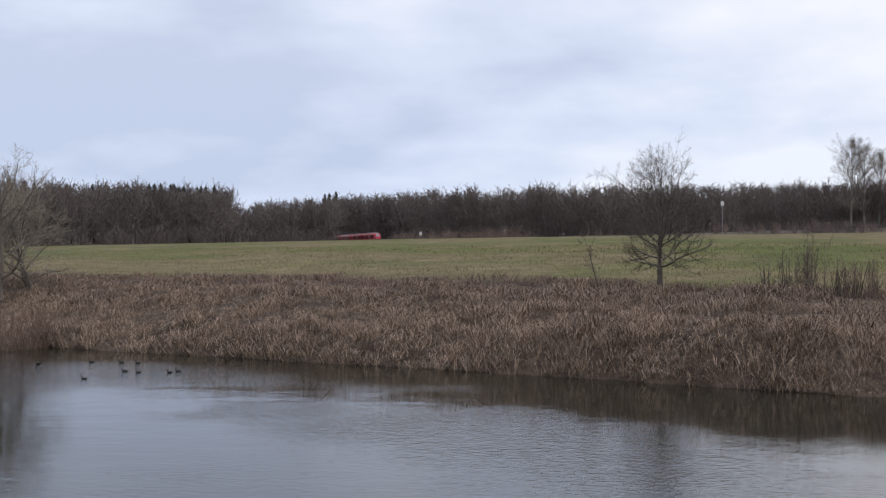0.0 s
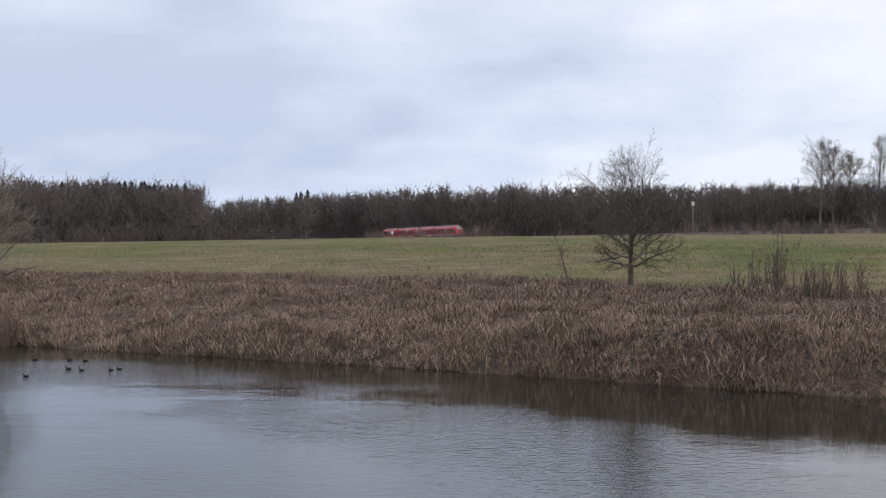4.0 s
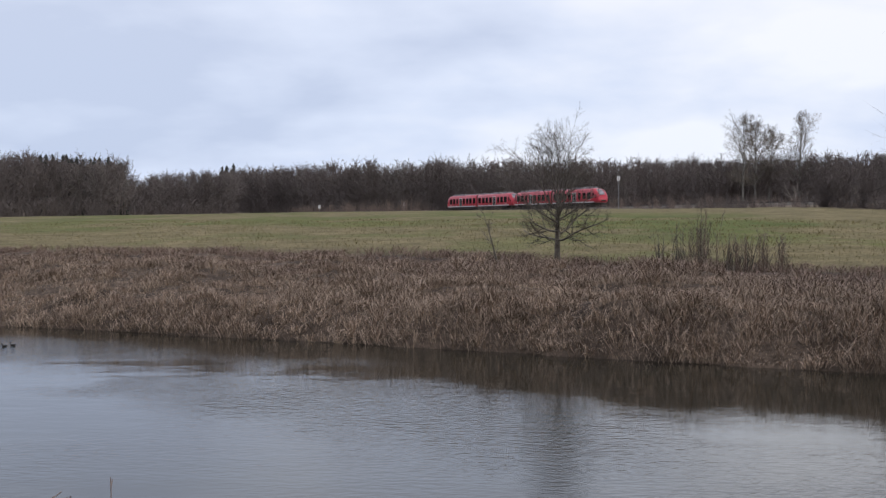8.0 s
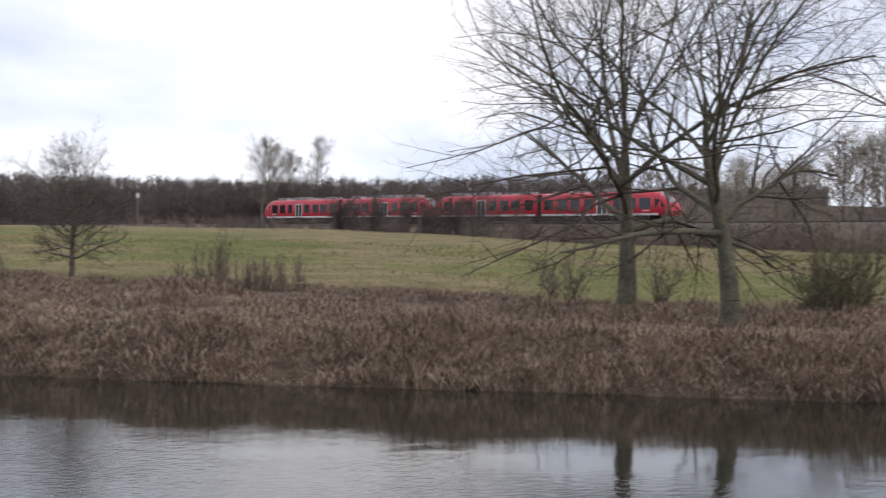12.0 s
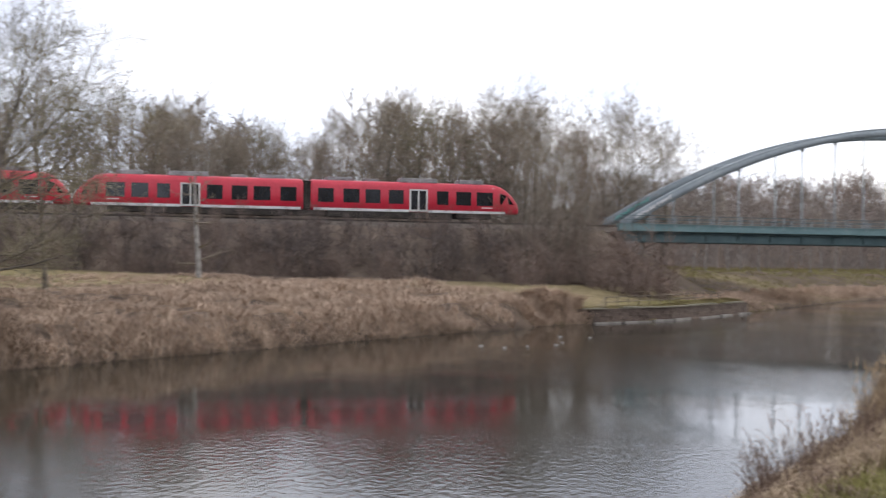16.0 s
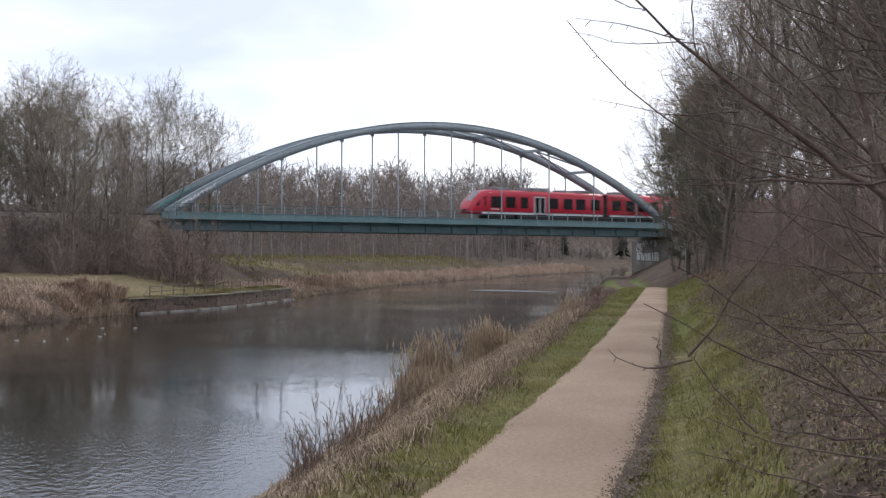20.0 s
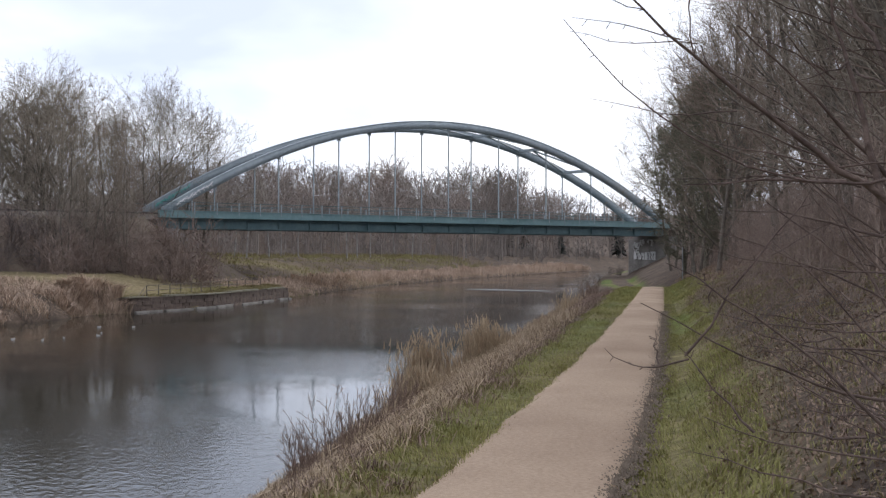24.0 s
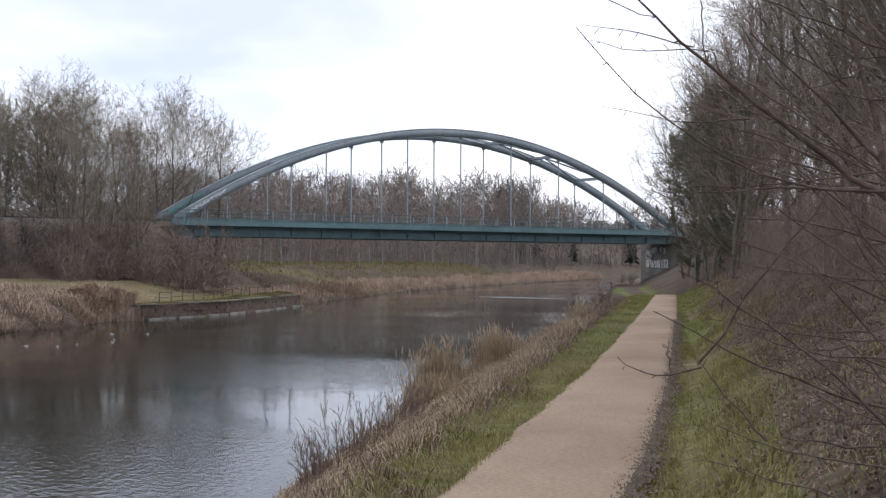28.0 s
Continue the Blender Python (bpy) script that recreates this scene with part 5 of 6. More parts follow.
# ---- woods and thickets, joined ----
def spray_template(seed, stems, limbs, n, length, width, spread, limb_len=0.36, r=0.011, first=0.1, rise=0.25):
    """A tree or bush one metre high: stems, a few limbs, and n thin twigs."""
    rng = random.Random(seed)
    segs = []
    for _ in range(stems):
        a, t = rng.uniform(0, 6.28), radians(rng.uniform(1, spread))
        g = grow(rng.randrange(10 ** 6), rng.uniform(0.75, 1.0), r, (limbs,), (limb_len,), (45,), first=first, up=0.1, wob=0.13, tip=r * 0.25,
                 lean=(math.cos(a) * math.tan(t), math.sin(a) * math.tan(t)), seg=0.3)
        o = Vector((rng.uniform(-0.12, 0.12) * (stems > 1), rng.uniform(-0.12, 0.12) * (stems > 1), 0))
        segs += [(p + o, q + o, ra, rb) for rows in g for p, q, ra, rb in rows]
    thin = segs[5:] if stems == 1 else segs
    return joined(tubes(segs, 3), sprays(thin, n, length, width, seed, rise))


def fir_template(seed):
    """A fir one metre high: tiers of drooping boughs with ragged tips."""
    rng = random.Random(seed)
    vs, fs = [], []
    for k in range(15):
        z0 = 0.10 + 0.06 * k
        r = 0.17 * (1 - k / 16.0) ** 0.8 + 0.012
        for j in range(9):
            a = 6.283 * j / 9 + rng.uniform(-0.3, 0.3)
            rr = r * rng.uniform(0.45, 1.25)
            o = len(vs)
            c, sn = math.cos(a), math.sin(a)
            w = rr * 0.38
            vs += [(0, 0, z0 + 0.07), (c * rr * 0.6 - sn * w, sn * rr * 0.6 + c * w, z0), (c * rr * 0.6 + sn * w, sn * rr * 0.6 - c * w, z0), (c * rr, sn * rr, z0 - rng.uniform(0.0, 0.05))]
            fs += [(o, o + 1, o + 2), (o + 1, o + 3, o + 2)]
    return np.array(vs), np.array(fs)


def wood_template(seed, reach, counts, tip):
    trunk, crown = bare_tree(seed, 1.0, 0.010, 0.2, reach, counts, (58, 14), tip, (0, 0), 0.88, 0.05, sides=4)
    return joined(trunk, crown)


FAR_T = [wood_template(300 + k, 0.34 + 0.05 * (k % 3), (10, 6, 4), 0.0048) for k in range(8)]
WOOD_T = [wood_template(310 + k, 0.34 + 0.05 * (k % 3), (11, 7, 5), 0.0033) for k in range(8)]
FIR_T = [fir_template(320 + k) for k in range(4)]


THICK_T = [spray_template(340 + k, 4, 0, 300, 0.38, 0.0105, 40, 0.45, 0.009, 0.1) for k in range(6)]
SLOPE_T = [spray_template(360 + k, 6, 2, 420, 0.30, 0.0036, 36, 0.45, 0.006, 0.1) for k in range(6)]
LOW_T = [spray_template(350 + k, 3, 0, 130, 0.42, 0.020, 40, 0.5, 0.02, 0.05, 0.7) for k in range(6)]


def top_el(az):
    return np.interp(az, (-26, -20, -10.6, -10.1, -6, 3, 12, 16, 24, 40, 60), (3.3, 3.1, 2.95, 2.25, 2.6, 3.0, 3.05, 3.1, 3.3, 3.6, 3.8))


def far_wood():
    rng = random.Random(91)
    bare, grey, firs = [], [], []
    for _ in range(1380):
        az = rng.uniform(-27, 33)
        if az < -5.6:
            d = rng.uniform(425, 520) if az < -10.2 else rng.uniform(510, 590)
        else:
            d = np.interp(az, (-5.6, -3.5, 0, 5, 10, 16, 24, 33), (632, 545, 436, 372, 322, 275, 232, 205)) + rng.uniform(8, 1) ** 2 * 1.4
        x, y = at(az, d)
        z = gz(x, y)
        h = max(6.0, 4 + d * math.tan(radians(float(top_el(az)))) - z) * rng.uniform(0.86, 1.08)
        row = (rng.randrange(7), x, y, z - 0.3, h, 1.0, rng.uniform(0, 6.28))
        (grey if rng.random() < 0.25 else bare).append(row)
        conif = 0.025 if az < -10.2 else 0.016 if az < 2 else 0.006
        if rng.random() < conif:
            k = 1.12
            zk = gz(x * k, y * k)
            firs.append((rng.randrange(4), x * k, y * k, zk, (4 + d * k * math.tan(radians(float(top_el(az)))) - zk) * rng.uniform(0.8, 0.97), 1.0, rng.uniform(0, 6.28)))
    for _ in range(170):
        x, y = beside_track(rng.uniform(-660, -440), -rng.uniform(8, 75))
        az, d, z = math.degrees(math.atan2(x, y)), math.hypot(x, y), gz(x, y)
        if -10 < az < -1:
            bare.append((rng.randrange(7), x, y, z - 0.3, max(5.0, 4 + d * math.tan(radians(float(top_el(az)))) - z) * rng.uniform(0.7, 1.0), 1.0, rng.uniform(0, 6.28)))
    for k in range(26):
        az = -13.9 + k * 0.14 + rng.uniform(-0.1, 0.1)
        x, y = at(az, rng.uniform(470, 500))
        zk = gz(x, y)
        firs.append((rng.randrange(4), x, y, zk, (4 + math.hypot(x, y) * 0.0555 - zk) * rng.uniform(0.9, 1.06), 1.0, rng.uniform(0, 6.28)))
    for az in (-17.3, -18.6, -19.0, -5.9, -5.6, -6.1, -16.2):
        x, y = at(az, 500 if az < -10 else 650)
        firs.append((rng.randrange(4), x, y, gz(x, y), (4 + math.hypot(x, y) * (0.056 if az < -10 else 0.0505) - gz(x, y)) * rng.uniform(0.97, 1.05), 1.0, rng.uniform(0, 6.28)))
    # undergrowth at the foot of the wood
    low = []
    for _ in range(620):
        az = rng.uniform(-27, 32)
        d = (rng.uniform(415, 430) if az < -10.2 else 500 + rng.uniform(0, 10)) if az < -5.6 else np.interp(az, (-5.6, -3.5, 0, 5, 10, 16, 24, 33), (625, 540, 430, 366, 318, 270, 228, 200)) + rng.uniform(8, 40)
        x, y = at(az, float(d))
        low.append((rng.randrange(6), x, y, gz(x, y) - 0.5, rng.uniform(5, 9), 0.8, rng.uniform(0, 6.28)))
    for _ in range(110):
        x, y = beside_track(rng.uniform(-660, -440), -rng.uniform(6, 40))
        low.append((rng.randrange(6), x, y, gz(x, y) - 0.5, rng.uniform(3, 6), 0.8, rng.uniform(0, 6.28)))
    v, f = tiled(FAR_T, bare)
    stuff("far_wood", raw("far_wood", v, f, M_FAR), "brown bare winter wood beyond the meadow", "wood")
    v, f = tiled(LOW_T, low)
    stuff("undergrowth", raw("undergrowth", v, f, M_FAR), "brown undergrowth at the foot of the far wood", "thicket")
    v, f = tiled(FAR_T, grey)
    stuff("far_wood", raw("far_wood", v, f, M_FAR_PALE), "greyish bare trees in the winter wood", "wood")
    v, f = tiled(FIR_T, firs)
    stuff("firs", raw("firs", v, f, M_FIR), "dark firs among the bare wood", "wood")


def behind_bridge():
    rng = random.Random(92)
    bare, grey, firs, back = [], [], [], []
    for _ in range(420):
        u = rng.uniform(150, 470)
        edge = float(np.interp(u, FAR_EDGE[:, 0], FAR_EDGE[:, 1]))
        v = edge + rng.uniform(24 if u < 250 else 10, 95)
        x, y = xy(u, v)
        z = gz(x, y)
        d = math.hypot(x, y)
        az = math.degrees(math.atan2(x, y))
        el = float(np.interp(az, (93, 100, 106, 112, 113.5, 115, 120), (4.4, 4.2, 4.0, 3.9, 3.1, 2.7, 2.6)))
        h = max(5.0, min(22.0, 4 + d * math.tan(radians(el)) - z)) * (rng.uniform(0.5, 0.82) if rng.random() < 0.6 else rng.uniform(0.82, 1.06))
        (grey if rng.random() < 0.65 else bare).append((rng.randrange(7), x, y, z - 0.3, h, 1.0, rng.uniform(0, 6.28)))
        if rng.random() < 0.12 and az > 112:
            firs.append((rng.randrange(4), x, y, z, h * 1.03, 1.0, rng.uniform(0, 6.28)))
    for _ in range(160):
        u = rng.uniform(300, 700)
        v = float(np.interp(u, NEAR_EDGE[:, 0], NEAR_EDGE[:, 1])) - rng.uniform(6, 60)
        x, y = xy(u, v)
        bare.append((rng.randrange(7), x, y, gz(x, y) - 0.3, rng.uniform(10, 17), 1.0, rng.uniform(0, 6.28)))
    for k in range(10):
        x, y = at(111.3 + 0.17 * k, 330 + rng.uniform(-10, 10))
        grey.append((rng.randrange(7), x, y, gz(x, y), 24.5 * rng.uniform(0.85, 1.0), 1.0, rng.uniform(0, 6.28)))
    # beyond the embankment, and the wood that closes the place behind the camera
    for _ in range(210):
        x, y = beside_track(rng.uniform(-150, 30), -rng.uniform(14, 70))
        z = gz(x, y)
        tall = 4 + math.hypot(x, y) * math.tan(radians(crown_line(math.degrees(math.atan2(x, y))))) - z
        back.append((rng.randrange(7), x, y, z - 0.3, max(4.0, tall * rng.uniform(0.7, 0.97)), 1.0, rng.uniform(0, 6.28)))
    for _ in range(50):
        x, y = xy(rng.uniform(-160, 160), -rng.uniform(30, 75))
        back.append((rng.randrange(7), x, y, gz(x, y) - 0.3, rng.uniform(14, 20), 1.0, rng.uniform(0, 6.28)))
    low = []
    for _ in range(330):
        u = rng.uniform(140, 480)
        x, y = xy(u, float(np.interp(u, FAR_EDGE[:, 0], FAR_EDGE[:, 1])) + rng.uniform(24 if u < 250 else 9, 60))
        low.append((rng.randrange(6), x, y, gz(x, y) - 0.4, rng.uniform(2.5, 5), 0.8, rng.uniform(0, 6.28)))
    for _ in range(120):
        x, y = beside_track(rng.uniform(-200, 30), -rng.uniform(10, 40))
        low.append((rng.randrange(6), x, y, gz(x, y) - 0.4, rng.uniform(3, 6), 0.9, rng.uniform(0, 6.28)))
    v, f = tiled(LOW_T, low)
    stuff("undergrowth", raw("undergrowth", v, f, M_FAR_GREY), "brown undergrowth in the wood beyond the bridge", "thicket")
    v, f = tiled(FAR_T, back)
    stuff("wood", raw("wood", v, f, M_FAR_GREY), "bare wood behind the embankment and on the slope", "wood")
    v, f = tiled(WOOD_T, bare)
    stuff("wood", raw("wood", v, f, M_FAR_WARM), "brown bare wood beyond the bridge and the embankment", "wood")
    v, f = tiled(WOOD_T, grey)
    stuff("wood", raw("wood", v, f, M_FAR_GREY), "greyish bare trees beyond the bridge", "wood")
    v, f = tiled(FIR_T, firs)
    stuff("firs", raw("firs", v, f, M_FIR), "dark firs beyond the bridge", "wood")


far_wood()
behind_bridge()


def ridge(name, az0, az1, d, el_at, label, mat=None):
    """A far wooded rise, so far off that single trees melt together."""
    rng = np.random.default_rng(31)
    az = np.arange(az0, az1, 0.035)
    top = np.array([el_at(a) for a in az]) + 0.10 * np.sin(az * 3.1) * np.sin(az * 1.7) + 0.06 * np.sin(az * 11) + rng.uniform(-0.09, 0.09, len(az))
    deep = np.arange(4) / 3
    rows = []
    for k in deep:
        dd = d + 60 * k + 3 * np.sin(az * 40 + 9 * k)
        z = 4 + dd * np.tan(np.radians(top)) * k ** 0.7 - 6 * (1 - k)
        rows.append(np.stack((dd * np.sin(np.radians(az)), dd * np.cos(np.radians(az)), z), 1))
    idx = np.arange(4 * len(az)).reshape(4, -1)
    quads = np.stack((idx[:-1, :-1], idx[1:, :-1], idx[1:, 1:], idx[:-1, 1:]), -1).reshape(-1, 4)
    tagged(new(name, raw(name, np.concatenate(rows), quads, mat or M_FAR)), label, "wooded rise", kind="structure")


ridge("backdrop", -32, 42, 760, lambda a: float(top_el(a)) - 0.42, "distant brown wooded rise beyond the meadow")
ridge("backdrop", 42, 92, 700, lambda a: 2.1, "distant brown wooded rise beyond the embankment", M_FAR_GREY)
ridge("backdrop", 92, 128, 640, lambda a: float(np.interp(a, (92, 100, 106, 112, 113.5, 115, 120), (2.6, 2.6, 2.5, 2.5, 2.0, 1.8, 1.8))), "distant brown wooded rise beyond the bridge", M_FAR_GREY)



def thickets():
    rng = random.Random(93)
    emb, slope = [], []
    for _ in range(620):
        q = rng.uniform(-125, 30)
        x, y = beside_track(q, rng.uniform(3.9, 13.5))
        emb.append((rng.randrange(6), x, y, gz(x, y) - 0.2, rng.uniform(1.3, 2.9) * (0.8 if q < -60 else 1.0), 1.0, rng.uniform(0, 6.28)))
    for _ in range(34):
        x, y = beside_track(rng.uniform(14, 25), rng.uniform(6, 18))
        emb.append((rng.randrange(6), x, y, gz(x, y) - 0.1, rng.uniform(2.2, 4.2), 1.0, rng.uniform(0, 6.28)))
    for _ in range(150):
        x, y = beside_track(rng.uniform(-230, -125), rng.uniform(3.8, 9))
        emb.append((rng.randrange(6), x, y, gz(x, y) - 0.1, rng.uniform(0.8, 2.2), 1.0, rng.uniform(0, 6.28)))
    for _ in range(60):
        x, y = beside_track(rng.uniform(-470, -330), rng.uniform(5, 10))
        emb.append((rng.randrange(6), x, y, gz(x, y) - 0.1, rng.uniform(2.2, 4.2), 1.0, rng.uniform(0, 6.28)))
    for _ in range(14):
        x, y = beside_track(rng.uniform(27, 31), rng.uniform(-3, 9))
        emb.append((rng.randrange(6), x, y, gz(x, y) - 0.1, rng.uniform(1.2, 2.6), 1.0, rng.uniform(0, 6.28)))
    for az, d, h in ((96.6, 108, 5.0), (97.2, 109, 5.5), (97.7, 108, 5.2), (98.1, 110, 5.8), (98.5, 109, 5.4), (97.4, 106, 3.4), (98.9, 110, 4.8), (99.2, 111, 3.6)):
        x, y = at(az, d)
        emb.append((rng.randrange(6), x, y, gz(x, y) - 0.1, h, 1.0, rng.uniform(0, 6.28)))
    dark = []
    for _ in range(110):
        x, y = beside_track(rng.uniform(-50, 23), rng.uniform(5.0, 12))
        z = gz(x, y)
        dark.append((rng.randrange(6), x, y, z - 0.2, min(4.6, max(0.9, (9.2 - z) * rng.uniform(0.5, 1.08))), 1.0, rng.uniform(0, 6.28)))
    for _ in range(150):
        q = rng.uniform(-205, -62)
        x, y = beside_track(q, rng.uniform(6.0, 14))
        z = gz(x, y)
        dark.append((rng.randrange(6), x, y, z - 0.2, min(5.2, (8.6 - z) * rng.uniform(0.6, 1.05) + (0.8 if q < -120 else 0.0)), 1.0, rng.uniform(0, 6.28)))
    for _ in range(9):
        x, y = beside_track(rng.uniform(94, 100), -rng.uniform(6, 14))
        dark.append((rng.randrange(6), x, y, gz(x, y) - 0.2, rng.uniform(1.0, 1.9), 1.0, rng.uniform(0, 6.28)))
    v, f = tiled(THICK_T, dark)
    stuff("thicket", raw("thicket", v, f, M_FAR), "dark brown shrubs at the foot of the railway bank", "thicket")
    for _ in range(70):
        q = rng.uniform(-520, -230)
        x, y = beside_track(q, rng.uniform(4.5, 9))
        emb.append((rng.randrange(6), x, y, gz(x, y) - 0.1, rng.uniform(1.0, 2.6) * (1.25 if q < -420 else 0.8), 1.0, rng.uniform(0, 6.28)))
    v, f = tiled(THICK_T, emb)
    stuff("thicket", raw("thicket", v, f, M_THICKET_DARK), "dense reddish-brown thicket on the railway embankment", "thicket")
    for _ in range(290):
        u = 9 + 118 * rng.random() ** 1.4
        off = rng.uniform(3.1, 10.5)
        x, y = xy(u, float(path_line(u)[0]) - off)
        slope.append((rng.randrange(6), x, y, gz(x, y) - 0.1, rng.uniform(0.5, 1.2) if off < 4.5 else rng.uniform(1.0, 3.2), 1.0, rng.uniform(0, 6.28)))
    for _ in range(70):
        u = rng.uniform(66, 101)
        x, y = xy(u, float(path_line(u)[0]) - rng.uniform(4.2, 13))
        slope.append((rng.randrange(6), x, y, gz(x, y) - 0.1, rng.uniform(1.0, 2.6), 1.0, rng.uniform(0, 6.28)))
    v, f = tiled(SLOPE_T, slope)
    stuff("thicket", raw("thicket", v, f, M_THICKET), "tangled reddish undergrowth on the slope by the path", "thicket")


thickets()


# ---- reeds, weeds and grass ----
def strip(seed, n, u0, u1, d0, d1, far=True):
    """Random spots in a strip along a bank; d counts inland from the waterline."""
    rng = np.random.default_rng(seed)
    u, d = rng.uniform(u0, u1, n), rng.uniform(d0, d1, n)
    v = np.interp(u, FAR_EDGE[:, 0], FAR_EDGE[:, 1]) + d if far else np.interp(u, NEAR_EDGE[:, 0], NEAR_EDGE[:, 1]) - d
    return u[:, None] * U + v[:, None] * V


def tussocks(name, centres, per, hmin, hmax, w, mat, label, category, seed, spread=0.16, lean=1.7):
    """Tufts of blades that arch outward from their middle."""
    rng = np.random.default_rng(seed)
    n = len(centres)
    tall = rng.uniform(hmin, hmax, n) * clumpy(centres[:, 0], centres[:, 1])
    k = np.repeat(np.arange(n), per)
    m = len(k)
    a = rng.uniform(0, 6.283, m)
    r = np.abs(rng.normal(0, spread, m)) * (0.5 + tall[k])
    base = np.column_stack((centres[k, 0] + np.cos(a) * r, centres[k, 1] + np.sin(a) * r))
    z = ground_z(base[:, 0], base[:, 1])
    h = tall[k] * rng.uniform(0.6, 1.1, m)
    out = np.clip(r / spread * 0.35 + rng.normal(0.75, 0.38, m), 0.05, lean)
    a2 = a + rng.normal(0, 0.9, m)
    ld = np.stack((np.cos(a2), np.sin(a2), np.zeros(m)), 1) * (out * h)[:, None]
    b3 = np.column_stack((base, z - 0.03))
    up = np.zeros((m, 3))
    up[:, 2] = h
    az = rng.uniform(0, 6.283, m)
    side = np.stack((np.cos(az), np.sin(az), np.zeros(m)), 1) * (rng.uniform(0.6, 1.3, m) * w / 2)[:, None]
    mid, tip = b3 + up * 0.66 + ld * 0.36, b3 + up * (1 - 0.5 * out)[:, None] + ld
    v = np.stack((b3 - side, b3 + side, mid + side * 0.8, mid - side * 0.8, tip), 1).reshape(-1, 3)
    t = np.array(((0, 1, 2), (0, 2, 3), (3, 2, 4)))
    return stuff(name, raw(name, v, ((np.arange(m) * 5)[:, None, None] + t[None]).reshape(-1, 3), mat), label, category)


def clumpy(x, y):
    return np.clip(0.85 + 0.55 * rough_noise(x * 1.6, y * 1.6) + 0.35 * rough_noise(x * 4.3 + 9, y * 4.3), 0.35, 1.6)


tussocks("reed_bed", strip(1, 4700, -85, 16, 0.0, 14), 20, 0.35, 0.8, 0.026, M_REED, "dry brown reeds along the far bank", "reeds", 1)
blade_field("reed_bed", strip(16, 28000, -85, 20, -0.2, 14), 0.2, 0.5, 0.03, 1.4, M_REED, "tangled low reeds along the far bank", "reeds", 16, clumpy, 0.3)
tussocks("reed_bed", strip(2, 1000, -60, 66, -0.15, 1.7), 22, 0.5, 1.05, 0.022, M_REED_PINK, "pale reed tufts at the waterline", "reeds", 2, 0.2)
tussocks("weed_bed", strip(3, 2100, -95, 24, 8, 23), 18, 0.3, 0.8, 0.024, M_WEED, "brown withered weeds on the far bank", "weeds", 3)
blade_field("weed_bed", strip(17, 12000, -95, 24, 9, 24), 0.2, 0.5, 0.026, 1.2, M_WEED, "low withered weeds on the far bank", "weeds", 17, clumpy, 0.2)
tussocks("reed_bed", strip(4, 3700, 3, 81, 0.0, 19), 20, 0.35, 0.9, 0.030, M_REED_PINK, "pale flattened reeds on the far bank", "reeds", 4, 0.2, 1.5)
blade_field("reed_bed", strip(5, 16000, 112, 330, -0.2, 5), 0.7, 1.5, 0.07, 0.8, M_REED_PINK, "pale reeds on the bank beyond the bridge", "reeds", 5, clumpy)
blade_field("weed_bed", strip(6, 9000, 112, 260, 5, 24), 0.4, 0.9, 0.06, 0.6, M_DRYGRASS, "dry grass beyond the quay", "grass", 6, clumpy)
blade_field("meadow_tufts", strip(7, 26000, -110, 60, 18, 75), 0.12, 0.32, 0.05, 0.8, M_DRYGRASS, "dry tufts in the meadow", "grass", 7, clumpy)
blade_field("quay_grass", strip(11, 6000, 81, 111.3, 0.02, 1.6), 0.15, 0.5, 0.03, 1.3, M_DRYGRASS, "dry grass hanging over the quay wall", "grass", 11, clumpy, 0.3)
blade_field("quay_grass", strip(12, 3200, 78, 111.3, 0.2, 4.5), 0.08, 0.25, 0.03, 1.0, M_GRASS, "green grass on the quay", "grass", 12, clumpy, 0.2)
blade_field("reed_bed", strip(13, 5000, 75, 81.5, -0.5, 2.5), 0.5, 1.5, 0.05, 1.0, M_REED_PINK, "withered reeds at the end of the quay wall", "reeds", 13, clumpy, 0.3)
blade_field("slope_grass", strip(14, 7000, 114, 250, 5, 22), 0.2, 0.5, 0.07, 0.8, M_GRASS, "green grass on the bank beyond the bridge", "grass", 14, clumpy, 0.2)
blade_field("near_reeds", strip(8, 38000, 5, 95, -0.2, 3.3, False), 0.08, 0.30, 0.022, 1.4, M_REED_PINK, "dry reeds and sedge at the near waterline", "reeds", 8, clumpy, 0.3)
blade_field("near_reeds", strip(15, 22000, 11, 46, -0.15, 2.3, False), 0.12, 0.5, 0.018, 1.2, M_REED_PALE, "tan sedge tussocks on the near bank", "reeds", 15, clumpy, 0.2)
blade_field("near_weeds", strip(9, 13000, 5, 95, 0.2, 2.5, False), 0.08, 0.26, 0.014, 1.3, M_WEED, "brown weeds on the near bank", "weeds", 9, clumpy, 0.3)


def end_slope(seed, n, q0, q1, o0, o1):
    """Random spots on the slope below the far end of the bridge."""
    r = np.random.default_rng(seed)
    return np.array([beside_track(q, o) for q, o in zip(r.uniform(q0, q1, n), r.uniform(o0, o1, n))])


blade_field("slope_grass", end_slope(21, 6000, 29, 60, 3, 24), 0.15, 0.4, 0.05, 0.9, M_GRASS, "green grass on the slope beneath the end of the bridge", "grass", 21, clumpy, 0.2)
tussocks("slope_reeds", end_slope(22, 260, 30, 50, 6, 16), 18, 0.4, 0.9, 0.04, M_REED_PINK, "tan tufts on the slope beneath the end of the bridge", "grass", 22, 0.2)
tussocks("near_tussocks", strip(23, 1300, 9, 50, -0.1, 3.7, False), 20, 0.25, 0.62, 0.012, M_REED_PALE, "tan sedge tufts on the near bank", "reeds", 23, 0.16)
tussocks("near_tussocks", strip(24, 1500, 9, 86, 0.0, 4.2, False), 18, 0.25, 0.6, 0.010, M_WEED, "brown withered tufts on the near bank", "weeds", 24, 0.16)
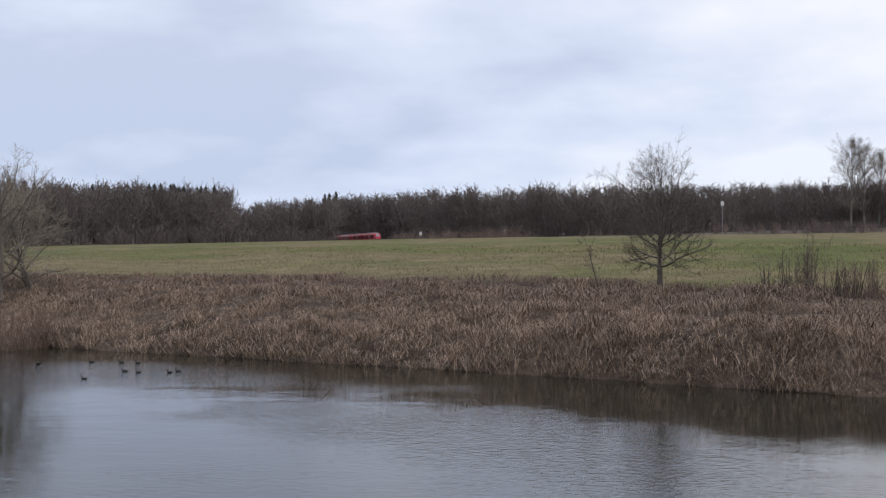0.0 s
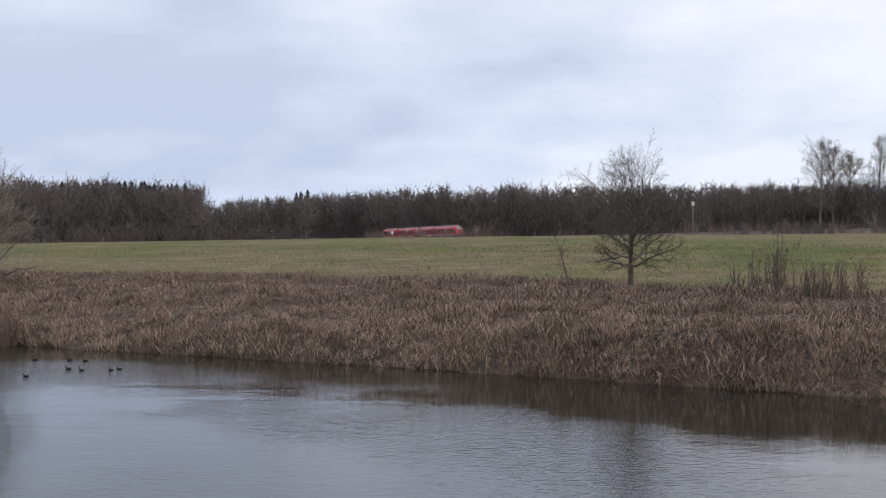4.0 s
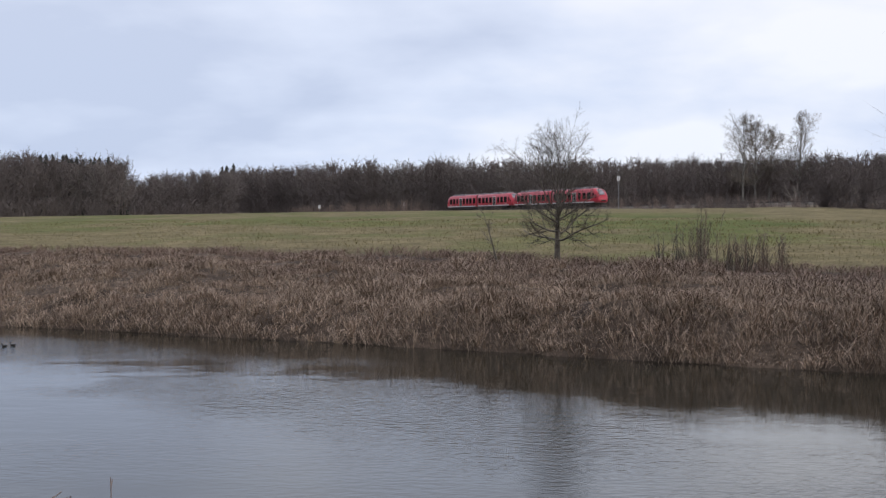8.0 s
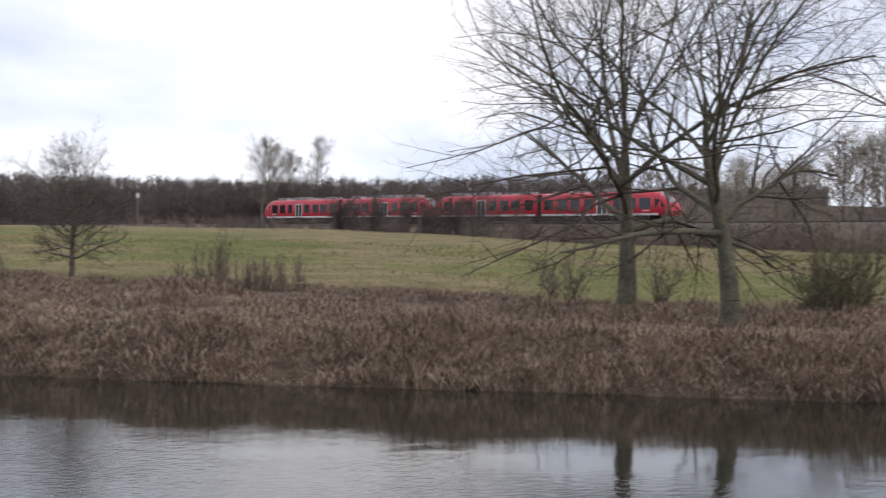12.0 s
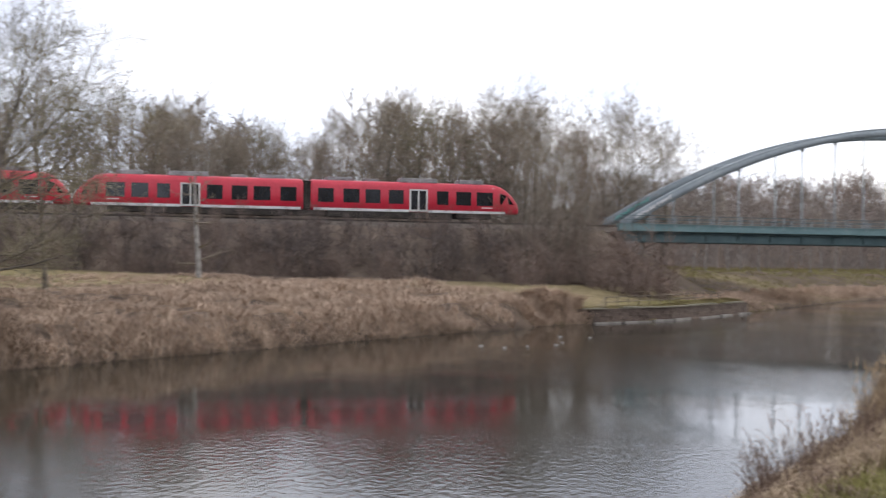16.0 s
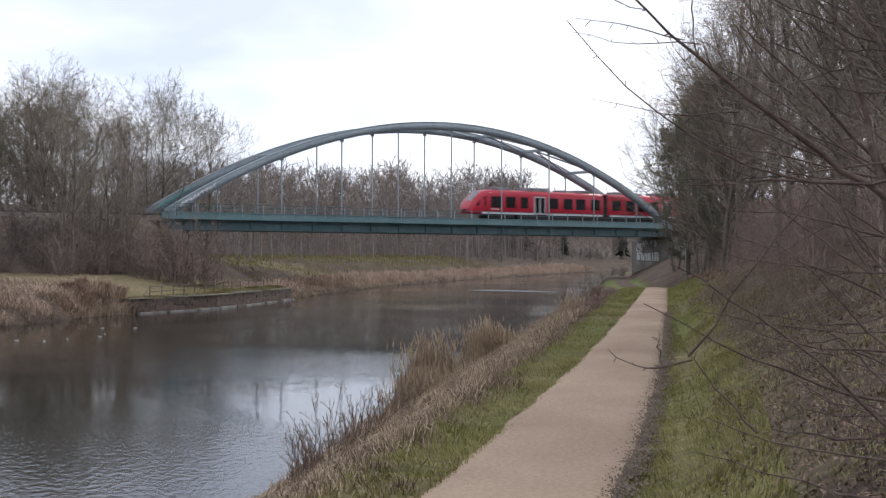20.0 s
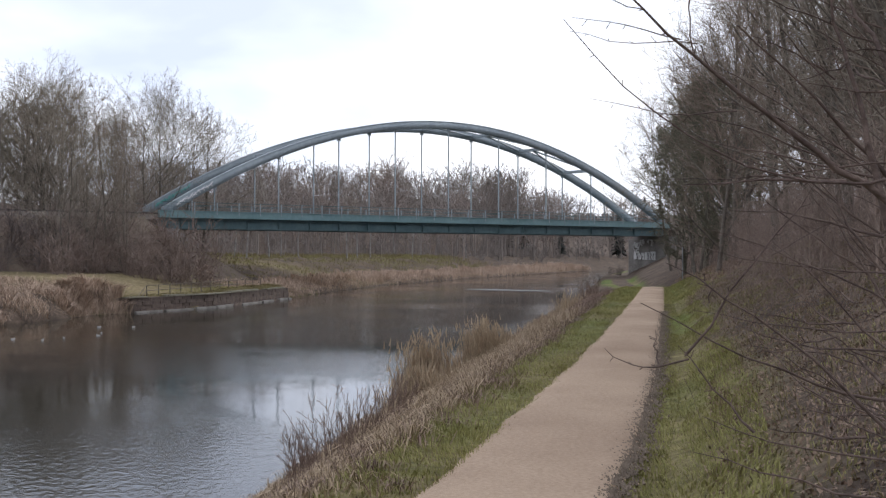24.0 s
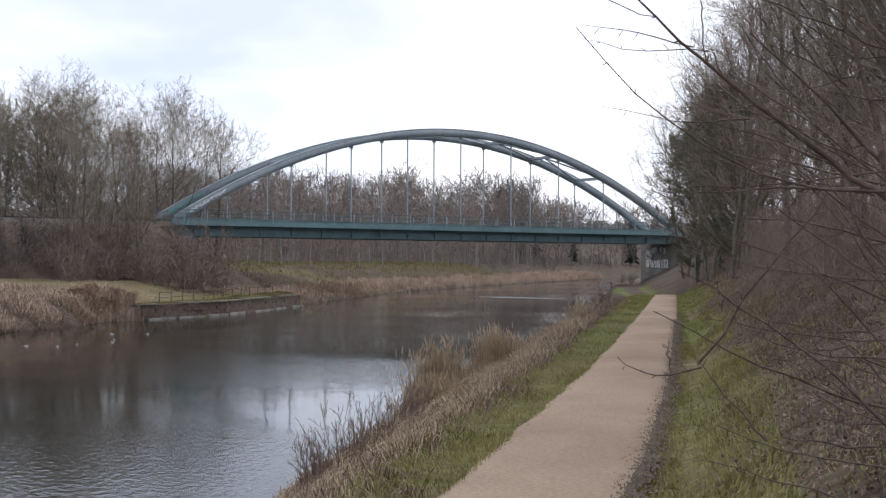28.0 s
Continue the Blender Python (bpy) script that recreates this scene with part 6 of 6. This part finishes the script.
blade_field("reed_bed", strip(25, 24000, -60, 20, -0.15, 6.5), 0.18, 0.5, 0.026, 1.5, M_REED, "tangled reeds at the foot of the far bank", "reeds", 25, clumpy, 0.4)


tussocks("reed_bed", strip(26, 460, -18, 34, 0.0, 2.4), 24, 0.75, 1.3, 0.024, M_REED, "tall brown reeds at the far waterline", "reeds", 26, 0.18, 0.9)


tussocks("meadow_tufts", strip(27, 1300, 20, 82, 17, 33), 16, 0.2, 0.45, 0.034, M_REED_PINK, "tan tufts at the edge of the meadow", "grass", 27, 0.2)


def slope_spots(seed, n, o0, o1):
    """Random spots on the slope above the path, densest near the start."""
    r = np.random.default_rng(seed)
    u = 6 + 54 * r.random(n) ** 1.6
    v = path_line(u)[0] - r.uniform(o0, o1, n)
    return u[:, None] * U + v[:, None] * V


tussocks("slope_tufts", slope_spots(31, 900, 2.0, 7.5), 12, 0.10, 0.26, 0.010, M_DRYGRASS, "withered tufts on the slope by the path", "grass", 31, 0.2)
tussocks("slope_tufts", slope_spots(32, 420, 1.9, 5.0), 12, 0.08, 0.2, 0.010, M_GRASS, "green tufts among the leaves on the slope", "grass", 32, 0.2)
tussocks("slope_tufts", slope_spots(33, 700, 2.4, 9.0), 10, 0.15, 0.45, 0.009, M_WEED, "brown bramble stalks on the slope", "weeds", 33, 0.25)


def verge():
    rng = np.random.default_rng(10)
    for seed, n, o0, o1, u1, nm, lab in ((1, 36000, 0.78, 2.3, 62, "verge_grass", "short green grass between path and water"),
                                         (2, 33000, -2.15, -0.9, 62, "verge_grass", "short green grass beside the path at the foot of the slope")):
        r = np.random.default_rng(seed + 40)
        u = 7 + (u1 - 7) * r.random(n) ** 1.7
        off = r.uniform(o0, o1, n)
        v = path_line(u)[0] + off - np.sign(off) * (0.81 - path_half(u))
        pts = u[:, None] * U + v[:, None] * V
        blade_field(nm, pts, 0.05, 0.14, 0.012, 0.9, M_GRASS, lab, "grass", seed + 60, clumpy)
    r = np.random.default_rng(44)
    u = 6 + 56 * r.random(80000) ** 1.7
    v = path_line(u)[0] - r.uniform(1.6, 9.0, 80000)
    blade_field("leaf_litter", u[:, None] * U + v[:, None] * V, 0.03, 0.085, 0.035, 1.7, M_LITTER, "fallen leaves and dead stalks on the slope", "litter", 45)
    # blades and crumbs that creep over the path's edges
    u = 7 + 60 * r.random(16000) ** 1.6
    side = r.choice((-1.0, 1.0), 16000)
    v = path_line(u)[0] + side * (path_half(u) * np.where(side > 0, 1.04, 1.12) + 0.06 * np.sin(u * 2.1 + side) + 0.05 * np.sin(u * 0.7) - 0.09 * np.abs(r.normal(0, 1, 16000)))
    blade_field("verge_grass", u[:, None] * U + v[:, None] * V, 0.04, 0.09, 0.012, 1.1, M_GRASS, "short grass creeping over the edges of the path", "grass", 47)
    # towards the bridge: grass on the flats and at the foot of the slope
    u = r.uniform(58, 97, 16000)
    side = r.choice((-1.0, 1.0), 16000)
    v = path_line(u)[0] + side * (path_half(u) * 1.05 + np.abs(r.normal(0, 1.3, 16000)))
    blade_field("verge_grass", u[:, None] * U + v[:, None] * V, 0.08, 0.2, 0.03, 0.9, M_GRASS, "grass beside the path near the bridge", "grass", 48, clumpy)
    u = r.uniform(60, 104, 12000)
    v = path_line(u)[0] - r.uniform(2.6, 13, 12000)
    blade_field("leaf_litter", u[:, None] * U + v[:, None] * V, 0.08, 0.3, 0.05, 1.5, M_LITTER, "dead stalks and leaves on the slope by the bridge", "litter", 49)
    u = 7 + 55 * r.random(9000) ** 1.5
    v = path_line(u)[0] + r.uniform(0.7, 3.4, 9000) * r.choice((-1, 1), 9000)
    blade_field("dry_grass", u[:, None] * U + v[:, None] * V, 0.06, 0.18, 0.012, 1.0, M_DRYGRASS, "withered blades among the grass", "grass", 46)


verge()


def reed_clump(u, v, n, hgt, rad, seed, label):
    rng = np.random.default_rng(seed)
    c = xy(u, v)
    pts = c + np.clip(rng.normal(0, 1, (n, 2)), -1.9, 1.9) * rad
    z = np.maximum(ground_z(pts[:, 0], pts[:, 1]), -0.1)
    h = rng.uniform(0.35, 1.0, n) * hgt * np.clip(1.12 - 0.22 * (np.hypot(*(pts - c).T) / rad), 0.5, 1.0)
    vv, t = blades(np.column_stack((pts, z - 0.05)), h, rng.uniform(0.013, 0.028, n), rng.uniform(0.03, 0.7, n) ** 1.4, rng, 0.35)
    root = empty("reed_clump", Matrix(), label, "reeds")
    tagged(part("reed_growth", raw("reed_growth", vv, t.reshape(-1, 3), M_REED_PALE), None, root), kind="stuff")
    # feathery heads
    k = rng.choice(n, n // 4, replace=False)
    tips = vv.reshape(-1, 5, 3)[k, 4]
    segs = [((p[0], p[1], p[2] - 0.12), (p[0] + a, p[1] + b, p[2] + 0.1), 0.022, 0.006) for p, a, b in zip(tips, rng.normal(0, 0.05, len(k)), rng.normal(0, 0.05, len(k)))]
    hv, hf = tubes(segs, 4)
    tagged(part("seed_plume", raw("seed_plume", hv, hf, M_REED_PALE), None, root, "feathery pale reed heads"), kind="stuff")


reed_clump(34.8, 6.0, 1400, 2.0, 0.42, 1, "tall pale reed clump at the near waterline")
reed_clump(32.2, 5.8, 1000, 1.1, 0.45, 2, "lower pale reed clump on the near bank")
reed_clump(43.4, 5.6, 1200, 1.9, 0.40, 3, "tall brown reed clump further along the near bank")
reed_clump(46.5, 5.2, 250, 1.1, 0.35, 8, "thin brown reed clump on the near bank")
reed_clump(74.0, 4.6, 420, 1.5, 0.40, 4, "reed clump at the near waterline towards the bridge")
for i, (u, v, n, hgt, rad) in enumerate(((38.5, 5.7, 260, 0.5, 0.4), (40.5, 5.6, 260, 0.5, 0.4), (50.0, 5.3, 260, 0.55, 0.5), (55.0, 5.2, 260, 0.7, 0.5), (60.0, 5.0, 260, 0.8, 0.5), (66.0, 4.9, 260, 0.7, 0.6), (84.0, 4.6, 300, 0.8, 0.7), (30.5, 5.7, 300, 0.5, 0.5), (28.5, 5.8, 300, 0.55, 0.5))):
    reed_clump(u, v, n, hgt, rad, 20 + i, "low tan sedge clump at the near waterline")
for i, u in enumerate((96.0, 98.5, 101.0)):
    x, y = xy(u, 4.6 - 0.3 * i)
    shrub_thing(math.degrees(math.atan2(x, y)), math.hypot(x, y), shrub(430 + i, 1.5, 14, (4, 2), 40, 0.01, 0.015), M_WEED, M_WEED, "low dark brown bramble on the near bank", "bramble", 1.5)
WEEDS = [(*xy(u, v), hgt) for u, v, hgt in ((21.5, 5.4, 1.4), (22.6, 5.2, 1.2), (24.6, 5.3, 1.3), (25.8, 5.0, 1.0), (20.6, 5.6, 1.0), (19.6, 5.5, 1.2), (23.4, 5.7, 1.1), (26.8, 5.4, 1.2), (28.2, 5.3, 1.0), (21.9, 5.9, 0.9))]
WEEDS += [(*at(az, d), 4.02 - d * math.tan(radians(10.2)) - gz(*at(az, d))) for az, d in ((-16.7, 8.4), (-16.3, 8.7))]
for i, (x, y, hgt) in enumerate(WEEDS):
    root = empty("dead_weed", pose(x, y, gz(x, y) - 0.05), "withered dark weed stalks on the near bank", "weeds", "dead weeds on the near bank")
    lv = shrub(400 + i, hgt, 11, (5, 3), 24, 0.0045, 0.009)
    vv, ff = tubes(lv[1], 4)
    tagged(part("stem_growth", raw("stem_growth", vv, ff, M_WEED), None, root), kind="stuff")
    vv, ff = tubes(lv[2] + lv[3], 3)
    tagged(part("twig_tangle", raw("twig_tangle", vv, ff, M_WEED), None, root), kind="stuff")


# ---- bare hedge branches close to the camera, all of one shrub on the slope ----
SHRUB = empty("hawthorn_shrub", pose(*(float(c) for c in xy(2.6, -2.4)), gz(*xy(2.6, -2.4))), "bare thorny shrub with reddish branches on the slope", "shrub")
SHRUB_INV = SHRUB.matrix_world.inverted()
rng_s = random.Random(5)


def ray_point(az, el, d):
    return Vector((d * math.sin(radians(az)), d * math.cos(radians(az)), EYE[2] + d * math.tan(radians(el))))


def sprig(az0, el0, d0, az1, el1, d1, r, sag):
    """A branch from its thick end to its tip, bent by sag, with short spurs and buds."""
    a, b = SHRUB_INV @ ray_point(az0, el0, d0), SHRUB_INV @ ray_point(az1, el1, d1)
    n = max(6, int((b - a).length / 0.07))
    pts = []
    for i in range(n + 1):
        t = i / n
        p = a.lerp(b, t)
        p.z += sag * 4 * t * (1 - t) * (b - a).length
        p += Vector((rng_s.uniform(-1, 1), rng_s.uniform(-1, 1), rng_s.uniform(-1, 1))) * 0.006
        pts.append(p)
    rad = [0.5 * r * (1 - 0.78 * i / n) for i in range(n + 1)]
    segs = [(pts[i], pts[i + 1], rad[i], rad[i + 1]) for i in range(n)]
    ax = (b - a).normalized()
    for i in range(2, n):
        s = Matrix.Rotation(rng_s.uniform(0, 6.28), 3, ax) @ ax.orthogonal().normalized()
        tip = pts[i] + (s + ax * 0.5) * rng_s.uniform(0.008, 0.02)
        segs.append((pts[i], tip, rad[i] * 0.8, 0.0008))
        if rng_s.random() < 0.10 and r > 0.005:
            d = (s * 0.8 + ax).normalized()
            p = pts[i]
            for _ in range(5):
                q = p + d * rng_s.uniform(0.02, 0.045)
                segs.append((p, q, rad[i] * 0.45, rad[i] * 0.35))
                d = (d + Vector((rng_s.uniform(-0.3, 0.3), rng_s.uniform(-0.3, 0.3), rng_s.uniform(-0.2, 0.3)))).normalized()
                p = q
    v, f = tubes(segs, 5)
    part("branch", raw("branch", v, f, M_RUST, True), None, SHRUB)


sprig(129.75, 1.64, 3.2, 117.39, 11.85, 3.0, 0.020, -0.03)
sprig(128.85, 3.32, 3.6, 122.55, 10.00, 3.4, 0.013, 0.02)
sprig(129.30, 3.31, 3.0, 114.79, 10.56, 2.8, 0.008, -0.16)
sprig(122.56, 6.23, 2.9, 115.95, 7.01, 2.8, 0.004, -0.04)
sprig(120.00, 9.47, 3.1, 115.26, 10.56, 3.0, 0.004, 0.03)
sprig(120.85, 9.33, 3.1, 115.01, 9.94, 3.0, 0.0035, -0.03)
sprig(129.31, -7.83, 2.6, 119.53, -0.32, 2.5, 0.008, 0.05)
sprig(123.30, -7.64, 2.5, 119.90, -3.93, 2.5, 0.006, 0.0)
sprig(120.27, -4.30, 2.5, 125.99, 3.48, 2.6, 0.006, 0.0)
sprig(129.75, -6.17, 2.7, 118.42, -2.08, 2.5, 0.008, -0.06)
sprig(120.39, -4.54, 2.5, 116.59, -4.06, 2.45, 0.0045, -0.14)
sprig(119.17, -4.81, 2.5, 118.87, -3.33, 2.5, 0.003, 0)
sprig(129.75, -8.74, 2.5, 121.01, -7.11, 2.4, 0.006, -0.03)
sprig(129.75, -10.35, 2.3, 120.52, -8.51, 2.3, 0.006, -0.03)
sprig(129.30, -2.17, 3.0, 121.11, 1.18, 3.0, 0.006, 0.03)
sprig(129.75, -4.06, 2.8, 122.33, -3.02, 2.8, 0.006, -0.05)
sprig(129.75, -0.74, 3.3, 120.14, 0.68, 3.3, 0.006, -0.04)
sprig(129.30, 4.03, 3.3, 119.40, 3.43, 3.4, 0.006, -0.02)
sprig(129.75, 6.85, 3.4, 125.40, 7.37, 3.4, 0.008, 0)
sprig(128.85, 1.17, 3.5, 126.10, 11.73, 3.6, 0.024, 0.03)
sprig(130.19, 4.95, 3.2, 126.56, 11.94, 3.4, 0.022, 0.02)
sprig(129.75, -0.02, 3.8, 125.16, 11.78, 3.9, 0.008, 0.03)
sprig(129.75, -2.16, 3.4, 124.70, 4.11, 3.5, 0.009, 0.02)
sprig(129.75, -5.23, 3.0, 124.00, 0.69, 3.0, 0.007, 0.03)
sprig(121.36, -1.93, 2.5, 121.07, -0.69, 2.5, 0.003, 0)
sprig(126.58, -3.43, 2.8, 123.05, -4.24, 2.7, 0.004, -0.03)
sprig(129.75, 2.12, 3.7, 121.59, 8.33, 3.7, 0.008, 0.03)
sprig(129.75, 8.96, 3.6, 123.74, 11.86, 3.6, 0.007, 0.02)
sprig(128.86, -6.92, 2.8, 124.95, -5.65, 2.8, 0.005, -0.03)
sprig(129.75, -3.11, 3.1, 120.63, -2.31, 3.1, 0.005, -0.04)

for _ in range(46):
    a0, e0, d0 = rng_s.uniform(126.5, 131), rng_s.uniform(-9, 9), rng_s.uniform(2.9, 5.2)
    reach = rng_s.uniform(2.0, 8.0) * (1.0 if e0 > 0 else 0.75)
    sprig(a0, e0, d0, max(120.3, a0 - reach), e0 + rng_s.uniform(-1.0, 5.5) * (0.7 if e0 < -3 else 1.0), d0 * rng_s.uniform(0.95, 1.05), rng_s.uniform(0.005, 0.010), rng_s.uniform(-0.06, 0.05))
# the stems behind, from which the branches come
for k in range(9):
    g = grow(500 + k, 3.6, 0.022, (9, 5), (0.5, 0.5), (50, 45), first=0.15, up=0.0, wob=0.14, tip=0.0022, lean=(rng_s.uniform(-0.5, 0.5), rng_s.uniform(-0.3, 0.6)), seg=0.35)
    o = Vector((rng_s.uniform(0.3, 2.8), rng_s.uniform(-2.6, -0.9), 0.3))
    base = SHRUB.matrix_world.translation + o
    segs = [s for rows in g for s in rows if math.degrees(math.atan2((base + s[1]).x, (base + s[1]).y)) > 119]
    v, f = tubes(segs or g[0], 4)
    part("stem", raw("stem", v, f, M_RUST, True), None, SHRUB, "", Matrix.Translation(o))


# ---- signs and posts ----
def marker(az, d, hgt, label, plate=0.35):
    x, y = at(az, d)
    root = empty("track_marker", pose(x, y, gz(x, y) - 0.1, 0, 0, -az), label, "railway sign", "markers along the railway")
    v, f = tubes([((0, 0, 0), (0, 0, hgt), 0.06, 0.06)], 8)
    part("post", raw("post", v, f, M_ROOFG), None, root)
    part("plate", box_bm(-plate / 2, -0.03, hgt - plate * 1.6, plate / 2, 0.03, hgt, 0.01), M_WHITE, root, "white sign plate")


marker(11.6, 232, 6.0, "tall railway signal post with a white plate", 0.5)
marker(-1.8, 415, 3.8, "white marker post beside the railway", 0.7)
marker(2.0, 372, 3.4, "white marker post beside the railway", 0.5)
x, y = at(27.88, 52)
stump = empty("fence_post", pose(x, y, gz(x, y) - 0.1, 4, 3, 0), "weathered wooden post in the bank", "post")
part("wood", box_bm(-0.09, -0.09, 0, 0.09, 0.09, 0.75, 0.02), M_BARK, stump)
x, y = xy(96, -2.6)
pole = empty("marker_pole", pose(x, y, gz(x, y) - 0.1), "thin pale pole beside the path", "pole")
v, f = tubes([((0, 0, 0), (0, 0, 2.6), 0.04, 0.04)], 8)
part("shaft", raw("shaft", v, f, M_ROOFG), None, pole)
ruffle = bmesh.new()
rng_f = random.Random(4)
row = []
for k in range(25):
    t = k / 24
    u, v = 149.0 - 6.5 * t, 21.4 - 11.6 * t
    w = 0.3 + 3.0 * math.sin(math.pi * min(1, t * 1.05)) ** 0.6 * rng_f.uniform(0.7, 1)
    row.append([ruffle.verts.new((*xy(u + o * w, v), 0.012)) for o in (1, -1)])
for (q0, q1), (q2, q3) in zip(row[:-1], row[1:]):
    ruffle.faces.new((q0, q1, q3, q2))
me = bpy.data.meshes.new("ruffled_water")
ruffle.to_mesh(me)
ruffle.free()
me.materials.append(M_RUFFLE)
tagged(new("ruffled_water", me), "pale streak of wind-ruffled water by the bridge", "water", kind="stuff")


# ---- water birds ----
def ball(cx, cy, cz, sx, sy, sz, seg=10):
    bm = bmesh.new()
    bmesh.ops.create_uvsphere(bm, u_segments=seg, v_segments=7, radius=1.0)
    bmesh.ops.transform(bm, matrix=Matrix.LocRotScale((cx, cy, cz), None, (sx, sy, sz)), verts=bm.verts)
    for q in bm.verts:
        if q.co.y < cy - sy * 0.5:
            q.co.z += (cy - sy * 0.5 - q.co.y) * 0.5
    for f in bm.faces:
        f.smooth = True
    return bm


def duck(name, label, group, plumage):
    root = empty(name, Matrix.Diagonal((0.46, 0.46, 0.40, 1)), label, "duck", group)
    part("body", ball(0, 0, 0.06, 0.11, 0.24, 0.09), plumage, root)
    bm = bmesh.new()
    bmesh.ops.create_cone(bm, cap_ends=True, segments=8, radius1=0.05, radius2=0.035, depth=0.16)
    bmesh.ops.transform(bm, matrix=pose(0, 0.19, 0.17, -14), verts=bm.verts)
    part("neck", bm, plumage, root)
    head = part("head", ball(0, 0.23, 0.27, 0.05, 0.065, 0.052, 8), M_DUCK, root)
    part("bill", box_bm(-0.022, 0.28, 0.245, 0.022, 0.36, 0.265, 0.006), M_BILL, head)
    part("tail", box_bm(-0.05, -0.30, 0.09, 0.05, -0.2, 0.115, 0.01), plumage, root)
    return root


DARK = [duck("duck", "dark duck swimming in a loose group near the reeds", "dark ducks on the canal", M_DUCK)]
PALE = [duck("duck", "pale duck resting on the water near the quay", "pale ducks near the quay", M_DUCKW)]
DARK_AT = ((-15.9, 47.7), (-12.4, 41.8), (-14.1, 48.5), (-12.9, 48.3), (-11.2, 44.1), (-10.1, 44.1), (-12.2, 48.0), (-11.8, 44.6), (-9.9, 44.5))
PALE_AT = ((62.7, -0.9), (61.6, -1.7), (62.8, -3.2), (64.2, -4.4), (71.7, -5.5), (71.3, -6.8), (66.5, -5.2))
for _ in DARK_AT[1:]:
    DARK.append(copy_thing(DARK[0], Matrix()))
for _ in PALE_AT[1:]:
    PALE.append(copy_thing(PALE[0], Matrix()))


# ---- what moves: the train and the birds ----
def motions():
    for unit, back in zip(TRAIN, (20.9, 62.72)):
        rows = []
        for k in range(29):
            q = -(518.0 - 34.244 * k + 0.03805 * k * k) - back
            p, h, z = track_at(q)
            _, _, z1 = track_at(q + 20)
            _, _, z0 = track_at(q - 20)
            rows.append((k, pose(p[0], p[1], (z + (z0 + z1) / 2) / 2, math.degrees(math.atan2(z1 - z0, 40)), 0, -math.degrees(h))))
        walk(unit, rows)
    for i, (bird, (x, y)) in enumerate(zip(DARK, DARK_AT)):
        dx, dy = -0.22 - 0.02 * (i % 3), 0.10 + 0.02 * (i % 2)
        yaw = 70 + 8 * (i % 4)
        walk(bird, [(t, pose(x + dx * t, y + dy * t * 0.5, 0.005 * (t // 7 % 2), 0, 0, yaw + 6 * math.sin(t + i))) for t in (0, 7, 14, 21, 28)])
    for i, (bird, (x, y)) in enumerate(zip(PALE, PALE_AT)):
        yaw = 200 + 40 * i
        walk(bird, [(t, pose(x + 0.06 * math.sin(t * 0.2 + i), y - 0.02 * t * (i % 2), 0.0, 0, 0, yaw + 10 * math.sin(t * 0.3 + i))) for t in (0, 7, 14, 21, 28)])


motions()
